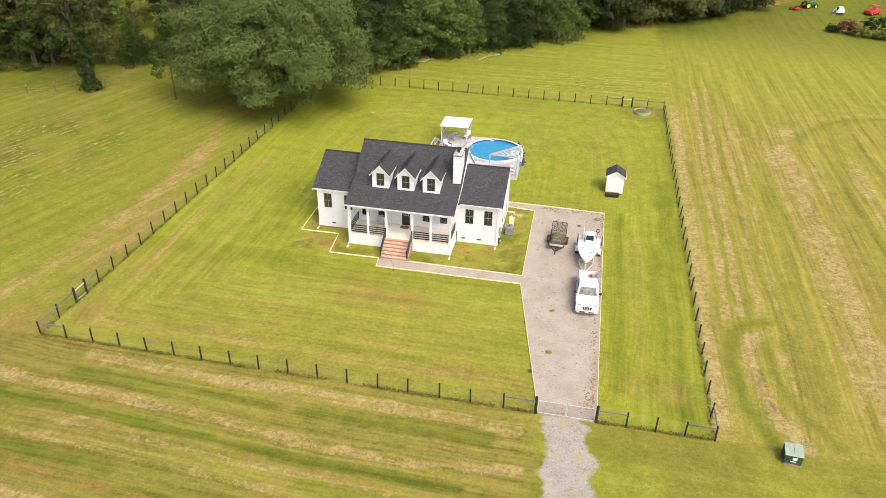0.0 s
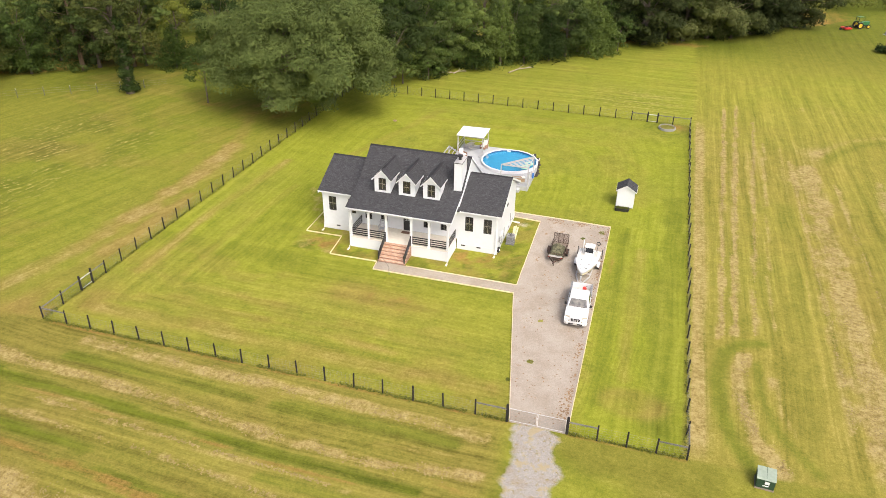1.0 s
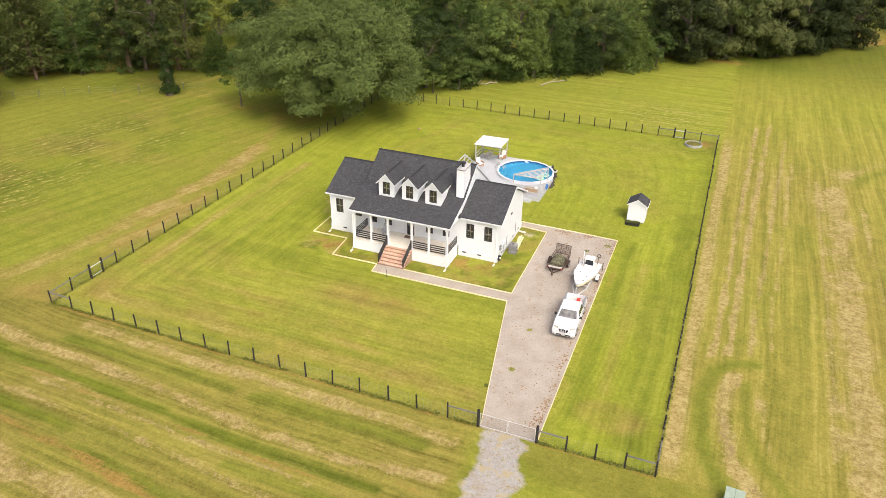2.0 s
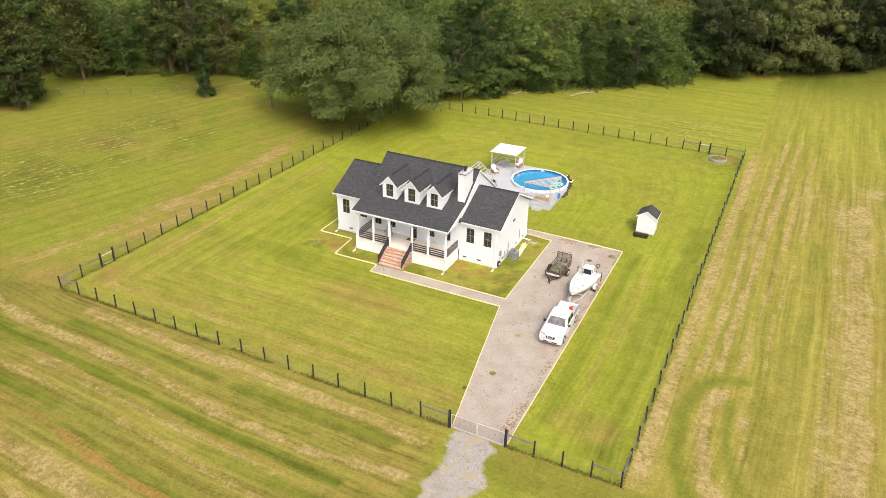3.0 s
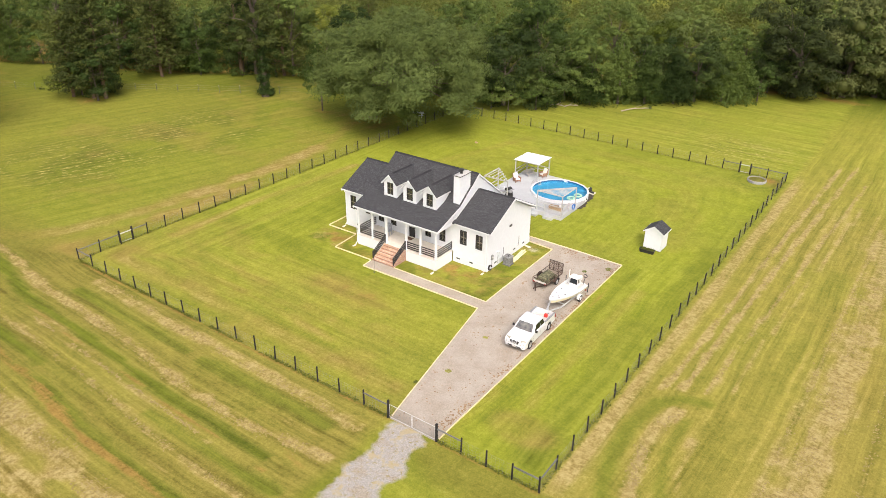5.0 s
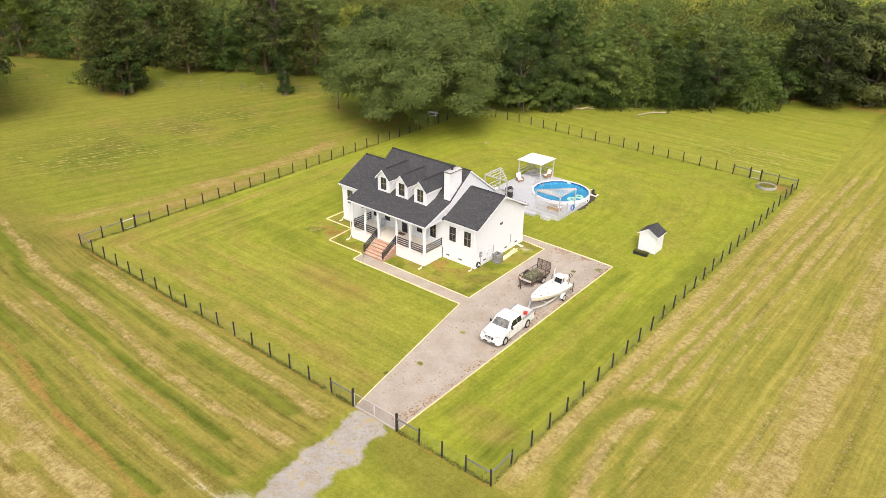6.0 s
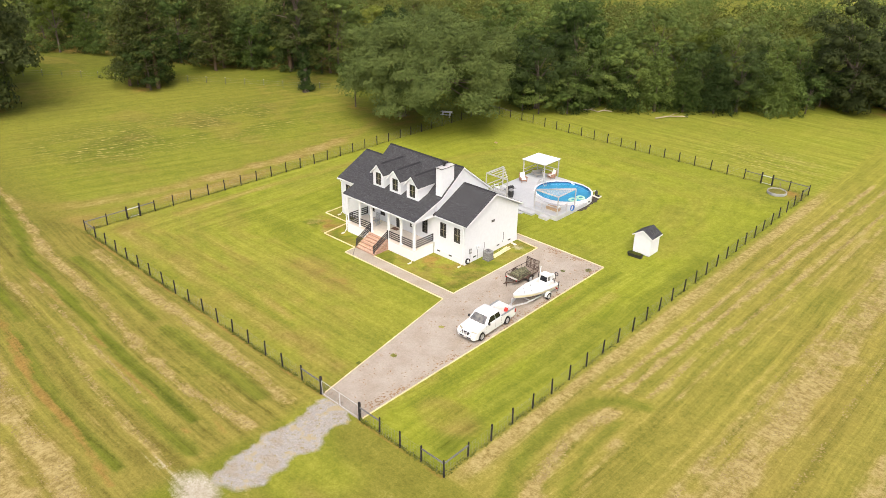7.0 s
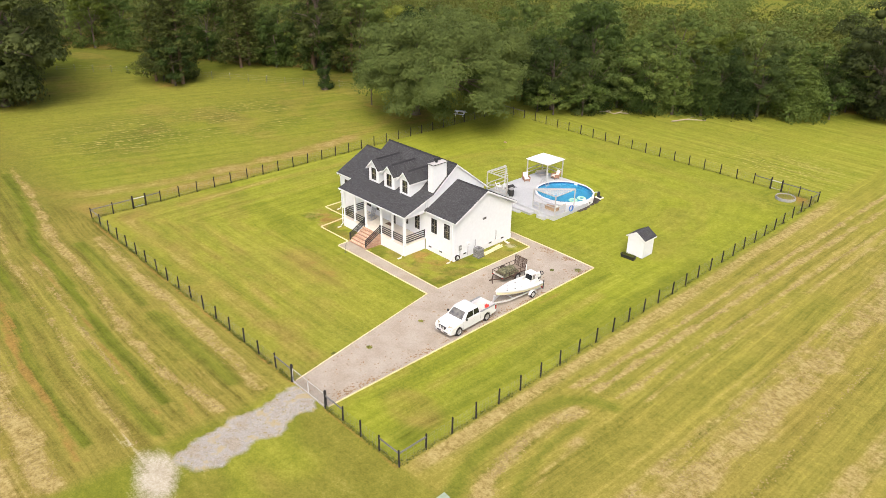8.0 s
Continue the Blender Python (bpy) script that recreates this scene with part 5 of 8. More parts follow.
def make_tree(name, label, kind, H, R, leaves, leaf, gen, **o):
    """One tree as a thing: trunk with limbs, and a crown."""
    t = thing(name, label, "tree", group="trees at the wood's edge")
    bark, mat_leaf = o.get("bark", BARK), o["mat"]
    if kind == "round":
        lobes = round_lobes(R, H * o.get("bottom", 0.22), H, o.get("lobes", 26), gen, o.get("size", 0.34), o.get("low", 0.5))
    elif kind == "cone":
        lobes = []
        for i in range(o.get("lobes", 34)):
            u = (i + 0.5) / o.get("lobes", 34)
            z = H * (0.05 + 0.92 * u ** 0.9)
            r = R * (1 - u) ** 0.62 * (0.75 + 0.25 * gen.rand())
            th = i * 2.39996
            k = 0.72
            s = max(0.35, R * 0.42 * (1 - u) ** 0.5)
            lobes.append((math.cos(th) * r * k, math.sin(th) * r * k, z, s, s * gen.uniform(0.9, 1.4)))
        wood = Shape().rod((0, 0, -0.3), (0, 0, H * 0.9), 0.022 * H, 0.03, 8)
    else:  # pine: bare stem, whorls of needle clumps
        lobes = []
        wood = Shape().tube([(0, 0, -0.3), (0.02 * H, 0, H * 0.5), (0.0, 0.015 * H, H * 0.97)], 0.019 * H, 9, 0.05)
        for i in range(o.get("lobes", 30)):
            u = (i + gen.rand()) / o.get("lobes", 30)
            z = H * (o.get("bottom", 0.38) + (0.98 - o.get("bottom", 0.38)) * u)
            th = i * 2.39996
            r = R * (1 - 0.75 * u) * gen.uniform(0.45, 1.0)
            s = R * gen.uniform(0.22, 0.36)
            p = (math.cos(th) * r, math.sin(th) * r, z + gen.uniform(-0.3, 0.5))
            lobes.append((*p, s, s * 0.55))
            wood.rod((0, 0, z - 0.25 * r), p, 0.06, 0.02, 5)
    off = o.get("shift", (0, 0))
    lobes = [(a + off[0], b + off[1], *c) for a, b, *c in lobes]
    clumps = boughs_of(lobes, o.get("per", 8), gen, R) if kind == "round" else lobes
    if kind == "round":
        wood = trunk_shape(H, o.get("r", 0.03 * H), lobes, gen, o.get("fork", 0.22), o.get("limbs", 10))
    if kind == "round":
        pts, d = dome_leaves(clumps, int(leaves * o.get("share", 0.76)), gen)
    else:
        pts, d = lobes_to_leaves(lobes, int(leaves * 0.84), gen, o.get("shell", 0.4) * 0.7)
    cores = lobes if kind == "round" else [(0, 0, H * u, R * k, H * 0.22) for u, k in ((0.2, 1.0), (0.42, 0.9), (0.66, 0.6))] if kind == "cone" else []
    part("trunk", wood, bark, t, smooth=True)
    part("crown", leaf_mesh("crown", pts, d, leaf * 1.18, mat_leaf, gen, o.get("droop", 0.0), [(a, b, c, e * o.get("heart", 0.68), f * o.get("heart", 0.68)) for a, b, c, e, f in cores], o.get("level", 1)), mat_leaf, t)
    return t


G = [np.random.RandomState(100 + i) for i in range(30)]
# the live oak beside the fence corner
oak = make_tree("live_oak", "broad grey-green live oak spreading low over the fence", "round", 16.6, 12.8, 140000, 0.27, G[0], mat=LEAF_OAK, lobes=34, per=12, size=0.30, bottom=0.0, low=0.85, r=0.62, fork=0.14, limbs=26, shift=(5.8, -0.3), shell=0.5, level=2, share=0.9)
oak.matrix_basis = pose(-47.3, 53.6, 0, 0, 0, 8)
# models, each placed first and then repeated
MODELS = {
    "oak_a": make_tree("oak_tree", "grey-green oak at the edge of the wood", "round", 13.5, 6.6, 12000, 0.34, G[1], mat=LEAF_OAK, lobes=16, per=6, size=0.42, bottom=-0.05, low=1.0, r=0.34, fork=0.2, limbs=14),
    "oak_b": make_tree("oak_tree", "dark mossy oak at the edge of the wood", "round", 15.5, 7.4, 15500, 0.37, G[2], mat=LEAF_MOSSY, lobes=18, per=6, size=0.42, bottom=-0.08, low=1.15, r=0.4, fork=0.2, limbs=14, droop=0.8),
    "broad_a": make_tree("broadleaf_tree", "bright green broadleaf tree at the edge of the wood", "round", 13.0, 4.6, 8500, 0.29, G[3], mat=LEAF_BROAD, lobes=13, per=6, size=0.46, bottom=0.0, low=1.0, r=0.22, limbs=10),
    "broad_b": make_tree("broadleaf_tree", "tall green broadleaf tree in the wood", "round", 17.0, 4.8, 8000, 0.32, G[4], mat=LEAF_BROAD, lobes=14, per=6, size=0.44, bottom=0.26, low=0.6, r=0.24, fork=0.35, limbs=10),
    "broad_c": make_tree("broadleaf_tree", "small round green broadleaf tree", "round", 8.0, 3.6, 4600, 0.26, G[5], mat=LEAF_BROAD, lobes=10, per=6, size=0.48, bottom=0.03, low=0.8, r=0.14, limbs=8),
    "cedar_a": make_tree("cedar_tree", "dark green conical cedar clothed to the ground", "cone", 11.0, 3.6, 7500, 0.28, G[6], mat=LEAF_CEDAR, lobes=50),
    "cedar_b": make_tree("cedar_tree", "broad dark cedar clothed to the ground", "cone", 8.5, 3.8, 6500, 0.28, G[7], mat=LEAF_CEDAR, lobes=44),
    "pine_a": make_tree("pine_tree", "tall pine with a bare reddish trunk", "pine", 21.0, 4.6, 6000, 0.38, G[8], mat=LEAF_PINE, bark=PINEBARK, lobes=44, bottom=0.30, shell=0.5),
    "pine_b": make_tree("pine_tree", "pine with olive-green layered boughs", "pine", 17.0, 5.0, 7500, 0.38, G[9], mat=LEAF_PINE, bark=PINEBARK, lobes=54, bottom=0.10, shell=0.5),
    "lime": make_tree("broadleaf_tree", "yellow-green broadleaf tree in the wood", "round", 13.5, 4.0, 6000, 0.30, G[13], mat=LEAF_LIME, lobes=12, per=6, size=0.46, bottom=0.2, low=0.6, r=0.2, limbs=9),
}
used = set()


def plant(kind, x, y, scale=1.0, turn=None, label=""):
    m = pose(x, y, 0, 0, 0, rng.uniform(0, 360) if turn is None else turn) @ Matrix.Diagonal((scale, scale, scale * rng.uniform(0.92, 1.08), 1))
    src = MODELS[kind]
    if kind not in used:
        used.add(kind)
        src.matrix_basis = m
        return src
    t = copy_thing(src, Matrix())
    t.matrix_basis = m
    return t


# single trees that stand out
plant("pine_b", -91.4, 33.6, 0.98)
plant("pine_b", -93.2, 34.6, 0.9)
plant("pine_a", -89.8, 34.8, 0.92)
plant("broad_c", -94.5, 33.4, 0.9)
plant("oak_b", -94.0, 6.5, 1.5)
plant("oak_b", -108, 2.5, 1.35)
plant("oak_b", -112, 14, 1.2)
plant("oak_b", -104, -4, 1.2)
plant("broad_c", -96.0, 9.8, 0.9)
plant("pine_b", -94.8, 32.0, 0.85)
plant("broad_a", -89.5, 33.2, 0.75)
plant("cedar_b", -92.6, 36.0, 0.9)
plant("broad_b", -56.4, 51.8, 0.52)
plant("oak_a", -35.0, 72.5, 0.95)
plant("oak_a", -30.5, 76.5, 0.80)
plant("cedar_b", -29.0, 76.5, 0.75)
plant("broad_a", -28.5, 81.5, 0.95)
plant("broad_b", -33, 80, 0.9)
plant("broad_a", -24.5, 82.5, 0.9)
plant("cedar_a", -20.2, 85.0, 1.02)
plant("cedar_a", -16.6, 87.8, 0.92)
plant("cedar_b", -23.6, 81.4, 0.8)
plant("cedar_b", -12.8, 91.0, 0.95)
plant("oak_a", -10.5, 94.5, 0.74)
plant("cedar_a", -6.6, 97.2, 1.0)
plant("cedar_b", -5.0, 98.2, 1.05)
plant("broad_c", -1.8, 101.4, 0.8)
plant("oak_b", 2.5, 108.0, 1.0)
plant("oak_b", 9.5, 113.5, 1.08)
plant("oak_b", 14.0, 117.5, 1.1)
plant("oak_b", 22.5, 124.0, 1.12)
plant("oak_b", 18.5, 119.0, 0.8)
plant("oak_b", 32.0, 133.0, 1.0)
plant("pine_b", -95.0, 49.5, 0.95)
plant("pine_a", -84.5, 59.5, 1.0)
plant("pine_b", -78.0, 64.0, 0.95)
# rows behind the edge
kinds_right = ["oak_b", "broad_b", "oak_b", "pine_b", "oak_a"]
kinds_mid = ["broad_a", "broad_b", "cedar_a", "lime", "pine_a", "broad_a", "oak_a"]
kinds_left = ["pine_a", "broad_a", "pine_b", "lime", "broad_b", "oak_a", "pine_b", "broad_a"]
for row, (off, step) in enumerate(((3.0, 4.5), (9.5, 6.2), (17.0, 9.0))):
    for (x0, y0), (x1, y1) in zip(EDGE, EDGE[1:]):
        L = math.dist((x0, y0), (x1, y1))
        nx_, ny_ = (y1 - y0) / L, -(x1 - x0) / L
        for i in range(int(L / step + 0.5)):
            u = (i + rng.uniform(0.2, 0.8)) / max(1, int(L / step + 0.5))
            x, y = x0 + (x1 - x0) * u + nx_ * (off + rng.uniform(-1.6, 1.6)), y0 + (y1 - y0) * u + ny_ * (off + rng.uniform(-1.6, 1.6))
            if row == 2 and x < -4:
                continue
            if row == 0 and rng.rand() < 0.5:
                plant(("broad_c", "cedar_b", "broad_c", "cedar_a")[rng.randint(4)], x, y, rng.uniform(0.7, 1.0))
                continue
            pool_of = kinds_right if x > -2 else kinds_mid if x > -45 else kinds_left
            plant(pool_of[rng.randint(len(pool_of))], x, y, rng.uniform(0.72, 1.05) * (0.85 if row == 0 and -45 < x < 0 else 1.0))


# ---- the vine-clad tree that stands alone ----
def vine_tree(x, y):
    gen = G[12]
    t = thing("vine_clad_tree", "tall forked tree with a thick leafy sleeve of vines", "tree", at=(x, y, 0), turn=30)
    s = Shape()
    s.rod((0, 0, -0.3), (0, 0, 0.6), 0.75, 0.5, 10, False)
    s.tube([(0, 0, 0.6), (0.1, 0, 5), (-0.5, 0.2, 10), (-1.2, 0.3, 15), (-1.0, 0.5, 20)], 0.5, 9, 0.14)
    lobes = []
    for i in range(26):
        z = gen.uniform(9, 21)
        th = gen.uniform(0, 6.28)
        r = gen.uniform(1.6, 5.2) * (1 - 0.4 * abs(z - 14) / 8)
        p = (-0.8 + math.cos(th) * r, 0.3 + math.sin(th) * r, z)
        s.tube([(-0.6, 0.2, z - 2.2), (-0.6 + math.cos(th) * r * 0.5, 0.2 + math.sin(th) * r * 0.5, z - 0.6), p], 0.13, 5, 0.03)
        lobes.append((*p, gen.uniform(0.8, 1.5), gen.uniform(0.6, 1.0)))
    part("trunk", s, BARK, t, smooth=True)
    pts, d = lobes_to_leaves(lobes, 5200, gen, 0.6)
    part("crown", leaf_mesh("crown", pts, d, 0.42, LEAF_PINE, gen, 0.0, lobes), LEAF_PINE, t)
    vine = [(0.15 * math.sin(i), 0.15 * math.cos(i * 2), 0.4 + i * 0.62, 1.05 - 0.02 * i + 0.16 * math.sin(i * 1.7), 0.8) for i in range(18)] + [(0.8, 0.2, 0.7, 0.75, 0.7), (-0.8, 0.4, 0.8, 0.75, 0.7)]
    pts, d = lobes_to_leaves(vine, 4200, gen, 0.4)
    part("vine", leaf_mesh("vine", pts, d, 0.34, LEAF_BROAD, gen, 0.5, vine), LEAF_BROAD, t)


vine_tree(-69.8, 51.9)


# ---- deep wood and scrub behind, as one mass each ----
def far_mass(name, label, spots, leaf, material, gen, per, count=9):
    pts, dirs = [], []
    for x, y, H, R in spots:
        lb = [(x + a, y + b, c, d, e) for a, b, c, d, e in round_lobes(R, H * 0.2, H, count, gen, 0.42 * (9 / count) ** 0.4, 0.5)]
        p, d = lobes_to_leaves(lb, per, gen, 0.3)
        pts.append(p)
        dirs.append(d)
    ob = new(name, leaf_mesh(name, np.concatenate(pts), np.concatenate(dirs), leaf, material, gen))
    return tagged(ob, label, "woodland", kind="stuff")


deep, scrub = [], []
for i in range(1600):
    u = rng.rand()
    k = rng.randint(len(EDGE) - 1)
    (x0, y0), (x1, y1) = EDGE[k], EDGE[k + 1]
    L = math.dist((x0, y0), (x1, y1))
    off = 13 + 165 * rng.rand()
    x, y = x0 + (x1 - x0) * u + (y1 - y0) / L * off, y0 + (y1 - y0) * u - (x1 - x0) / L * off
    clearing = -95 < x < -4
    if rng.rand() < (0.55 if off < 24 else 0.10 if clearing else 0.34) and len(deep) < 360:
        deep.append((x, y, rng.uniform(9, 16), rng.uniform(2.4, 4.2)))
spots = np.column_stack([rng.uniform(-190, 75, 9000), rng.uniform(40, 290, 9000)])
spots = spots[wood_depth(spots[:, 0], spots[:, 1]) > 19][:2800]
for x, y in spots:
    scrub.append((x, y, rng.uniform(1.8, 5.0) + (2.0 if rng.rand() < 0.12 else 0), rng.uniform(1.6, 3.4)))
for i in range(150):
    deep.append((rng.uniform(-115, 45), rng.uniform(150, 265), rng.uniform(8, 14), rng.uniform(2.6, 4.4)))
far_mass("woodland", "dense mixed green woodland behind the field", deep, 0.50, LEAF_BROAD, G[14], 360, 12)
far_mass("scrub", "yellow-green scrub and young growth in the wood", scrub, 0.62, LEAF_SCRUB, G[15], 62, 5)
low = []
for (x0, y0), (x1, y1) in zip(EDGE, EDGE[1:]):
    L = math.dist((x0, y0), (x1, y1))
    for i in range(int(L / 0.85)):
        u = rng.rand()
        off = rng.uniform(0.5, 9)
        low.append((x0 + (x1 - x0) * u + (y1 - y0) / L * off, y0 + (y1 - y0) * u - (x1 - x0) / L * off, rng.uniform(0.8, 3.0), rng.uniform(1.0, 2.0)))
far_mass("undergrowth", "low dark undergrowth along the edge of the wood", low, 0.34, LEAF_CEDAR, G[16], 190, 5)



# ---- materials of the things ----
CARWHITE = surface("white_car_paint", (0.62, 0.63, 0.64), (0.67, 0.68, 0.69), 0.25, scale=3, relief=0)
TYRE = surface("tyre_rubber", (0.010, 0.010, 0.010), (0.024, 0.023, 0.022), 0.85, scale=12)
RIM = surface("alloy_rim", (0.34, 0.34, 0.35), (0.55, 0.55, 0.56), 0.35, 0.8, scale=10)
DARKGLASS = surface("tinted_glass", (0.012, 0.013, 0.015), (0.022, 0.024, 0.026), 0.04, scale=2, relief=0)
WINDSCREEN = surface("windscreen_glass", (0.07, 0.075, 0.08), (0.22, 0.21, 0.195), 0.08, scale=2.6, relief=0)
PLASTIC = surface("black_plastic", (0.012, 0.012, 0.013), (0.03, 0.03, 0.03), 0.6, scale=8)
LAMP = surface("headlamp_lens", (0.30, 0.27, 0.19), (0.44, 0.41, 0.31), 0.15, scale=5, relief=0)
TAIL = surface("tail_lamp", (0.30, 0.015, 0.012), (0.42, 0.03, 0.02), 0.2, scale=5, relief=0)
RED = surface("red_plastic", (0.50, 0.025, 0.02), (0.66, 0.06, 0.04), 0.45, scale=6)
BEDLINER = surface("pale_bed_lining", (0.42, 0.41, 0.38), (0.58, 0.56, 0.52), 0.7, scale=5)
GELCOAT = surface("white_gelcoat", (0.63, 0.635, 0.62), (0.69, 0.695, 0.68), 0.28, scale=2, relief=0)
CREAM = surface("cream_hull_band", (0.66, 0.60, 0.36), (0.78, 0.73, 0.50), 0.35, scale=3, relief=0)
STEELDARK = surface("rusty_black_steel", (0.024, 0.018, 0.015), (0.105, 0.058, 0.038), 0.7, 0.3, scale=9)
CAMO = surface("camouflage_cover", (0.010, 0.015, 0.007), (0.19, 0.18, 0.10), 0.9, scale=6.5, coarse=3.5, relief=0.6, dist=0.05)
PLANK = surface("weathered_plank", (0.13, 0.105, 0.08), (0.27, 0.22, 0.17), 0.85, scale=7, stretch=(6, 1, 1))


GREYCAP = surface("grey_cap", (0.16, 0.17, 0.18), (0.26, 0.27, 0.28), 0.6)


def at_pose(ob, m):
    ob.matrix_basis = m
    return ob


def wheel(parent, x, y, r, width, side, rim=RIM):
    """A tyre with a dished rim; side is the way it faces along x."""
    w = width / 2
    t = part("wheel", Shape().lathe([(r * 0.62, -w * 0.9), (r * 0.9, -w), (r * 0.985, -w * 0.7), (r, 0), (r * 0.985, w * 0.7), (r * 0.9, w), (r * 0.62, w * 0.9)], (x, y, r), 26, "x", True), TYRE, parent, smooth=True)
    o = side
    part("rim", Shape().lathe([(0.001, o * w * 0.55), (r * 0.16, o * w * 0.6), (r * 0.2, o * w * 0.35), (r * 0.5, o * w * 0.45), (r * 0.60, o * w * 0.86), (r * 0.64, o * w * 0.86), (r * 0.63, -o * w * 0.5), (0.001, -o * w * 0.5)], (x, y, r), 20, "x"), rim, t, smooth=True)
    hub = Shape()
    for i in range(6):
        a = i * math.pi / 3
        hub.bar((x + o * w * 0.5, y + math.cos(a) * r * 0.18, r + math.sin(a) * r * 0.18), (x + o * w * 0.62, y + math.cos(a) * r * 0.6, r + math.sin(a) * r * 0.6), 0.05, 0.05, (1, 0, 0))
    part("spoke", hub, rim, t)
    return t


def arc(cy, cz, r, a0, a1, n):
    return [(cy + r * math.cos(radians(a0 + (a1 - a0) * i / n)), cz + r * math.sin(radians(a0 + (a1 - a0) * i / n))) for i in range(n + 1)]


def rounded(x, y0, y1, z, r, n=4):
    """A level rounded rectangle, from -x to x and y0 to y1."""
    out = []
    for cx, cy, a in ((x - r, y1 - r, 0), (-x + r, y1 - r, 90), (-x + r, y0 + r, 180), (x - r, y0 + r, 270)):
        out += [(cx + r * math.cos(radians(a + 90 * i / n)), cy + r * math.sin(radians(a + 90 * i / n)), z) for i in range(n + 1)]
    return out


def build_pickup(m):
    t = thing("pickup_truck", "white crew-cab pickup truck parked on the gravel drive", "truck")
    FY, RY, R = -1.86, 1.69, 0.39
    prof = [(-2.78, 0.42), (FY - 0.50, 0.36)] + arc(FY, R, 0.47, 184, -4, 12) + [(FY + 0.50, 0.34), (RY - 0.50, 0.36)] + arc(RY, R, 0.47, 184, -4, 12) + \
           [(RY + 0.50, 0.42), (2.80, 0.50), (2.84, 0.62), (2.80, 1.18), (0.84, 1.20), (0.78, 1.22), (-1.45, 1.18), (-1.7, 1.15), (-2.45, 1.06), (-2.74, 0.95), (-2.84, 0.72)]
    body = Shape()
    body.prism(prof, "x", 0.84, 0.985).prism(prof, "x", -0.985, -0.84)
    me_sides = body
    tb = part("body", me_sides, CARWHITE, t, smooth=True, bevel=0.028)
    # bonnet and front, rounded in plan
    hood = Shape()
    rows = []
    for y, z, hw in ((-2.86, 0.55, 0.78), (-2.90, 0.80, 0.80), (-2.84, 0.97, 0.82), (-2.60, 1.06, 0.87), (-2.1, 1.13, 0.87), (-1.7, 1.175, 0.87), (-1.42, 1.20, 0.87)):
        rows.append([(-hw, y + 0.08, z - 0.02), (-hw * 0.8, y + 0.015, z), (-hw * 0.45, y, z + 0.02), (0, y, z + 0.012), (hw * 0.45, y, z + 0.02), (hw * 0.8, y + 0.015, z), (hw, y + 0.08, z - 0.02)])
    n = 7
    hood.add([p for r in rows for p in r], [(i * n + j, i * n + j + 1, (i + 1) * n + j + 1, (i + 1) * n + j) for i in range(len(rows) - 1) for j in range(n - 1)])
    hood.box(-0.84, 0.84, -2.72, -1.0, 0.42, 0.9)
    part("bonnet", hood, CARWHITE, t, smooth=True)
    part("front_bumper", Shape().loft([rounded(0.96, -2.93, -2.5, z, 0.2) for z in (0.42, 0.48, 0.66, 0.70)]), CARWHITE, t, smooth=True)
    part("air_dam", Shape().box(-0.62, 0.62, -2.945, -2.9, 0.45, 0.56), PLASTIC, t)
    gr = part("grille", Shape().prism([(-0.42, 0.985), (0.42, 0.985), (0.32, 0.76), (-0.32, 0.76)], "y", -2.95, -2.78), PLASTIC, t, "black three-part grille")
    for s in (-1, 1):
        part("chrome_strip", Shape().bar((s * 0.20, -2.96, 1.0), (s * 0.16, -2.965, 0.74), 0.10, 0.06), CARWHITE, gr)
    part("emblem", Shape().lathe([(0.0, -0.03), (0.09, -0.02), (0.095, 0.02)], (0, -2.95, 0.86), 12, "y"), RIM, gr)
    part("number_plate", Shape().box(-0.16, 0.16, -2.965, -2.946, 0.46, 0.56), BEDLINER, t)
    for s in (-1, 1):
        part("headlight", Shape().loft([[(s * a, b, c) for a, b, c in ((0.50, -2.93, 0.72), (0.93, -2.76, 0.74), (0.95, -2.55, 1.03), (0.52, -2.80, 1.05))], [(s * a, b, c) for a, b, c in ((0.52, -2.6, 0.72), (0.88, -2.55, 0.74), (0.88, -2.35, 1.05), (0.53, -2.45, 1.085))]]), LAMP, t)
        part("fog_lamp", Shape().lathe([(0.0, -0.03), (0.06, -0.02), (0.065, 0.05)], (s * 0.78, -2.90, 0.55), 10, "y"), LAMP, t)
        part("tail_light", Shape().box(s * 0.93 - 0.06, s * 0.93 + 0.07 if s > 0 else s * 0.93 + 0.06, 2.70, 2.87, 0.78, 1.12), TAIL, t)
        part("mirror", Shape().loft([rounded(0.13, -0.12, 0.02, z, 0.05) for z in (0, 0.04, 0.2, 0.24)]), PLASTIC, t, "black door mirror", smooth=True).matrix_basis = pose(s * 1.10, -1.06, 1.22) @ Matrix.Diagonal((0.75, 0.75, 0.8, 1))
        part("mirror_arm", Shape().bar((s * 0.96, -1.04, 1.2), (s * 1.05, -1.08, 1.26), 0.05, 0.05), PLASTIC, t)
        for y in (-0.2, 0.66):
            part("door_handle", Shape().box(min(s * 0.99, s * 1.015), max(s * 0.99, s * 1.015), y - 0.1, y + 0.08, 1.02, 1.06), CARWHITE, t)
        for y in (-1.34, -0.05, 0.79):
            part("door_seam", Shape().box(min(s * 0.984, s * 0.988), max(s * 0.984, s * 0.988), y - 0.006, y + 0.006, 0.5, 1.17), PLASTIC, t)
        for y in (FY, RY):
            part("wheel_well", Shape().lathe([(0.001, 0), (0.46, 0)], (s * 0.80, y, R + 0.02), 18, "x"), PLASTIC, t)
            wheel(t, s * 0.87, y, R, 0.26, s)
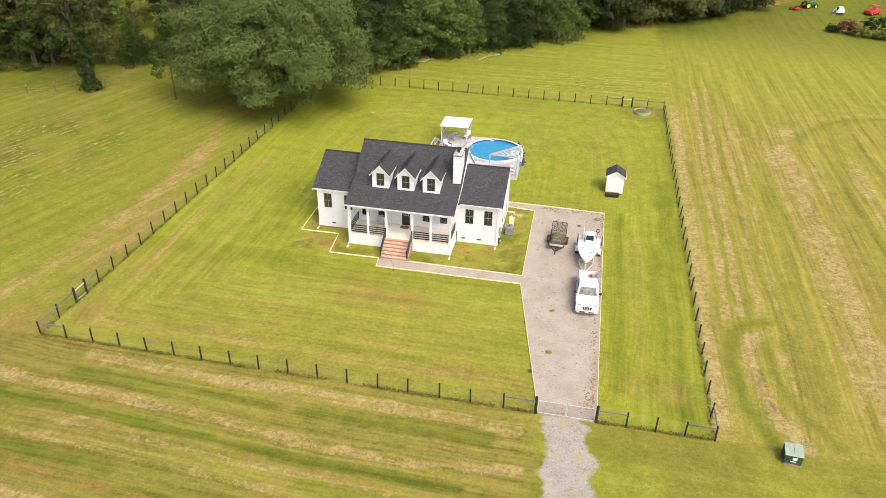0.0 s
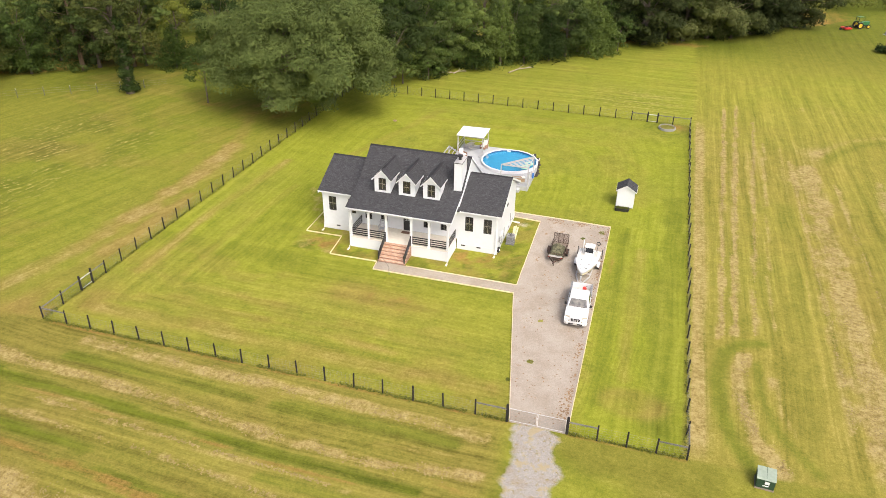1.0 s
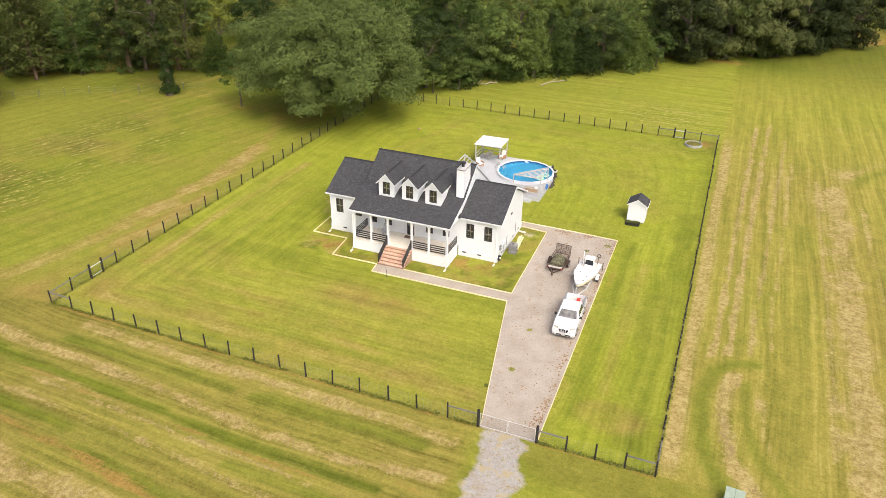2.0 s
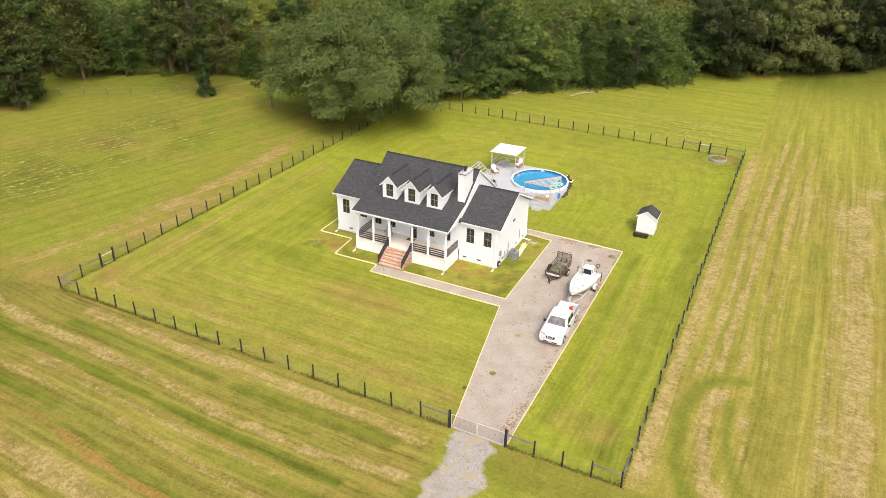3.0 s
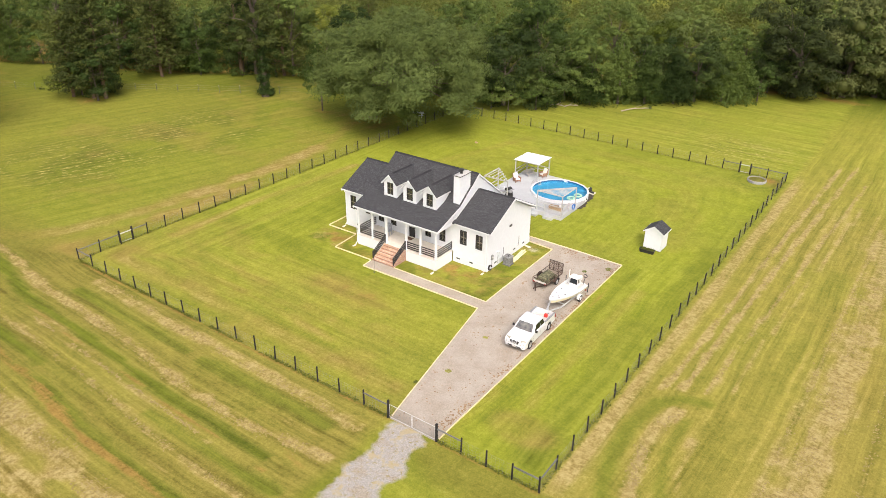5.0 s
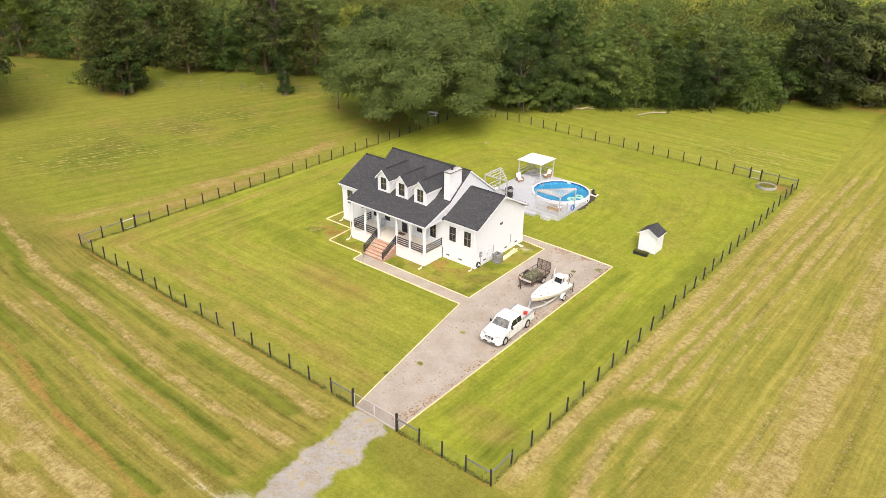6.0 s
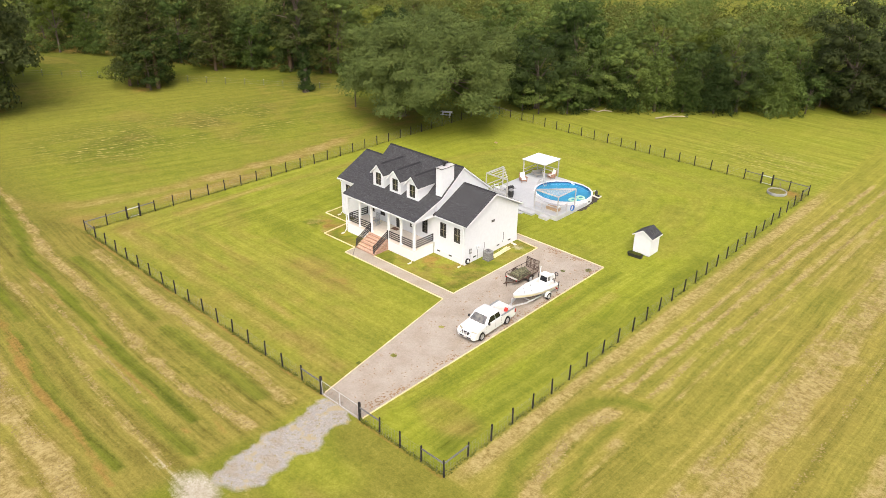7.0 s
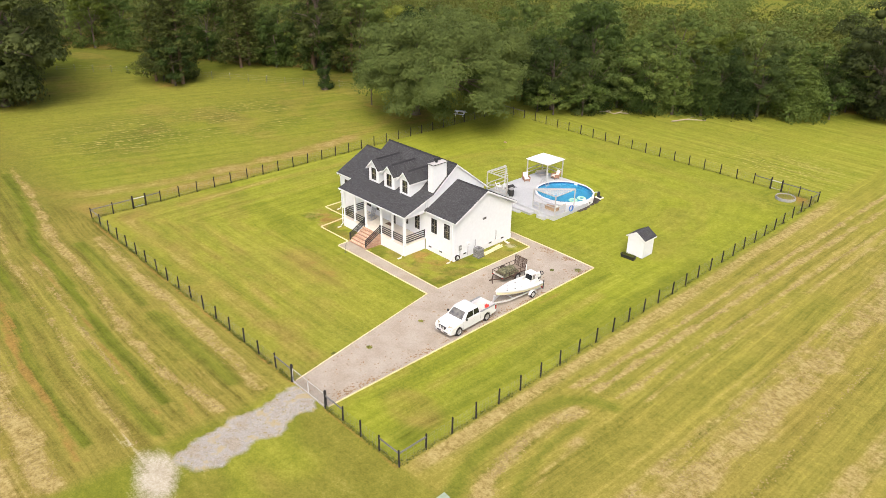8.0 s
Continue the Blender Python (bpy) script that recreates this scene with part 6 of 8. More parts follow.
    # cab: sides lean in to a rounded roof
    rings = [rounded(0.94, -1.50, 0.80, 1.15, 0.10), rounded(0.93, -1.42, 0.79, 1.24, 0.10), rounded(0.82, -0.78, 0.68, 1.78, 0.14), rounded(0.77, -0.70, 0.63, 1.85, 0.16), rounded(0.60, -0.52, 0.48, 1.885, 0.18)]
    part("cab", Shape().loft(rings), CARWHITE, t, smooth=True)

    def on_side(s, y, z):
        k = (z - 1.24) / 0.54
        return (s * (0.937 - 0.11 * k + 0.004), y, z)
    for s in (-1, 1):
        for ys in ((-1.08, -0.66, -0.07, -0.07), (-0.01, -0.01, 0.56, 0.68)):
            a, b, c, d = ys
            q = [on_side(s, a, 1.26), on_side(s, b, 1.73), on_side(s, c, 1.73), on_side(s, d, 1.26)]
            part("side_window", Shape().loft([q, [(p[0] - s * 0.03, p[1], p[2]) for p in q]]), DARKGLASS, t)

    def on_front(x, z):
        k = (z - 1.24) / 0.54
        return (x, -1.425 + 0.64 * k - 0.006, z)
    q = [on_front(-0.80, 1.27), on_front(0.80, 1.27), on_front(0.66, 1.74), on_front(-0.66, 1.74)]
    part("windscreen", Shape().loft([q, [(p[0], p[1] + 0.03, p[2] - 0.02) for p in q]]), WINDSCREEN, t)
    for x in (-0.35, 0.25):
        part("wiper", Shape().bar((x, -1.45, 1.275), (x + 0.5, -1.35, 1.36), 0.02, 0.015), PLASTIC, t)
    part("rear_window", Shape().box(-0.6, 0.6, 0.735, 0.765, 1.3, 1.66), DARKGLASS, t)
    # load bed
    bed = Shape().box(-0.84, 0.84, 0.85, 2.78, 0.62, 0.70).box(-0.84, 0.84, 0.81, 0.86, 0.62, 1.19)
    for s in (-1, 1):
        bed.box(min(s * 0.60, s * 0.84), max(s * 0.60, s * 0.84), RY - 0.42, RY + 0.42, 0.70, 0.92)
    part("load_bed", bed, BEDLINER, t)
    for s in (-1, 1):
        part("bed_rail", Shape().box(min(s * 0.83, s * 0.99), max(s * 0.83, s * 0.99), 0.85, 2.80, 1.19, 1.225), GREYCAP, t)
    part("tailgate", Shape().box(-0.84, 0.84, 2.74, 2.83, 0.66, 1.20), CARWHITE, t, bevel=0.015)
    part("rear_bumper", Shape().box(-0.93, 0.93, 2.80, 2.98, 0.46, 0.64), RIM, t, bevel=0.03)
    part("toolbox", Shape().box(-0.35, 0.45, 0.95, 1.28, 0.70, 1.0), BEDLINER, t, bevel=0.02)
    part("chassis", Shape().box(-0.8, 0.8, -2.4, 2.7, 0.34, 0.5), PLASTIC, t)
    return at_pose(t, m)


TRUCK = pose(2.87, 14.96, 0.012, 0, 0, 1.8)
build_pickup(TRUCK @ Matrix.Diagonal((0.96, 0.95, 0.98, 1)))
can = thing("fuel_can", "red plastic fuel can in the truck bed", "can")
part("can_body", Shape().loft([[(x * k, y * k, z) for x, y in ((-0.2, -0.13), (0.2, -0.13), (0.2, 0.13), (-0.2, 0.13))] for z, k in ((0, 0.9), (0.04, 1), (0.3, 1), (0.38, 0.7))]), RED, can, bevel=0.02)
part("spout", Shape().tube([(0.1, 0, 0.36), (0.18, 0, 0.46), (0.28, 0, 0.48)], 0.025, 6), PLASTIC, can)
part("handle", Shape().tube([(-0.14, 0, 0.36), (-0.1, 0, 0.45), (0.06, 0, 0.45), (0.08, 0, 0.36)], 0.02, 6), RED, can)
at_pose(can, TRUCK @ pose(0.25, 2.3, 0.70, 0, 0, 15) @ Matrix.Diagonal((0.8, 0.8, 0.8, 1)))


def build_boat(m):
    """A flat white bay boat; the bow points along -y."""
    t = thing("motor_boat", "white open fishing boat with console and outboard motor", "boat")
    L = 2.55

    def top_at(y):
        return 0.84 + 0.42 * (1 - (y + L) / (2 * L)) ** 1.8
    rings, decks = [], []
    for y in (-L, -2.4, -2.1, -1.6, -0.9, 0.1, 1.2, L):
        u = (y + L) / (2 * L)
        b = max(0.05, 0.98 * min(1.0, (u * 1.75) ** 0.62))
        keel = 0.36 + 0.62 * max(0, 1 - u * 2.4) ** 1.8
        top = top_at(y)
        ch = keel + (top - keel) * 0.35
        rings.append([(0, y, keel), (b * 0.75, y + 0.05, ch), (b * 0.90, y, (ch + top) / 2), (b, y - 0.02, top - 0.05), (b, y - 0.02, top), (-b, y - 0.02, top), (-b, y - 0.02, top - 0.05), (-b * 0.90, y, (ch + top) / 2), (-b * 0.75, y + 0.05, ch)])
        decks.append((y, b, top))
    hull = part("hull", Shape().loft(rings), GELCOAT, t, "white hull with a cream band", smooth=True)
    band = Shape()
    for s in (-1, 1):
        rows = []
        for y, b, top in decks:
            rows.append([(s * (b + 0.012), y - 0.02, top - 0.10), (s * (b * 0.93 + 0.016), y, top - 0.26)])
        band.add([p for r in rows for p in r], [(2 * i, 2 * i + 1, 2 * i + 3, 2 * i + 2) for i in range(len(rows) - 1)])
    part("hull_band", band, CREAM, hull)
    rail = Shape()
    for s in (-1, 1):
        for (ya, ba, ta), (yb, bb, tb) in zip(decks, decks[1:]):
            rail.bar((s * ba, ya - 0.02, ta + 0.01), (s * bb, yb - 0.02, tb + 0.01), 0.10, 0.05)
    part("rub_rail", rail, GELCOAT, hull)
    ck = Shape()
    for x0, x1, y0, y1 in ((-0.84, -0.76, 0.9, 2.45), (0.76, 0.84, 0.9, 2.45), (-0.76, 0.76, 0.84, 0.92), (-0.76, 0.76, 2.37, 2.45)):
        ck.box(x0, x1, y0, y1, 0.82, 0.96)
    part("coaming", ck, GELCOAT, t, bevel=0.01)
    part("cockpit_sole", Shape().box(-0.76, 0.76, 0.92, 2.37, 0.86, 0.875), BEDLINER, t)
    for x, y, mm in ((0.22, -1.45, PLASTIC), (-0.5, 0.3, PLASTIC), (-0.22, -1.75, RIM), (0.34, -0.55, PLASTIC), (-0.42, -0.75, RIM), (0.05, -1.2, RIM), (0.30, 0.25, PLASTIC)):
        part("hatch", Shape().lathe([(0.0, 0.02), (0.055, 0.02), (0.07, 0.0)], (x, y, top_at(y) + 0.005), 10), mm, t)
    part("hatch", Shape().box(-0.36, 0.36, -0.2, 0.4, top_at(0.1) - 0.02, top_at(-0.2) + 0.012), GELCOAT, t, bevel=0.006)
    part("grab_post", Shape().rod((0.42, 0.35, 0.9), (0.42, 0.35, 1.28), 0.03, seg=6), BEDLINER, t)
    con = part("console", Shape().loft([rounded(0.40, 1.35, 2.05, 0.87, 0.08), rounded(0.40, 1.38, 2.02, 1.15, 0.08), rounded(0.34, 1.55, 1.98, 1.20, 0.08)]), GELCOAT, t, smooth=True)
    part("windscreen", Shape().loft([[(-0.38, 1.38, 1.08), (0.38, 1.38, 1.08), (0.32, 1.58, 1.64), (-0.32, 1.58, 1.64)], [(-0.38, 1.41, 1.08), (0.38, 1.41, 1.08), (0.32, 1.61, 1.64), (-0.32, 1.61, 1.64)]]), DARKGLASS, con)
    part("side_screen", Shape().loft([[(0.395, 1.42, 1.1), (0.395, 1.95, 1.1), (0.34, 1.9, 1.6), (0.33, 1.62, 1.64)], [(0.375, 1.42, 1.1), (0.375, 1.95, 1.1), (0.32, 1.9, 1.6), (0.31, 1.62, 1.64)]]), WINDSCREEN, con)
    part("hard_top", Shape().loft([rounded(0.46, 1.42, 2.2, z, 0.12) for z in (1.66, 1.69, 1.73)]), GELCOAT, con, smooth=True)
    for x in (-0.38, 0.38):
        for y in (1.55, 2.1):
            part("pillar", Shape().rod((x, y, 0.87), (x * 0.98, y, 1.67), 0.028, seg=6), GELCOAT, con)
    part("seat", Shape().box(-0.38, 0.38, 2.08, 2.34, 0.876, 1.2), GELCOAT, t, bevel=0.03)
    mo = part("outboard_motor", Shape().loft([rounded(0.17, 2.60, 3.0, z, 0.1) for z in (0.98, 1.05, 1.25, 1.33)]), GELCOAT, t, "white outboard motor", smooth=True)
    part("motor_leg", Shape().box(-0.07, 0.07, 2.68, 2.9, 0.3, 0.99), PLASTIC, mo)
    part("propeller", Shape().lathe([(0.0, -0.05), (0.05, 0.0), (0.16, 0.02), (0.0, 0.05)], (0, 2.93, 0.36), 9, "y"), RIM, mo)
    part("antenna", Shape().rod((-0.60, 1.7, 0.86), (-0.62, 1.8, 2.25), 0.05, 0.045, 6), GELCOAT, t)
    part("trolling_motor", Shape().tube([(0.60, 2.3, 0.9), (0.66, 2.42, 1.6)], 0.025, 6).lathe([(0.14, -0.03), (0.19, -0.03), (0.19, 0.03), (0.14, 0.03)], (0.67, 2.45, 1.72), 14, "y", True), PLASTIC, t)
    return at_pose(t, m)


def build_boat_trailer(m):
    t = thing("boat_trailer", "galvanised boat trailer with white fenders", "trailer")
    f = Shape()
    for s in (-1, 1):
        f.bar((s * 0.05, -3.15, 0.42), (s * 0.62, -1.5, 0.42), 0.08, 0.12).bar((s * 0.62, -1.5, 0.42), (s * 0.70, 2.4, 0.42), 0.08, 0.12)
    for y in (-1.0, 0.4, 1.4, 2.3):
        f.bar((-0.7, y, 0.42), (0.7, y, 0.42), 0.07, 0.08)
    part("trailer_frame", f, GALV, t)
    part("coupler", Shape().bar((0, -3.6, 0.46), (0, -3.1, 0.43), 0.11, 0.1), GALV, t)
    part("winch_post", Shape().bar((0, -2.95, 0.45), (0, -2.78, 0.95), 0.09, 0.09).lathe([(0.0, -0.06), (0.11, -0.06), (0.11, 0.06), (0.0, 0.06)], (0, -2.75, 1.0), 10, "x"), GALV, t)
    part("jack", Shape().rod((0.14, -3.0, 0.1), (0.14, -3.0, 0.75), 0.04, seg=7), GALV, t)
    for s in (-1, 1):
        part("bunk", Shape().bar((s * 0.42, -1.0, 0.53), (s * 0.42, 2.4, 0.5), 0.1, 0.10), PLANK, t)
        wheel(t, s * 1.06, 0.95, 0.32, 0.2, s, GALV)
        fen = [(0.95 + 0.42 * math.cos(radians(a)), 0.34 + 0.40 * math.sin(radians(a))) for a in range(10, 171, 16)]
        part("fender", Shape().prism(fen + [(p[0] * 1.0, p[1] - 0.03) for p in fen[::-1]], "x", min(s * 0.94, s * 1.19), max(s * 0.94, s * 1.19)), CARWHITE, t)
        part("guide_post", Shape().rod((s * 1.15, 2.2, 0.42), (s * 1.15, 2.25, 1.35), 0.04, seg=7), PLASTIC, t, "black guide post")
        part("axle_arm", Shape().bar((s * 0.68, 0.95, 0.36), (s * 1.0, 0.95, 0.32), 0.08, 0.08), GALV, t)
        part("tail_lamp", Shape().box(s * 0.8 - 0.1, s * 0.8 + 0.1, 2.42, 2.48, 0.36, 0.48), TAIL, t)
    return at_pose(t, m)


BOAT = pose(2.62, 21.55, 0.012, 0, 0, -2.5)
build_boat(BOAT @ pose(0, 0, 0.10))
build_boat_trailer(BOAT)


def build_utility_trailer(m):
    """Open mesh-sided trailer with its ramp raised; the tongue points along -y."""
    t = thing("utility_trailer", "dark steel utility trailer with tall mesh ramp raised", "trailer")
    f = Shape()
    for s in (-1, 1):
        f.bar((s * 0.72, -1.5, 0.50), (s * 0.72, 1.5, 0.50), 0.06, 0.08)
        f.bar((s * 0.72, -1.5, 0.95), (s * 0.72, 1.5, 0.95), 0.04, 0.04)
        for y in (-1.5, -0.75, 0, 0.75, 1.5):
            f.bar((s * 0.72, y, 0.5), (s * 0.72, y, 0.95), 0.04, 0.04)
        f.bar((s * 0.6, -1.5, 0.48), (0, -2.35, 0.46), 0.06, 0.08)
    for z in (0.5, 0.95):
        f.bar((-0.72, -1.5, z), (0.72, -1.5, z), 0.04, 0.05)
    part("trailer_frame", f, STEELDARK, t)
    for i in range(8):
        part("floor_plank", Shape().box(-0.70 + i * 0.175, -0.535 + i * 0.175, -1.48, 1.48, 0.50, 0.535), PLANK, t)
    g = Shape()
    for x in (-0.72, -0.24, 0.24, 0.72):
        g.bar((x, 1.52, 0.5), (x, 1.60, 1.52), 0.045, 0.045)
    for z in (0.52, 1.52):
        g.bar((-0.72, 1.52 + (z - 0.5) * 0.07, z), (0.72, 1.52 + (z - 0.5) * 0.07, z), 0.045, 0.045)
    ramp_ob = part("ramp_gate", g, STEELDARK, t, "rusty brown mesh ramp gate")
    mm = Shape()
    for i in range(1, 26):
        x = -0.72 + 1.44 * i / 26
        mm.bar((x, 1.525, 0.52), (x, 1.60, 1.5), 0.012, 0.008)
    for i in range(1, 20):
        z = 0.52 + 0.98 * i / 20
        mm.bar((-0.7, 1.525 + (z - 0.5) * 0.07, z), (0.7, 1.525 + (z - 0.5) * 0.07, z), 0.010, 0.014)
    part("ramp_mesh", mm, STEELDARK, ramp_ob)
    for s in (-1, 1):
        wheel(t, s * 0.90, 0.1, 0.33, 0.2, s, GALV)
        fen = [(0.1 + 0.42 * math.cos(radians(a)), 0.34 + 0.41 * math.sin(radians(a))) for a in range(10, 171, 16)]
        part("fender", Shape().prism(fen + [(p[0], p[1] - 0.025) for p in fen[::-1]], "x", min(s * 0.78, s * 1.02), max(s * 0.78, s * 1.02)), STEELDARK, t)
        part("lamp", Shape().box(s * 0.6 - 0.07, s * 0.6 + 0.07, -1.56, -1.52, 0.55, 0.62), TAIL, t)
    part("coupler", Shape().bar((0, -2.6, 0.46), (0, -2.3, 0.46), 0.1, 0.09), STEELDARK, t)
    part("jack", Shape().rod((0.0, -2.2, 0.02), (0.0, -2.2, 0.85), 0.04, seg=7), STEELDARK, t)
    part("stop_lumber", Shape().box(-0.66, 0.66, -1.46, -1.36, 0.54, 0.68), BEDLINER, t)
    return at_pose(t, m)


UTIL = pose(-0.33, 23.85, 0.012, 0, 0, -1.5)
build_utility_trailer(UTIL)
gen = np.random.RandomState(77)
N = 26
vs, fs = [], []
for i in range(N + 1):
    for j in range(N + 1):
        x, y = -0.66 + 1.32 * i / N, -1.34 + 2.05 * j / N
        u, v = abs(2 * i / N - 1), abs(2 * j / N - 1)
        h = 0.50 * max(0, 1 - u ** 3) ** 0.7 * max(0, 1 - v ** 4) ** 0.6
        h *= 0.75 + 0.7 * float(fbm(np.array(x * 2.6), np.array(y * 2.2), 131)) - 0.22
        h += 0.10 * float(fbm(np.array(x * 7), np.array(y * 7), 137))
        vs.append((x, y, 0.54 + h))
fs = [(i * (N + 1) + j, (i + 1) * (N + 1) + j, (i + 1) * (N + 1) + j + 1, i * (N + 1) + j + 1) for i in range(N) for j in range(N)]
cover = part("tarpaulin", Shape().add(vs, fs), CAMO, smooth=True)
tagged(cover, "crumpled camouflage cover heaped over a load on the trailer", "tarpaulin")
at_pose(cover, UTIL)


# ---- the back garden: deck, pool and shelters ----
POOLBLUE = surface("pool_liner", (0.045, 0.275, 0.44), (0.075, 0.365, 0.54), 0.4, scale=3, relief=0)
NAVY = surface("liner_band", (0.012, 0.05, 0.16), (0.03, 0.10, 0.26), 0.4, scale=9, relief=0)
ROOFWHITE = surface("white_metal_roof", (0.80, 0.80, 0.79), (0.87, 0.87, 0.86), 0.4, scale=2)
CUSHION = surface("white_cushion", (0.72, 0.71, 0.68), (0.82, 0.81, 0.79), 0.9, scale=7)
WICKER = surface("brown_wicker", (0.20, 0.10, 0.06), (0.40, 0.24, 0.16), 0.8, scale=14, relief=0.5)
TANBOX = surface("tan_wood", (0.26, 0.17, 0.10), (0.42, 0.30, 0.19), 0.75, scale=7, stretch=(5, 1, 1))
FLOATGREEN = surface("pale_green_vinyl", (0.26, 0.56, 0.45), (0.42, 0.66, 0.48), 0.3, scale=4, relief=0)
BLUEVINYL = surface("blue_vinyl", (0.02, 0.10, 0.36), (0.05, 0.19, 0.50), 0.35, scale=4, relief=0)
GREYMETAL = surface("grey_enamel", (0.20, 0.205, 0.21), (0.33, 0.335, 0.34), 0.55, 0.2, scale=7)
MULCH = surface("dark_mulch", (0.020, 0.017, 0.014), (0.07, 0.058, 0.045), 0.95, scale=6, relief=0.8, dist=0.05)
GREENBOX = surface("green_enamel", (0.012, 0.040, 0.022), (0.028, 0.068, 0.040), 0.5, scale=5)
PALEGREEN = surface("faded_green_enamel", (0.22, 0.28, 0.22), (0.31, 0.37, 0.30), 0.6, scale=4)
PX, PY, PR, GZ, DZ, RIMZ = -9.45, 43.65, 3.42, -0.2, 0.30, 0.62


def water_material():
    m, nt, b = nodes_of("pool_water")
    b.inputs["Base Color"].default_value = (0.55, 0.85, 0.97, 1)
    b.inputs["Roughness"].default_value, b.inputs["IOR"].default_value = 0.02, 1.33
    b.inputs["Transmission Weight"].default_value = 1.0
    bump(nt, b, add_noise(nt, 2.5, 2), 0.12, 0.02)
    return m


pool = thing("swimming_pool", "round above-ground pool with white rim and blue water", "pool")
part("pool_wall", Shape().lathe([(PR - 0.02, GZ - 0.05), (PR - 0.02, RIMZ - 0.02), (PR - 0.06, RIMZ - 0.02), (PR - 0.06, GZ - 0.05)], (PX, PY, 0), 48, close=True), WHITE, pool, "white corrugated wall", smooth=True)
part("liner", Shape().lathe([(PR - 0.065, 0.36), (PR - 0.09, -0.10), (PR - 0.5, -0.16), (0.001, -0.165)], (PX, PY, 0), 48), POOLBLUE, pool, smooth=True)
part("liner_band", Shape().lathe([(PR - 0.063, RIMZ - 0.03), (PR - 0.066, 0.361)], (PX, PY, 0), 48), NAVY, pool, "dark patterned band at the waterline", smooth=True)
for i in range(18):
    a0, a1 = 2 * math.pi * i / 18, 2 * math.pi * (i + 1) / 18
    s = Shape()
    ring = []
    for a in (a0 + 0.004, a1 - 0.004):
        c, sn = math.cos(a), math.sin(a)
        ring.append([(PX + c * r, PY + sn * r, z) for r, z in ((PR - 0.13, RIMZ - 0.03), (PR - 0.12, RIMZ + 0.02), (PR + 0.06, RIMZ + 0.02), (PR + 0.07, RIMZ - 0.03))])
    part("rim_section", s.loft(ring), WHITE, pool)
    part("wall_post", Shape().bar((PX + math.cos(a0) * PR, PY + math.sin(a0) * PR, GZ - 0.05), (PX + math.cos(a0) * PR, PY + math.sin(a0) * PR, RIMZ - 0.04), 0.12, 0.05, (math.cos(a0), math.sin(a0), 0)), WHITE, pool)
wat = part("water", Shape().lathe([(0.001, 0.42), (PR - 0.07, 0.42)], (PX, PY, 0), 48), water_material(), pool, "clear blue water")
wat.visible_shadow = False
part("skimmer", Shape().box(PX - 1.0, PX - 0.55, PY + 3.12, PY + 3.2, 0.40, 0.54), WHITE, pool)
part("return_outlet", Shape().box(-6.12, -5.98, 43.9, 44.05, 0.1, 0.25), PLASTIC, pool)
mul = Shape()
rows = []
for i in range(26):
    a = radians(-42 + 118 * i / 25)
    w = 0.42 + 0.3 * math.sin(i * 0.45) + 0.12 * math.sin(i * 2.3)
    rows.append([(PX + math.cos(a) * r, PY + math.sin(a) * r, z) for r, z in ((PR - 0.1, GZ + 0.05), (PR + w, GZ + 0.04), (PR + w + 0.08, GZ - 0.05))])
mul.add([p for r in rows for p in r], [(3 * i + j, 3 * i + j + 1, 3 * i + j + 4, 3 * i + j + 3) for i in range(25) for j in range(2)])
tagged(part("mulch_bed", mul, MULCH), "dark mulch strip round the foot of the pool", "mulch", kind="structure")

ladder = thing("pool_ladder", "pale grey pool ladder over the rim", "ladder")
for s in (-0.28, 0.28):
    part("ladder_rail", Shape().tube([(-0.75, s, 0.0), (-0.22, s, 0.95), (0.0, s, 1.05), (0.22, s, 0.95), (0.72, s, 0.02)], 0.035, 7), GREYWOOD, ladder, smooth=True)
for x, z in ((-0.6, 0.25), (-0.42, 0.58), (0.42, 0.58), (0.6, 0.25)):
    part("ladder_tread", Shape().box(x - 0.07, x + 0.07, -0.28, 0.28, z - 0.02, z + 0.02), GREYWOOD, ladder)
at_pose(ladder, pose(PX - 3.36, PY + 0.35, DZ, 0, 0, -6) @ Matrix.Diagonal((0.85, 0.85, 0.85, 1)))

for k, (x, y, mat_) in enumerate(((-7.35, 42.55, FLOATGREEN), (-7.05, 43.75, FLOATGREEN))):
    fl = thing("swim_ring", "pale green inflatable swim ring floating on the pool", "float", group="swim rings")
    prof = [(0.38 + 0.14 * math.cos(radians(a)), 0.09 * math.sin(radians(a))) for a in range(0, 360, 36)]
    part("tube", Shape().lathe(prof, (0, 0, 0), 22, close=True), mat_, fl, smooth=True)
    part("valve", Shape().lathe([(0.0, 0.02), (0.02, 0.02), (0.02, 0.0)], (0.38, 0, 0.09), 8), WHITE, fl)
    at_pose(fl, pose(x, y, 0.47, 4, 3 * k, 50 * k))

deck = thing("pool_deck", "grey painted timber deck built round the pool", "deck", kind="structure")
DX0, DX1, DY0, DY1 = -16.5, -6.0, 37.45, 47.9
n = 74
for i in range(n):
    x0 = DX0 + i * (DX1 - DX0) / n
    x1, xm_ = x0 + (DX1 - DX0) / n - 0.006, x0 + 0.07
    spans = []
    if abs(xm_ - PX) < PR + 0.02:
        h = math.sqrt((PR + 0.02) ** 2 - (xm_ - PX) ** 2)
        spans.append((DY0, PY - h))
        if xm_ < -9.6:
            spans.append((PY + h, DY1))
    else:
        spans.append((DY0, DY1 if xm_ < -9.6 else 43.6))
    for a, b in spans:
        if b - a > 0.15:
            part("deck_board", Shape().box(x0, x1, a, b, DZ - 0.035, DZ), DECK, deck)
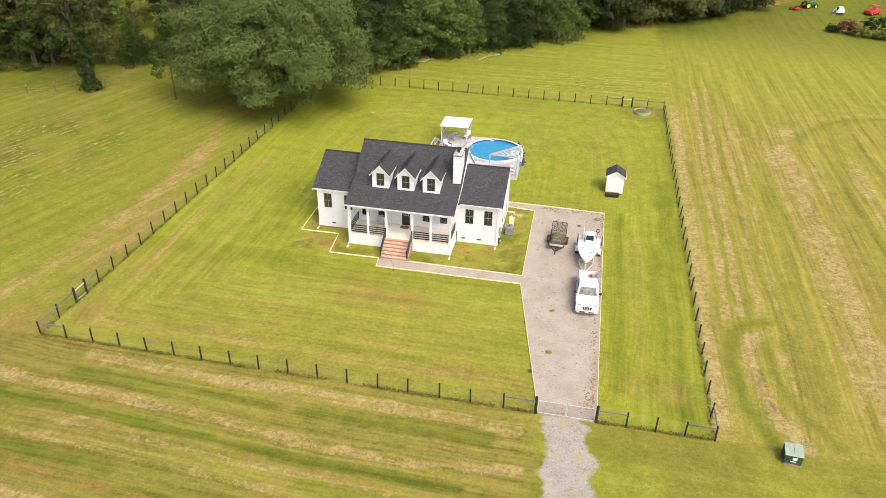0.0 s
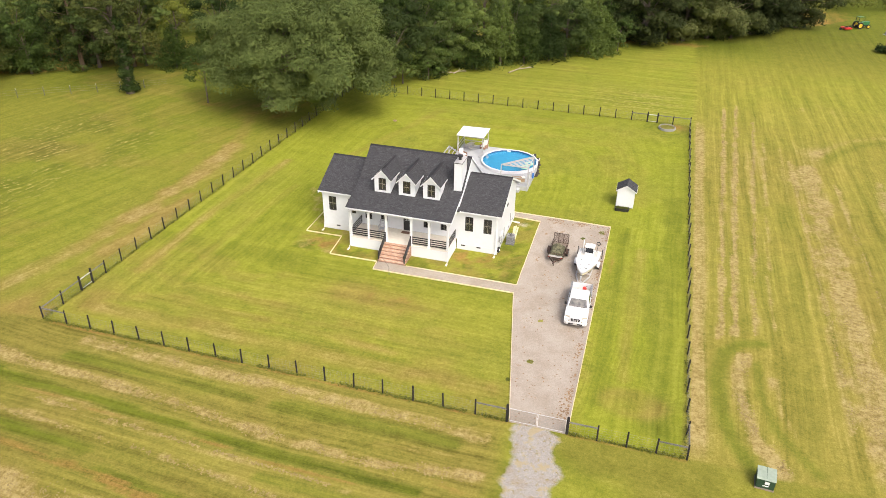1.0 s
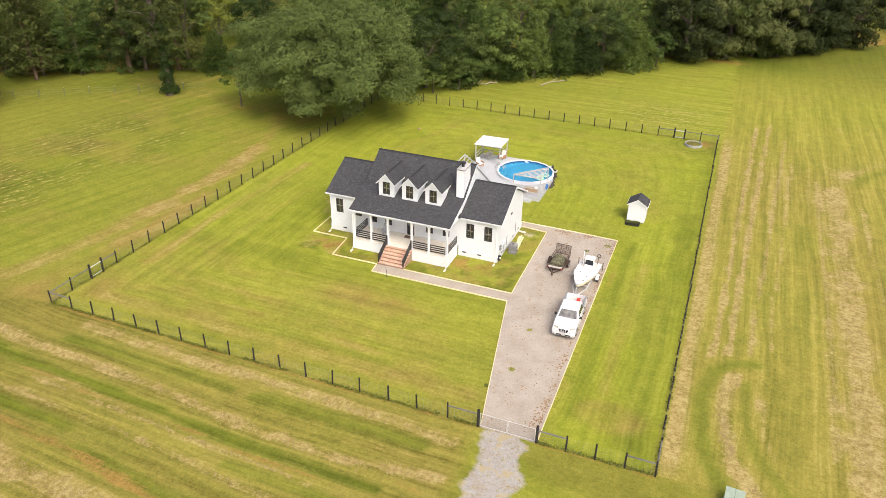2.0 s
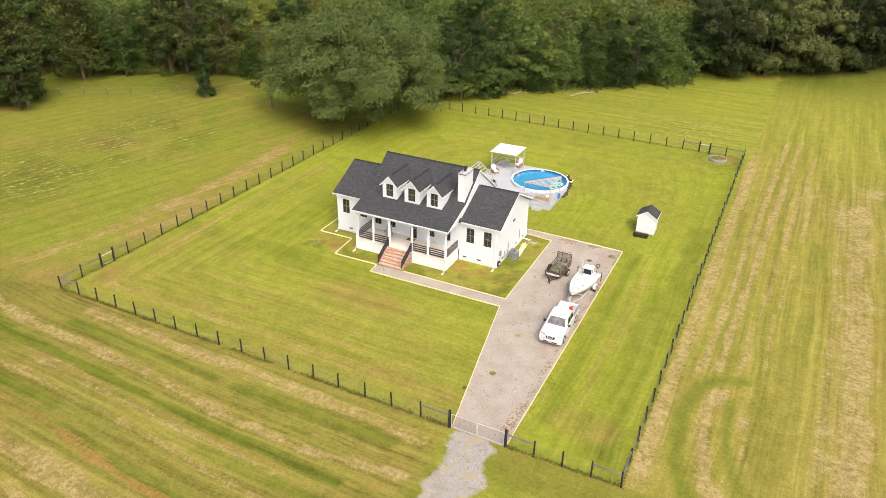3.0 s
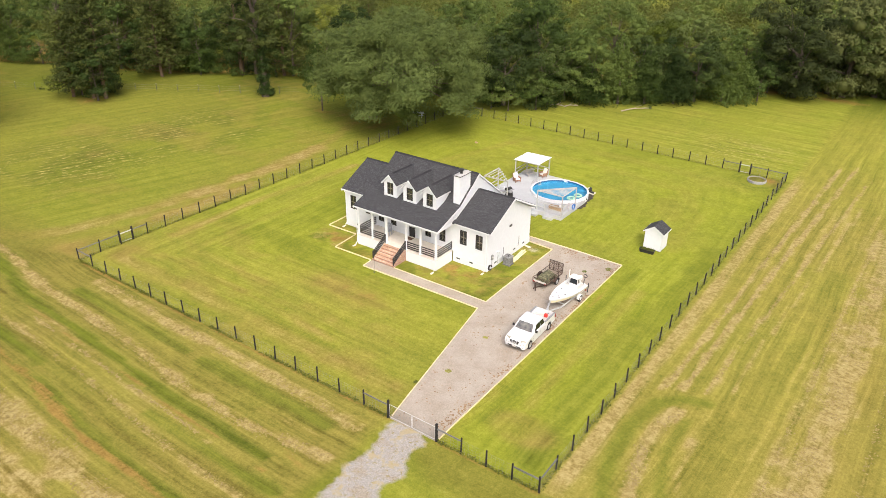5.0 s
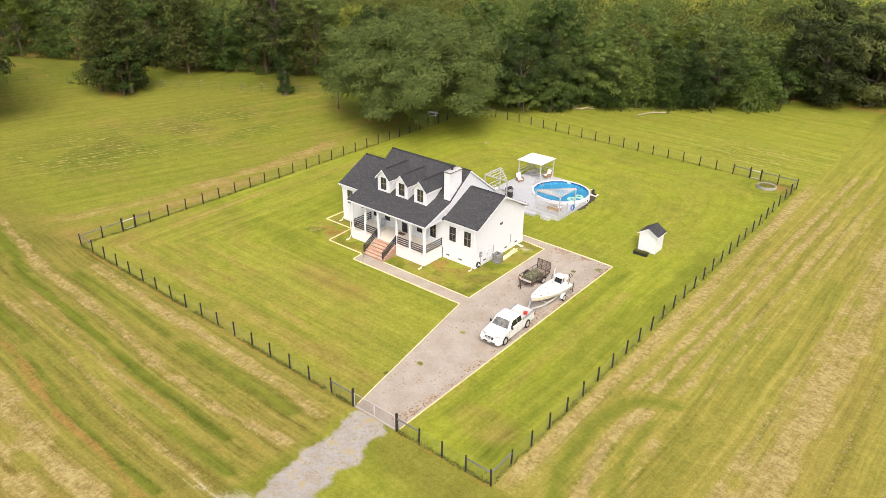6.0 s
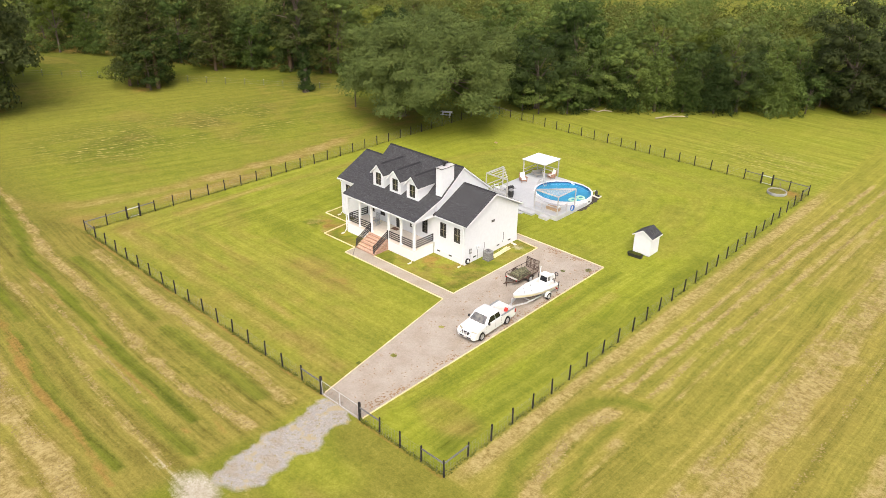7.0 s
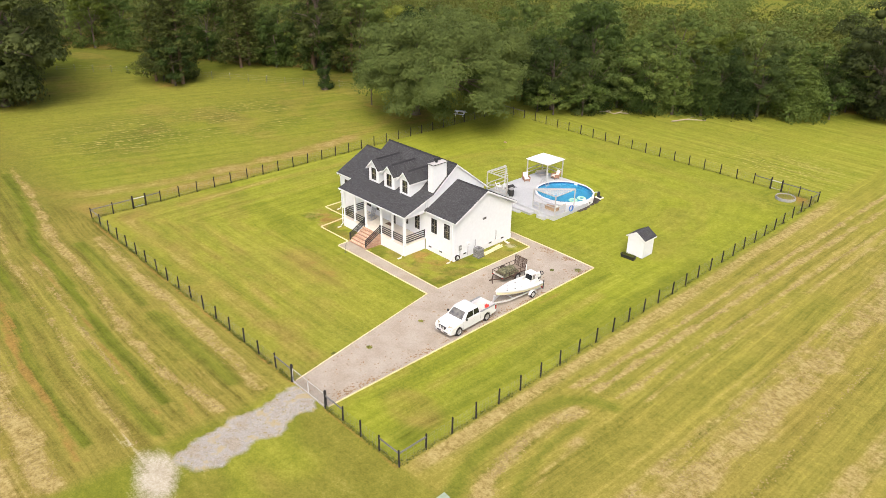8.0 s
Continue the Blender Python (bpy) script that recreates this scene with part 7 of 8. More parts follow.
for a, b in (((DX0, DY0), (DX1, DY0)), ((DX1, DY0), (DX1, 43.6)), ((DX0, DY0), (DX0, DY1)), ((DX0, DY1), (-9.7, DY1))):
    for k in range(3):
        z = DZ - 0.11 - k * 0.165
        part("skirt_board", Shape().bar((*a, z), (*b, z), 0.03, 0.155), DECK, deck)
part("step_platform", Shape().box(-12.3, -8.75, 36.62, 37.40, 0.02, 0.07).box(-12.25, -8.8, 36.68, 37.36, GZ - 0.05, 0.019), DECK, deck)
part("lower_step", Shape().box(-12.3, -9.9, 36.1, 36.58, -0.12, -0.06).box(-12.25, -9.95, 36.15, 36.54, GZ - 0.05, -0.121), DECK, deck)
part("box_step", Shape().box(-7.95, -6.85, 36.75, 37.38, GZ - 0.05, 0.12), DECK, deck, "pale box step", bevel=0.012)


def timber_posts(parent, spots, top, w=0.1):
    for x, y in spots:
        part("post", Shape().box(x - w / 2, x + w / 2, y - w / 2, y + w / 2, DZ, top), GREYWOOD, parent)


# covered table shelter
shelter = thing("pergola", "flat white-roofed grey timber shelter on the deck", "pergola")
SX0, SX1, SY0, SY1 = -16.35, -13.2, 44.85, 47.82
timber_posts(shelter, [(SX0, SY0), (SX0, SY1), (SX1, SY0), (SX1, SY1)], 2.52, 0.11)
part("roof_panel", Shape().prism([(SX0 - 0.18, 2.60), (SX1 + 0.18, 2.66), (SX1 + 0.18, 2.70), (SX0 - 0.18, 2.64)], "y", SY0 - 0.2, SY1 + 0.2), ROOFWHITE, shelter, "white sheet roof")
for y in (SY0, SY1):
    part("beam", Shape().bar((SX0 - 0.1, y, 2.55), (SX1 + 0.1, y, 2.58), 0.05, 0.12), GREYWOOD, shelter)
for x in (SX0, (SX0 + SX1) / 2, SX1):
    part("rafter", Shape().bar((x, SY0 - 0.1, 2.55), (x, SY1 + 0.1, 2.55), 0.05, 0.09), GREYWOOD, shelter)
for a, b in (((SX0, SY0), (SX0, SY1)), ((SX0, SY1), (SX1, SY1))):
    for z in (0.55, 1.0):
        part("rail", Shape().bar((*a, DZ + z), (*b, DZ + z), 0.05, 0.1), GREYWOOD, shelter)

# corner arbour with open rafters
arb = thing("arbour", "grey triangular corner arbour with open slatted top", "arbour")
A, B, C = (-16.3, 37.55), (-16.3, 40.7), (-13.15, 37.55)
timber_posts(arb, [A, B, C], 2.72, 0.11)
for p, q in ((A, B), (A, C), (B, C)):
    part("beam", Shape().bar((*p, 2.70), (*q, 2.70), 0.06, 0.15), GREYWOOD, arb)
for i in range(1, 6):
    u = i / 6
    p = (A[0] + (C[0] - A[0]) * u, A[1] - 0.15, 2.80)
    q = (p[0], A[1] + (B[1] - A[1]) * (1 - u) + 0.15, 2.80)
    part("rafter", Shape().bar(p, q, 0.045, 0.09), GREYWOOD, arb)
for p, q in ((A, B), (A, C)):
    for z in (0.5, 0.95):
        part("rail", Shape().bar((*p, DZ + z), (*q, DZ + z), 0.05, 0.1), GREYWOOD, arb)

# corner sun shade beside the pool
shade = thing("sun_shade", "grey triangular slatted sun shade beside the pool", "pergola")
A, B, C = (-9.2, 37.6), (-6.07, 37.6), (-6.07, 41.0)
timber_posts(shade, [A, B, C], 2.58, 0.1)
for p, q in ((A, B), (B, C), (A, C)):
    part("beam", Shape().bar((*p, 2.60), (*q, 2.60), 0.06, 0.14), GREYWOOD, shade)
for i in range(7):
    u = 0.04 + i / 7.6
    p = (A[0] + (B[0] - A[0]) * u, A[1] - 0.02, 2.69)
    q = (C[0] + 0.02, C[1] + (B[1] - C[1]) * u, 2.69)
    part("slat", Shape().bar(p, q, 0.11, 0.035), GREYWOOD, shade)
for p, q in ((A, (-8.2, 37.6)), ((-8.2, 37.6), B), (B, (-6.07, 39.4))):
    for z in (0.45, 0.95):
        part("rail", Shape().bar((*p, DZ + z), (*q, DZ + z), 0.045, 0.09), GREYWOOD, shade)
part("rail_post", Shape().box(-8.25, -8.15, 37.55, 37.65, DZ, DZ + 1.0), GREYWOOD, shade)
part("rail_post", Shape().box(-6.12, -6.02, 39.35, 39.45, DZ, DZ + 1.0), GREYWOOD, shade)


# ---- garden furniture ----
BARETIMBER = surface("bare_timber", (0.40, 0.37, 0.33), (0.56, 0.52, 0.48), 0.8, scale=7)
def armchair(m, label):
    t = thing("lounge_chair", label, "chair", group="deck lounge chairs")
    part("seat_frame", Shape().box(-0.36, 0.36, -0.36, 0.36, 0.18, 0.34), WICKER, t, bevel=0.02)
    part("backrest", Shape().loft([[(-0.36, 0.30, 0.3), (0.36, 0.30, 0.3), (0.36, 0.38, 0.3), (-0.36, 0.38, 0.3)], [(-0.34, 0.52, 1.0), (0.34, 0.52, 1.0), (0.34, 0.60, 1.0), (-0.34, 0.60, 1.0)]]), WICKER, t)
    for s in (-1, 1):
        part("armrest", Shape().box(s * 0.38 - 0.05, s * 0.38 + 0.05, -0.34, 0.36, 0.54, 0.62), WICKER, t, bevel=0.02)
        part("side_panel", Shape().box(s * 0.38 - 0.03, s * 0.38 + 0.03, -0.32, 0.34, 0.2, 0.54), WICKER, t)
        for y in (-0.3, 0.3):
            part("leg", Shape().box(s * 0.32 - 0.03, s * 0.32 + 0.03, y - 0.03, y + 0.03, 0, 0.19), WICKER, t)
    part("seat_cushion", Shape().box(-0.32, 0.32, -0.34, 0.30, 0.341, 0.46), CUSHION, t, "white cushion", bevel=0.04)
    part("back_cushion", Shape().loft([[(-0.30, 0.20, 0.46), (0.30, 0.20, 0.46), (0.30, 0.30, 0.46), (-0.30, 0.30, 0.46)], [(-0.30, 0.40, 1.04), (0.30, 0.40, 1.04), (0.30, 0.52, 1.04), (-0.30, 0.52, 1.04)]]), CUSHION, t, "white cushion", bevel=0.03)
    return at_pose(t, m)


armchair(pose(-15.3, 43.5, DZ, 0, 0, 60), "brown wicker lounge chair with white cushions")
armchair(pose(-13.5, 46.9, DZ, 0, 0, -20), "brown wicker lounge chair with white cushions under the shelter")


def picnic_table(m, mat_, label):
    t = thing("picnic_table", label, "table")
    for i in range(5):
        part("top_plank", Shape().box(-0.9, 0.9, -0.38 + i * 0.155, -0.235 + i * 0.155, 0.71, 0.75), mat_, t)
    for s in (-1, 1):
        part("bench", Shape().box(-0.9, 0.9, s * 0.68 - 0.13, s * 0.68 + 0.13, 0.40, 0.44), mat_, t)
        for e in (-1, 1):
            part("leg", Shape().bar((s * 0.6, e * 0.22, 0.71), (s * 0.6, e * 0.62, 0.0), 0.05, 0.09, (1, 0, 0)), mat_, t)
        part("cross_brace", Shape().bar((s * 0.6, -0.75, 0.37), (s * 0.6, 0.75, 0.37), 0.05, 0.09), mat_, t)
    return at_pose(t, m)


picnic_table(pose(-15.2, 46.4, DZ, 0, 0, 68) @ Matrix.Diagonal((0.8, 0.8, 0.95, 1)), BARETIMBER, "bare pinkish timber picnic table with benches under the shelter")
picnic_table(pose(-42.1, 58.4, 0, 0, 0, 30), WHITE, "weathered picnic table under the oak by the fence")

grill = thing("barbecue", "black lidded barbecue grill on the deck", "grill")
part("cabinet", Shape().box(-0.32, 0.32, -0.26, 0.26, 0.08, 0.78), PLASTIC, grill, bevel=0.02)
part("lid", Shape().prism([(-0.28, 0.79), (0.28, 0.79), (0.26, 1.0), (0.12, 1.12), (-0.12, 1.12), (-0.26, 1.0)], "x", -0.38, 0.38), PLASTIC, grill, bevel=0.02)
part("handle", Shape().bar((-0.3, -0.31, 0.92), (0.3, -0.31, 0.92), 0.03, 0.03), GALV, grill)
for s in (-1, 1):
    part("side_shelf", Shape().box(min(s * 0.39, s * 0.75), max(s * 0.39, s * 0.75), -0.24, 0.24, 0.74, 0.78), GREYMETAL, grill)
    part("castor", Shape().lathe([(0.0, -0.03), (0.05, -0.03), (0.05, 0.03), (0.0, 0.03)], (s * 0.26, 0, 0.05), 10, "x"), PLASTIC, grill)
at_pose(grill, pose(-13.75, 38.9, DZ, 0, 0, 75))
smoker = thing("smoker", "round dark barrel smoker with grey lid", "grill")
part("barrel", Shape().lathe([(0.0, 0.1), (0.3, 0.1), (0.33, 0.5), (0.3, 0.85), (0.0, 0.85)], (0, 0, 0), 16), PLASTIC, smoker, smooth=True)
part("lid", Shape().lathe([(0.31, 0.855), (0.28, 0.98), (0.12, 1.06), (0.0, 1.07)], (0, 0, 0), 16), GREYMETAL, smoker, smooth=True)
for i in range(3):
    part("leg", Shape().rod((0.24 * math.cos(i * 2.1), 0.24 * math.sin(i * 2.1), 0), (0.24 * math.cos(i * 2.1), 0.24 * math.sin(i * 2.1), 0.15), 0.025, seg=6), PLASTIC, smoker)
at_pose(smoker, pose(-13.2, 38.4, DZ))


def patio_chair(m):
    t = thing("patio_chair", "white plastic patio chair on the deck", "chair", group="white patio chairs")
    part("seat", Shape().box(-0.25, 0.25, -0.25, 0.22, 0.40, 0.44), WHITE, t, bevel=0.012)
    part("backrest", Shape().loft([[(-0.24, 0.22, 0.42), (0.24, 0.22, 0.42), (0.24, 0.26, 0.42), (-0.24, 0.26, 0.42)], [(-0.2, 0.36, 0.9), (0.2, 0.36, 0.9), (0.2, 0.40, 0.9), (-0.2, 0.40, 0.9)]]), WHITE, t)
    for s in (-1, 1):
        part("armrest", Shape().box(s * 0.27 - 0.03, s * 0.27 + 0.03, -0.24, 0.26, 0.62, 0.66), WHITE, t)
        for y in (-0.22, 0.2):
            part("leg", Shape().bar((s * 0.25, y, 0.64), (s * 0.28, y * 1.15, 0), 0.045, 0.045), WHITE, t)
    return at_pose(t, m)


patio_chair(pose(-15.7, 38.9, DZ, 0, 0, 150))
patio_chair(pose(-15.0, 39.5, DZ, 0, 0, 200))
bench = thing("storage_bench", "tan wooden storage bench beside the pool", "bench")
part("chest", Shape().box(-0.75, 0.75, -0.32, 0.32, 0.03, 0.42), TANBOX, bench, bevel=0.015)
part("lid", Shape().box(-0.78, 0.78, -0.35, 0.35, 0.421, 0.47), TANBOX, bench, bevel=0.01)
at_pose(bench, pose(-7.35, 38.7, DZ, 0, 0, 12))
pil = part("pillow", Shape().loft([rounded(0.12, -0.16, 0.16, z, 0.08) for z in (0, 0.05)] + [rounded(0.2, -0.26, 0.26, 0.09, 0.1)] + [rounded(0.12, -0.16, 0.16, z, 0.08) for z in (0.14, 0.17)]), CUSHION, smooth=True)
tagged(pil, "white pillow lying on the storage bench", "pillow")
at_pose(pil, pose(-6.8, 38.85, DZ + 0.472, 0, 0, 30))
hang = thing("hose_coil", "blue coiled pool hose hanging on the pool side", "hose")
for k in range(3):
    part("coil", Shape().lathe([(0.30 + 0.03 * math.cos(radians(a)) + 0.02 * k, 0.035 * math.sin(radians(a)) + 0.05 * k) for a in range(0, 360, 60)], (0, 0, 0), 20, "x", True), BLUEVINYL, hang, smooth=True)
part("hook", Shape().bar((-0.06, 0, 0.36), (0.14, 0, 0.36), 0.03, 0.03), GALV, hang)
at_pose(hang, pose(-5.98, 40.35, 0.52, 0, 0, 0))
pump = thing("pool_pump", "black pool pump with filter on a pale pad", "pump")
part("pad", Shape().box(-0.45, 0.45, -0.4, 0.4, -0.02, 0.07), CONCRETE, pump)
part("filter_tank", Shape().lathe([(0.0, 0.07), (0.17, 0.07), (0.19, 0.3), (0.17, 0.6), (0.08, 0.7), (0.0, 0.71)], (-0.18, 0.1, 0), 14), PLASTIC, pump, smooth=True)
part("motor", Shape().rod((0.02, -0.15, 0.2), (0.4, -0.15, 0.2), 0.12, seg=12), PLASTIC, pump, smooth=True)
part("pipe", Shape().tube([(-0.18, 0.1, 0.65), (-0.5, -0.2, 0.6), (-0.9, -0.5, 0.4)], 0.04, 6), WHITE, pump)
at_pose(pump, pose(-6.75, 46.85, GZ))

# ---- garden shed with planter ----
shed = thing("garden_shed", "small white shed with dark shingle gable roof", "shed")
X0, X1, Y0, Y1 = 4.02, 5.88, 36.6, 38.35
for a, b in ((Y0, Y0 + 0.08), (Y1 - 0.08, Y1)):
    part("end_wall", Shape().prism([(X0, GZ + 0.1), (X1, GZ + 0.1), (X1, 1.82), ((X0 + X1) / 2, 2.42), (X0, 1.82)], "y", a, b), SIDING, shed)
for a, b in ((X0, X0 + 0.08), (X1 - 0.08, X1)):
    part("side_wall", Shape().box(a, b, Y0 + 0.08, Y1 - 0.08, GZ + 0.1, 1.82), SIDING, shed)
mid = (X0 + X1) / 2
for s in (-1, 1):
    e = mid + s * 1.1
    part("roof", Shape().prism([(mid, 2.54), (e, 1.86), (e, 1.80), (mid, 2.48)], "y", Y0 - 0.14, Y1 + 0.18), SHINGLE, shed)
    part("rake_board", Shape().prism([(mid, 2.53), (e, 1.85), (e, 1.73), (mid, 2.41)], "y", Y0 - 0.17, Y0 - 0.141), WHITE, shed)
    part("fascia", Shape().box(min(e, e + s * 0.02), max(e, e + s * 0.02), Y0 - 0.14, Y1 + 0.18, 1.72, 1.84), WHITE, shed)
    part("skid", Shape().box(mid + s * 0.7 - 0.06, mid + s * 0.7 + 0.06, Y0, Y1, GZ - 0.05, GZ + 0.1), PLANK, shed)
part("door", Shape().box(X0 - 0.035, X0 - 0.001, Y0 + 0.45, Y0 + 1.3, GZ + 0.15, 1.7), WHITE, shed)
trough = thing("planter", "black trough planter full of leafy greens", "planter")
part("tub", Shape().loft([rounded(0.72, -0.24, 0.24, 0.0, 0.12), rounded(0.80, -0.30, 0.30, 0.36, 0.14), rounded(0.74, -0.25, 0.25, 0.36, 0.12), rounded(0.70, -0.22, 0.22, 0.26, 0.12)]), PLASTIC, trough, smooth=True)
gen = np.random.RandomState(5)
pts = np.stack([gen.uniform(-0.66, 0.66, 420), gen.uniform(-0.2, 0.2, 420), gen.uniform(0.26, 0.5, 420)], 1)
part("greens", leaf_mesh("greens", pts, np.tile(np.array([[0, 0, 1.0]]), (420, 1)), 0.13, LEAF_YELLOW, gen), LEAF_YELLOW, trough)
at_pose(trough, pose(4.75, 35.85, GZ, 0, 0, 3))

# ---- raised ring bed in the back corner ----
ring_bed = thing("raised_bed", "round galvanised raised bed with yellowing plants", "planter")
part("ring", Shape().lathe([(1.10, -0.1), (1.10, 0.04), (1.16, 0.07), (1.16, 0.12), (1.10, 0.15), (1.10, 0.19), (1.16, 0.22), (1.16, 0.27), (1.10, 0.30), (1.12, 0.34), (1.07, 0.34), (1.07, -0.1)], (0, 0, 0), 32, close=True), DULLZINC, ring_bed)
part("soil", Shape().lathe([(0.001, 0.22), (1.07, 0.19)], (0, 0, 0), 24), HAY, ring_bed)
gen = np.random.RandomState(6)
r, th = 0.85 * np.sqrt(gen.rand(420)), gen.uniform(0, 6.28, 420)
pts = np.stack([r * np.cos(th), r * np.sin(th), gen.uniform(0.2, 0.40, 420)], 1)
part("plants", leaf_mesh("plants", pts, np.tile(np.array([[0, 0, 1.0]]), (420, 1)), 0.17, LEAF_YELLOW, gen), LEAF_YELLOW, ring_bed)
part("stake", Shape().bar((0.1, 0.2, 0.2), (0.15, 0.2, 1.3), 0.05, 0.05), PLANK, ring_bed)
at_pose(ring_bed, pose(8.5, 62.75, 0))

# ---- utility cabinet by the road ----
tx = thing("transformer_box", "dark green utility cabinet with faded top on a pad", "cabinet")
part("pad", Shape().box(-0.58, 0.58, -0.54, 0.52, -0.05, 0.08), PLANK, tx, bevel=0.015)
part("cabinet", Shape().prism([(-0.5, 0.081), (0.48, 0.081), (0.48, 0.98), (-0.42, 0.86), (-0.5, 0.80)], "x", -0.55, 0.55), GREENBOX, tx, bevel=0.015)
part("lid", Shape().prism([(-0.52, 0.80), (-0.43, 0.88), (0.50, 1.0), (0.50, 0.975), (-0.42, 0.861), (-0.50, 0.79)], "x", -0.57, 0.57), PALEGREEN, tx)
part("lid_seam", Shape().bar((0.0, -0.42, 0.895), (0.0, 0.5, 1.015), 0.02, 0.012), GREENBOX, tx)
part("warning_label", Shape().box(-0.05, 0.22, -0.508, -0.501, 0.45, 0.68), WHITE, tx)
part("label_bar", Shape().box(-0.15, 0.2, -0.508, -0.501, 0.28, 0.36), WHITE, tx)
at_pose(tx, pose(16.85, -0.75, 0, 0, 0, -4))

# ---- beside the house ----
ac = thing("air_conditioner", "grey outdoor air-conditioning unit on a pad", "air conditioner")
part("pad", Shape().box(-0.42, 0.42, -0.42, 0.42, -0.02, 0.08), GREYRAIL, ac)
part("casing", Shape().loft([rounded(0.38, -0.38, 0.38, z, 0.07) for z in (0.081, 0.84)]), GREYMETAL, ac, smooth=True)
for k in range(9):
    part("louvre", Shape().loft([rounded(0.39, -0.39, 0.39, z, 0.07) for z in (0.16 + k * 0.07, 0.185 + k * 0.07)]), GREYRAIL, ac)
part("top", Shape().loft([rounded(0.40, -0.40, 0.40, z, 0.08) for z in (0.841, 0.89)]), GREYMETAL, ac, smooth=True)
part("fan_guard", Shape().lathe([(0.30, 0.895), (0.31, 0.92), (0.29, 0.92)], (0, 0, 0), 20, close=True).lathe([(0.2, 0.9), (0.21, 0.92), (0.19, 0.92)], (0, 0, 0), 18, close=True).lathe([(0.0, 0.93), (0.09, 0.92), (0.09, 0.895)], (0, 0, 0), 14), PLASTIC, ac)
at_pose(ac, pose(-5.2, 24.75, 0))
for name, lab, y, z, w, h in (("meter_box", "grey electric meter box on the wall", 22.9, 1.25, 0.3, 0.5), ("junction_box", "grey utility box with round dial on the wall", 24.0, 1.3, 0.34, 0.36)):
    mb = thing(name, lab, "meter")
    part("box", Shape().box(0, 0.14, -w / 2, w / 2, -h / 2, h / 2), GREYMETAL if w < 0.32 else WHITE, mb, bevel=0.01)
    part("dial", Shape().lathe([(0.0, 0.2), (0.08, 0.19), (0.09, 0.141)], (0, 0, 0.04), 12, "x"), GALV, mb)
    part("conduit", Shape().rod((0.05, 0, -h / 2), (0.05, 0, -z + 0.15), 0.025, seg=6), GREYMETAL, mb)
    at_pose(mb, pose(-5.998, y, z))
for y0, z0 in ((25.0, 1.5), (28.0, 1.6)):
    cp = part("pipe", Shape().tube([(-5.955, y0, z0), (-5.955, y0 + 0.03, 0.9), (-5.955, y0 - 0.1, 0.5)], 0.03, 6), GREYMETAL)
    tagged(cp, "thin grey service pipe running down the house wall", "pipe", group="service pipes")
hose = thing("hose_reel", "coiled black garden hose on a wall reel", "hose")
for k in range(4):
    part("coil", Shape().lathe([(0.26 + 0.03 * math.cos(radians(a)), 0.03 * math.sin(radians(a)) + 0.045 * k) for a in range(0, 360, 60)], (0, 0, 0), 18, "x", True), PLASTIC, hose, smooth=True)
part("reel", Shape().lathe([(0.0, 0.2), (0.1, 0.2), (0.11, 0.0)], (0, 0, 0), 12, "x"), WHITE, hose)
at_pose(hose, pose(-5.96, 22.5, 0.32))
stack = thing("lumber_stack", "small stack of pale yellow boards beside the house", "lumber")
for k in range(5):
    part("board", Shape().box(-0.07, 0.07, -1.4, 1.4, 0, 0.04), LUMBER, stack).matrix_basis = pose(-0.2 + 0.16 * (k % 3), random.uniform(-0.15, 0.15), 0.005 + 0.045 * (k // 3), 0, 0, random.uniform(-4, 4))
at_pose(stack, pose(-5.15, 26.9, 0, 0, 0, 4))
part_splash = part("splash_block", Shape().prism([(-0.15, -0.4), (0.15, -0.4), (0.1, 0.4), (-0.1, 0.4)], "z", 0, 0.08), CONCRETE, bevel=0.02)
tagged(part_splash, "pale concrete splash block lying by the wall", "block")
at_pose(part_splash, pose(-5.55, 29.2, 0.0, 0, 0, 80))

# porch chair and mat
BLUEGREY = surface("blue_grey_paint", (0.27, 0.29, 0.32), (0.42, 0.44, 0.47), 0.6, scale=8)
rc = thing("rocking_chair", "blue-grey slatted rocking chair on the porch", "chair")
for s in (-1, 1):
    part("rocker", Shape().tube([(s * 0.27, -0.5, 0.07), (s * 0.27, -0.15, 0.02), (s * 0.27, 0.25, 0.03), (s * 0.27, 0.6, 0.13)], 0.025, 6), BLUEGREY, rc)
    for y in (-0.25, 0.22):
        part("leg", Shape().bar((s * 0.27, y, 0.03), (s * 0.27, y, 0.66 if y < 0 else 0.45), 0.045, 0.045), BLUEGREY, rc)
    part("armrest", Shape().box(s * 0.29 - 0.05, s * 0.29 + 0.05, -0.33, 0.26, 0.66, 0.69), BLUEGREY, rc)
    part("back_post", Shape().bar((s * 0.25, 0.22, 0.42), (s * 0.25, 0.42, 1.15), 0.045, 0.04), BLUEGREY, rc)
for k in range(5):
    part("seat_slat", Shape().box(-0.27, 0.27, -0.27 + k * 0.1, -0.19 + k * 0.1, 0.42, 0.445), BLUEGREY, rc)
for k in range(6):
    x = -0.2 + k * 0.08
    part("back_slat", Shape().bar((x, 0.23, 0.46), (x, 0.42, 1.1), 0.05, 0.02), BLUEGREY, rc)
part("top_rail", Shape().bar((-0.27, 0.42, 1.13), (0.27, 0.42, 1.13), 0.03, 0.1), BLUEGREY, rc)
at_pose(rc, pose(-17.35, 21.0, FLOOR, 0, 0, 10))
mat_ob = part("door_mat", Shape().box(-0.42, 0.42, -0.26, 0.26, 0, 0.02), surface("brown_coir", (0.10, 0.055, 0.035), (0.22, 0.13, 0.09), 0.95, scale=15, relief=0.5), bevel=0.006)
tagged(mat_ob, "reddish brown coir door mat at the front door", "mat")
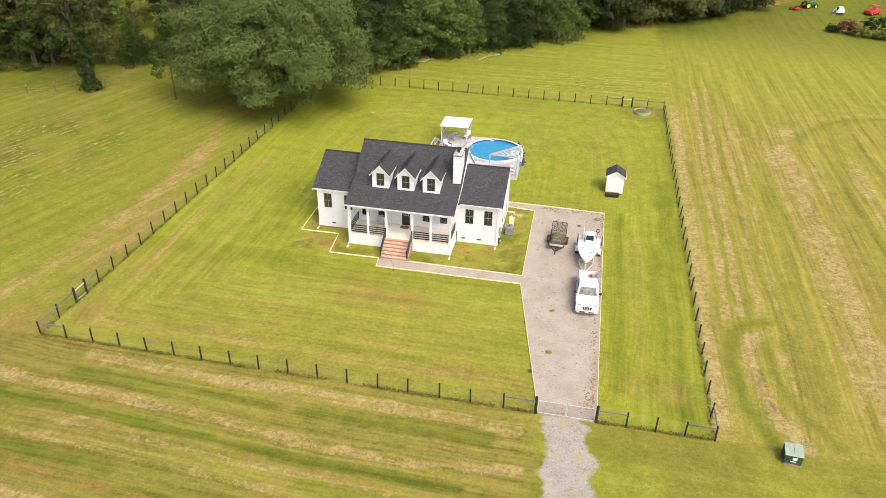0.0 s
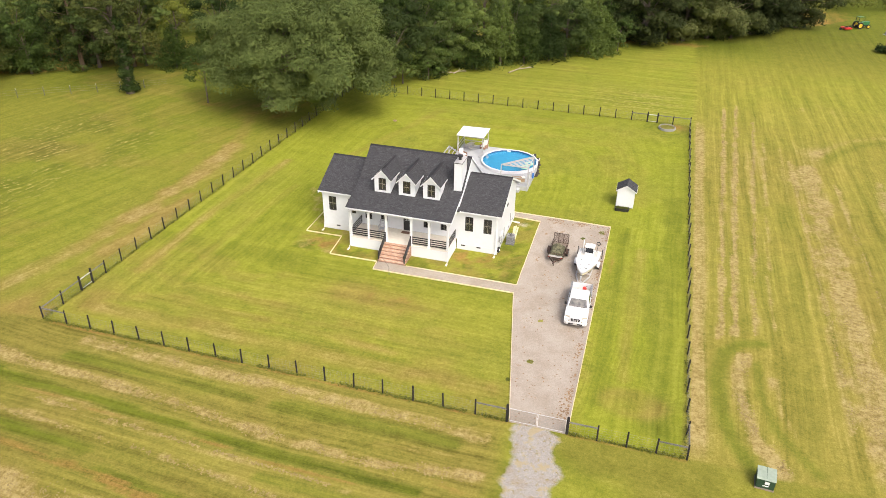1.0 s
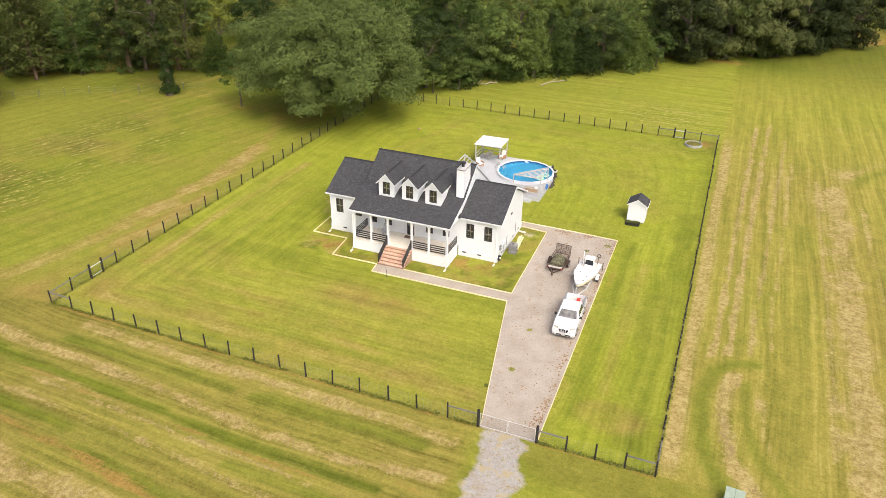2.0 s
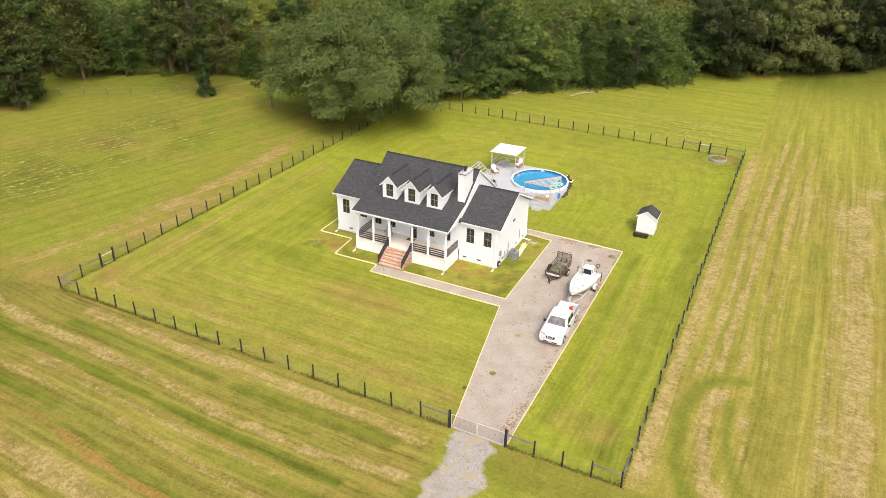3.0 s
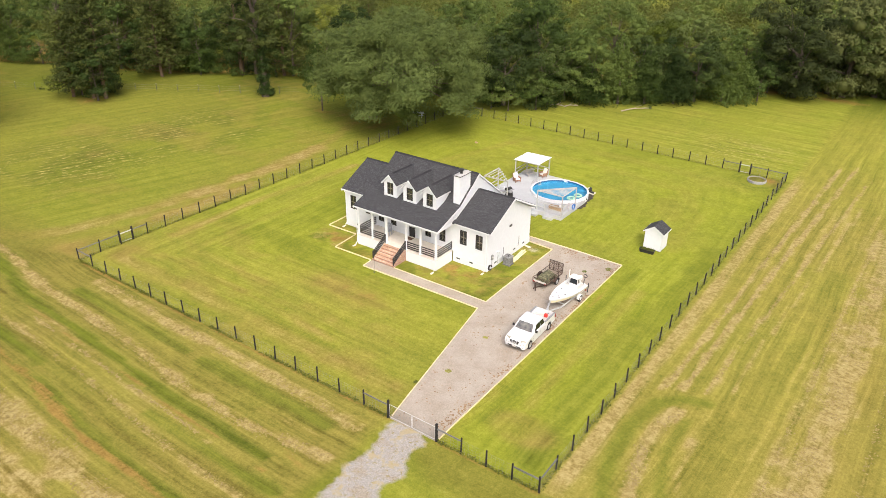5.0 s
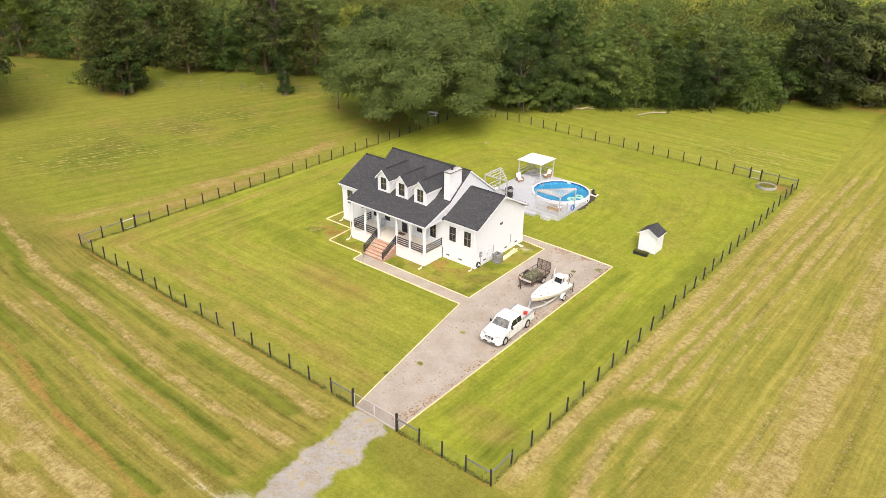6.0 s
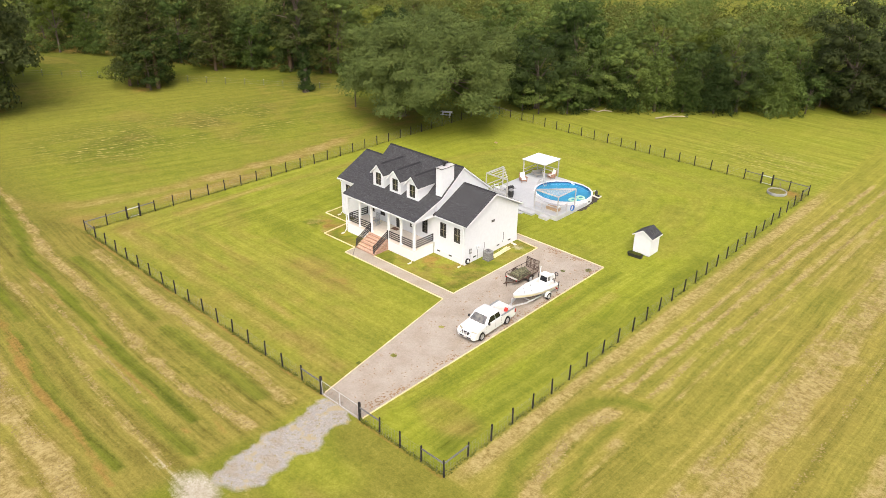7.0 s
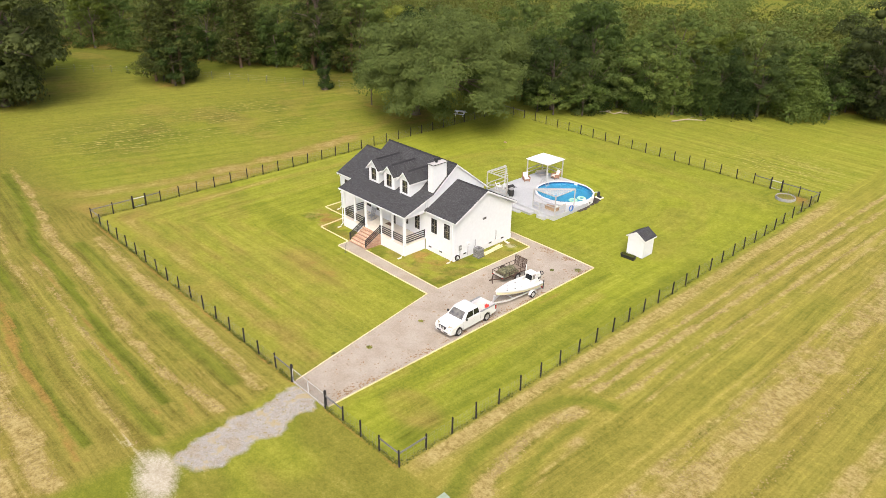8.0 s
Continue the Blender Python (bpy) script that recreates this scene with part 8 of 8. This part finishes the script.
at_pose(mat_ob, pose(-15.1, 21.6, FLOOR + 0.001))

# low black iron arm beside the walk
fs_ = thing("iron_handrail", "thin black iron handrail arm beside the front walk", "handrail")
part("post", Shape().rod((-14.6, 15.5, -0.1), (-14.6, 15.5, 0.72), 0.018, seg=6), BLACK, fs_)
part("arm", Shape().tube([(-14.6, 15.5, 0.71), (-15.4, 16.45, 0.80), (-16.3, 17.36, 0.86)], 0.015, 6), BLACK, fs_)
part("foot", Shape().box(-14.68, -14.52, 15.44, 15.56, 0.0, 0.02), BLACK, fs_)

# weeds in the gravel
for k, (x, y, r_) in enumerate(((0.3, 6.8, 0.26), (0.1, 12.4, 0.2), (3.3, 29.6, 0.35), (1.6, 27.8, 0.22), (-0.9, 4.2, 0.16))):
    gen = np.random.RandomState(400 + k)
    th, rr = gen.uniform(0, 6.28, 90), r_ * np.sqrt(gen.rand(90))
    pts = np.stack([rr * np.cos(th), rr * np.sin(th), gen.uniform(0.01, 0.09, 90)], 1)
    wd = new("weed", leaf_mesh("weed", pts, np.tile(np.array([[0, 0, 1.0]]), (90, 1)), 0.12, LEAF_YELLOW, gen))
    tagged(wd, "small clump of weeds growing through the gravel", "weed", group="weeds in the drive")
    wd.location = (x, y, 0.012)

# ---- at the wood's edge ----
dead = surface("bleached_wood", (0.24, 0.20, 0.15), (0.42, 0.36, 0.28), 0.9, scale=6)
for i, (x, y, L, turn) in enumerate(((-27.5, 77.4, 2.6, 20), (-25.6, 78.6, 2.4, 50), (-16.2, 83.4, 5.6, 55))):
    b = thing("fallen_branch", "bleached fallen branch lying at the wood's edge", "branch", group="fallen branches")
    part("stem", Shape().tube([(-L / 2, 0, 0.1), (-L * 0.1, 0.15, 0.28), (L / 2, -0.1, 0.12)], 0.11, 7, 0.05), dead, b, smooth=True)
    part("twig", Shape().tube([(-L * 0.1, 0.12, 0.26), (L * 0.15, 0.6, 0.5), (L * 0.3, 1.0, 0.35)], 0.05, 5, 0.02), dead, b)
    part("twig", Shape().tube([(L * 0.1, 0, 0.22), (L * 0.3, -0.5, 0.5)], 0.04, 5, 0.02), dead, b)
    at_pose(b, pose(x, y, 0, 0, 0, turn))

# old wire fence across the left field
old = thing("wire_fence", "old wire fence of thin metal posts with pale tops", "fence", kind="structure")
LINE = [(-118, 19), (-107, 28.6), (-96, 36.5), (-81, 46.8), (-74.7, 50.6), (-66.6, 56.6)]
tp = Shape().box(-0.03, 0.03, -0.03, 0.03, -0.2, 1.25).mesh("post")
tp.materials.append(GREYRAIL)
tipm = Shape().box(-0.03, 0.03, -0.03, 0.03, 1.251, 1.32).mesh("post_tip")
tipm.materials.append(WHITE)
for a, b in zip(LINE, LINE[1:]):
    k = round(math.dist(a, b) / 3.4)
    for i in range(k):
        x, y = a[0] + (b[0] - a[0]) * i / k, a[1] + (b[1] - a[1]) * i / k
        po = part("post", tp, GREYRAIL, old)
        po.location = (x, y, 0)
        part("post_tip", tipm, WHITE, po)
    w = Shape()
    for z in (0.4, 0.75, 1.1):
        w.bar((*a, z), (*b, z), 0.012, 0.012)
    part("wire", w, WIRE, old)

# ---- machines at the far end of the field ----
GREENPAINT = surface("tractor_green", (0.012, 0.10, 0.022), (0.03, 0.17, 0.04), 0.35, scale=4)
YELLOW = surface("yellow_paint", (0.55, 0.38, 0.02), (0.70, 0.52, 0.05), 0.4, scale=4)
REDPAINT = surface("red_paint", (0.42, 0.02, 0.015), (0.56, 0.05, 0.03), 0.4, scale=4)
tr = thing("tractor", "green farm tractor with yellow wheel centres", "tractor")
part("bonnet", Shape().loft([rounded(0.32, -1.6, 0.2, 0.7, 0.1), rounded(0.32, -1.6, 0.2, 1.3, 0.1), rounded(0.26, -1.5, 0.15, 1.4, 0.1)]), GREENPAINT, tr, smooth=True)
part("chassis", Shape().box(-0.25, 0.25, -1.5, 1.3, 0.45, 0.7), PLASTIC, tr)
part("seat", Shape().box(-0.25, 0.25, 0.5, 0.95, 1.0, 1.12).box(-0.25, 0.25, 0.9, 1.0, 1.1, 1.5), PLASTIC, tr, bevel=0.03)
part("roll_bar", Shape().tube([(-0.5, 1.15, 0.8), (-0.5, 1.15, 2.3), (0.5, 1.15, 2.3), (0.5, 1.15, 0.8)], 0.05, 6), PLASTIC, tr)
part("canopy", Shape().box(-0.6, 0.6, 0.0, 1.3, 2.32, 2.38), GREENPAINT, tr, bevel=0.02)
part("exhaust", Shape().rod((0.2, -0.6, 1.4), (0.2, -0.6, 2.0), 0.04, seg=8), PLASTIC, tr)
for s in (-1, 1):
    part("mudguard", Shape().box(s * 0.72 - 0.18, s * 0.72 + 0.18, 0.3, 1.3, 1.28, 1.34), GREENPAINT, tr)
    wheel(tr, s * 0.75, 0.8, 0.68, 0.4, s, YELLOW)
    wheel(tr, s * 0.65, -1.2, 0.42, 0.26, s, YELLOW)
at_pose(tr, pose(45.0, 137.2, 0, 0, 0, 115))
mw = thing("rotary_mower", "red rotary mower implement behind the tractor", "mower")
part("mower_deck", Shape().box(-0.9, 0.9, -0.8, 0.8, 0.25, 0.5), REDPAINT, mw, bevel=0.05)
part("hitch_frame", Shape().bar((-0.4, -0.8, 0.5), (0, -1.6, 0.9), 0.08, 0.08).bar((0.4, -0.8, 0.5), (0, -1.6, 0.9), 0.08, 0.08).bar((0, 0.8, 0.5), (0, -1.4, 1.0), 0.06, 0.06), PLASTIC, mw)
part("gearbox", Shape().box(-0.2, 0.2, -0.2, 0.2, 0.5, 0.75), PLASTIC, mw, bevel=0.03)
part("tail_wheel", Shape().lathe([(0.0, -0.08), (0.25, -0.08), (0.25, 0.08), (0.0, 0.08)], (0, 1.3, 0.25), 14, "x"), TYRE, mw)
part("tail_arm", Shape().bar((0, 0.8, 0.4), (0, 1.3, 0.5), 0.08, 0.08), REDPAINT, mw)
at_pose(mw, pose(41.8, 134.6, 0, 0, 0, 115))
ld = thing("skid_loader", "white compact loader parked on the grass", "loader")
part("cab", Shape().loft([rounded(0.55, -0.7, 0.7, 0.5, 0.1), rounded(0.55, -0.7, 0.7, 1.2, 0.1), rounded(0.5, -0.4, 0.65, 2.0, 0.1)]), CARWHITE, ld, smooth=True)
part("cab_opening", Shape().loft([[(-0.4, -0.72, 1.2), (0.4, -0.72, 1.2), (0.38, -0.45, 1.9), (-0.38, -0.45, 1.9)], [(-0.4, -0.6, 1.2), (0.4, -0.6, 1.2), (0.38, -0.35, 1.9), (-0.38, -0.35, 1.9)]]), PLASTIC, ld)
for s in (-1, 1):
    part("lift_arm", Shape().tube([(s * 0.7, 1.0, 1.5), (s * 0.7, -0.6, 1.35), (s * 0.7, -1.3, 0.5)], 0.09, 6), CARWHITE, ld)
    part("track", Shape().prism([(-0.8, 0.0), (0.8, 0.0), (1.0, 0.3), (0.7, 0.55), (-0.7, 0.55), (-1.0, 0.3)], "x", s * 0.75 - 0.17, s * 0.75 + 0.17), TYRE, ld)
part("bucket", Shape().prism([(-1.3, 0.08), (-1.9, 0.05), (-1.9, 0.09), (-1.35, 0.12), (-1.3, 0.6), (-1.25, 0.6)], "x", -0.85, 0.85), GREYMETAL, ld)
part("engine_cover", Shape().box(-0.55, 0.55, 0.71, 1.25, 0.5, 1.3), CARWHITE, ld, bevel=0.05)
at_pose(ld, pose(50.0, 132.8, 0, 0, 0, -70) @ Matrix.Diagonal((0.8, 0.8, 0.8, 1)))
rv = thing("red_vehicle", "red farm utility vehicle behind the bushes", "vehicle")
part("body", Shape().loft([rounded(0.8, -1.8, 1.8, 0.4, 0.15), rounded(0.8, -1.8, 1.8, 1.0, 0.15), rounded(0.72, -1.7, 1.75, 1.1, 0.15)]), REDPAINT, rv, smooth=True)
part("canopy", Shape().loft([rounded(0.75, -0.6, 0.9, 1.85, 0.15), rounded(0.7, -0.55, 0.85, 1.95, 0.15)]), REDPAINT, rv, smooth=True)
for s in (-1, 1):
    for y in (-0.55, 0.85):
        part("pillar", Shape().bar((s * 0.7, y, 1.0), (s * 0.68, y, 1.87), 0.05, 0.05), PLASTIC, rv)
    part("headlight", Shape().lathe([(0.0, -0.03), (0.12, -0.02), (0.13, 0.04)], (s * 0.5, -1.8, 0.85), 12, "y"), LAMP, rv)
    for y in (-1.2, 1.2):
        wheel(rv, s * 0.8, y, 0.36, 0.24, s)
at_pose(rv, pose(57.0, 134.5, 0, 0, 0, -50))

# bush island in the field
REDLEAF = leaf_material("red_leaf", (0.07, 0.028, 0.018), (0.15, 0.065, 0.045), (0.26, 0.13, 0.08))
for k, (x, y, R, H, mm_, lab) in enumerate(((45.2, 117.2, 1.3, 1.2, LEAF_BROAD, "low green bush at the end of the island bed"), (47.6, 116.0, 1.9, 2.5, REDLEAF, "reddish brown bush in the island bed"), (49.8, 114.6, 1.9, 1.8, LEAF_YELLOW, "yellow-green flowering bush in the island bed"),
                                            (52.5, 116.5, 2.4, 3.5, LEAF_CEDAR, "dark green bush in the island bed"), (53.0, 113.4, 1.7, 1.4, LEAF_YELLOW, "low yellowish bush in the island bed"), (56.5, 116.0, 2.6, 2.6, LEAF_BROAD, "green bush in the island bed"))):
    gen = np.random.RandomState(300 + k)
    bush = thing("bush", lab, "bush", at=(x, y, 0), group="bushes of the island bed")
    lobes = round_lobes(R, 0.0, H, 12, gen, 0.42, 0.6)
    part("stems", trunk_shape(H, 0.05, lobes, gen, 0.1, 6), BARK, bush)
    pts, d = lobes_to_leaves(lobes, 900, gen, 0.45)
    part("foliage", leaf_mesh("foliage", pts, d, 0.30, mm_, gen, 0.0, lobes, 1), mm_, bush)
st = part("stone", Shape().loft([[(0.28 * k * math.cos(a) * (1 + 0.15 * math.sin(3 * a)), 0.2 * k * math.sin(a), z) for a in [i * math.pi / 5 for i in range(10)]] for z, k in ((0, 0.9), (0.08, 1.0), (0.16, 0.7), (0.2, 0.3))]), TANBOX, smooth=True)
tagged(st, "brownish loose stone lying in the grass", "stone")
at_pose(st, pose(-27.9, 53.5, 0.0))


# uncut grass left standing under the garden fence
def fence_grass():
    gen = np.random.RandomState(21)
    runs = [((-39.35, -0.05), (0.0, -0.15), 1500), ((4.3, -0.15), (12.1, -0.1), 260), ((-39.35, 0), (-39.0, 65.2), 1700), ((12.1, 0), (11.45, 64.8), 1000), ((-39.0, 65.2), (11.45, 64.75), 800)]
    pts = []
    for a, b, n in runs:
        u = gen.rand(n, 1)
        p = np.array([a]) * (1 - u) + np.array([b]) * u + gen.normal(0, 0.09, (n, 2))
        keep = fbm(p[:, 0] * 0.8, p[:, 1] * 0.8, 63) > 0.36
        z = gen.uniform(0.02, 0.20, n)
        pts.append(np.column_stack([p, z])[keep])
    pts = np.concatenate(pts)
    up = np.tile(np.array([[0.0, 0.0, 0.6]]), (len(pts), 1))
    ob = new("fence_grass", leaf_mesh("fence_grass", pts, up, 0.19, LEAF_GRASS, gen, -1.5))
    tagged(ob, "uncut darker grass standing along the foot of the fence", "grass", kind="stuff")


fence_grass()


# loose hay left lying along the cut rows
def hay_tufts():
    gen = np.random.RandomState(33)
    rows = [([(-34, -1.2), (-22, -1.7), (-10, -1.9), (-1, -2.3)], 0.5, 1100), ([(-60, -1.9), (-46, -3.4), (-36, -4.9), (-26, -5.3), (-15, -6.4), (-8, -6.7), (-0.5, -5.7)], 0.40, 2200),
            ([(-36, -9.6), (-22, -10.2), (-11, -11.2), (-1, -11.4)], 0.25, 700), ([(-33, -8.0), (-20, -8.7), (-8, -9.2)], 0.14, 800), ([(-40, -13.6), (-26, -15.4), (-16, -15.9), (-1, -17.0)], 0.9, 1800),
            ([(18.3, 0.6), (16.7, 3.6), (15.85, 7.0), (15.75, 10.2), (16.25, 12.9)], 0.42, 800), ([(14.6, 15), (15.4, 45), (16.2, 72)], 0.18, 1300), ([(15.7, 16), (16.8, 46), (17.9, 74)], 0.2, 1200),
            ([(17.3, 16), (18.8, 44), (20.0, 70)], 0.16, 900), ([(25.2, 2), (25.3, 50)], 1.0, 1800), ([(23.3, 6), (23.6, 52)], 0.25, 600), ([(28.5, 3), (28.0, 46)], 0.3, 700)]
    pts = []
    for line, w, n in rows:
        legs = [math.dist(a, b) for a, b in zip(line, line[1:])]
        k = gen.choice(len(legs), n, p=np.array(legs) / sum(legs))
        u = gen.rand(n, 1)
        ends = np.array(line)
        p = ends[k] * (1 - u) + ends[k + 1] * u + gen.normal(0, w * 0.6, (n, 2))
        keep = fbm(p[:, 0] * 0.7, p[:, 1] * 0.7, 65) > 0.44
        pts.append(np.column_stack([p, gen.uniform(0.0, 0.05, n)])[keep])
    pts = np.concatenate(pts)
    up = np.tile(np.array([[0.0, 0.0, 1.0]]), (len(pts), 1))
    ob = new("hay_tufts", leaf_mesh("hay_tufts", pts, up, 0.17, HAY, gen))
    tagged(ob, "loose straw-coloured hay lying in rows on the cut field", "hay", kind="stuff")


hay_tufts()

# low trees that clothe the foot of the wood behind the fence corner
for x, y, scale in ((-32.6, 70.0, 0.78), (-29.4, 73.4, 0.85), (-35.6, 69.6, 0.62)):
    plant("broad_c", x, y, scale)
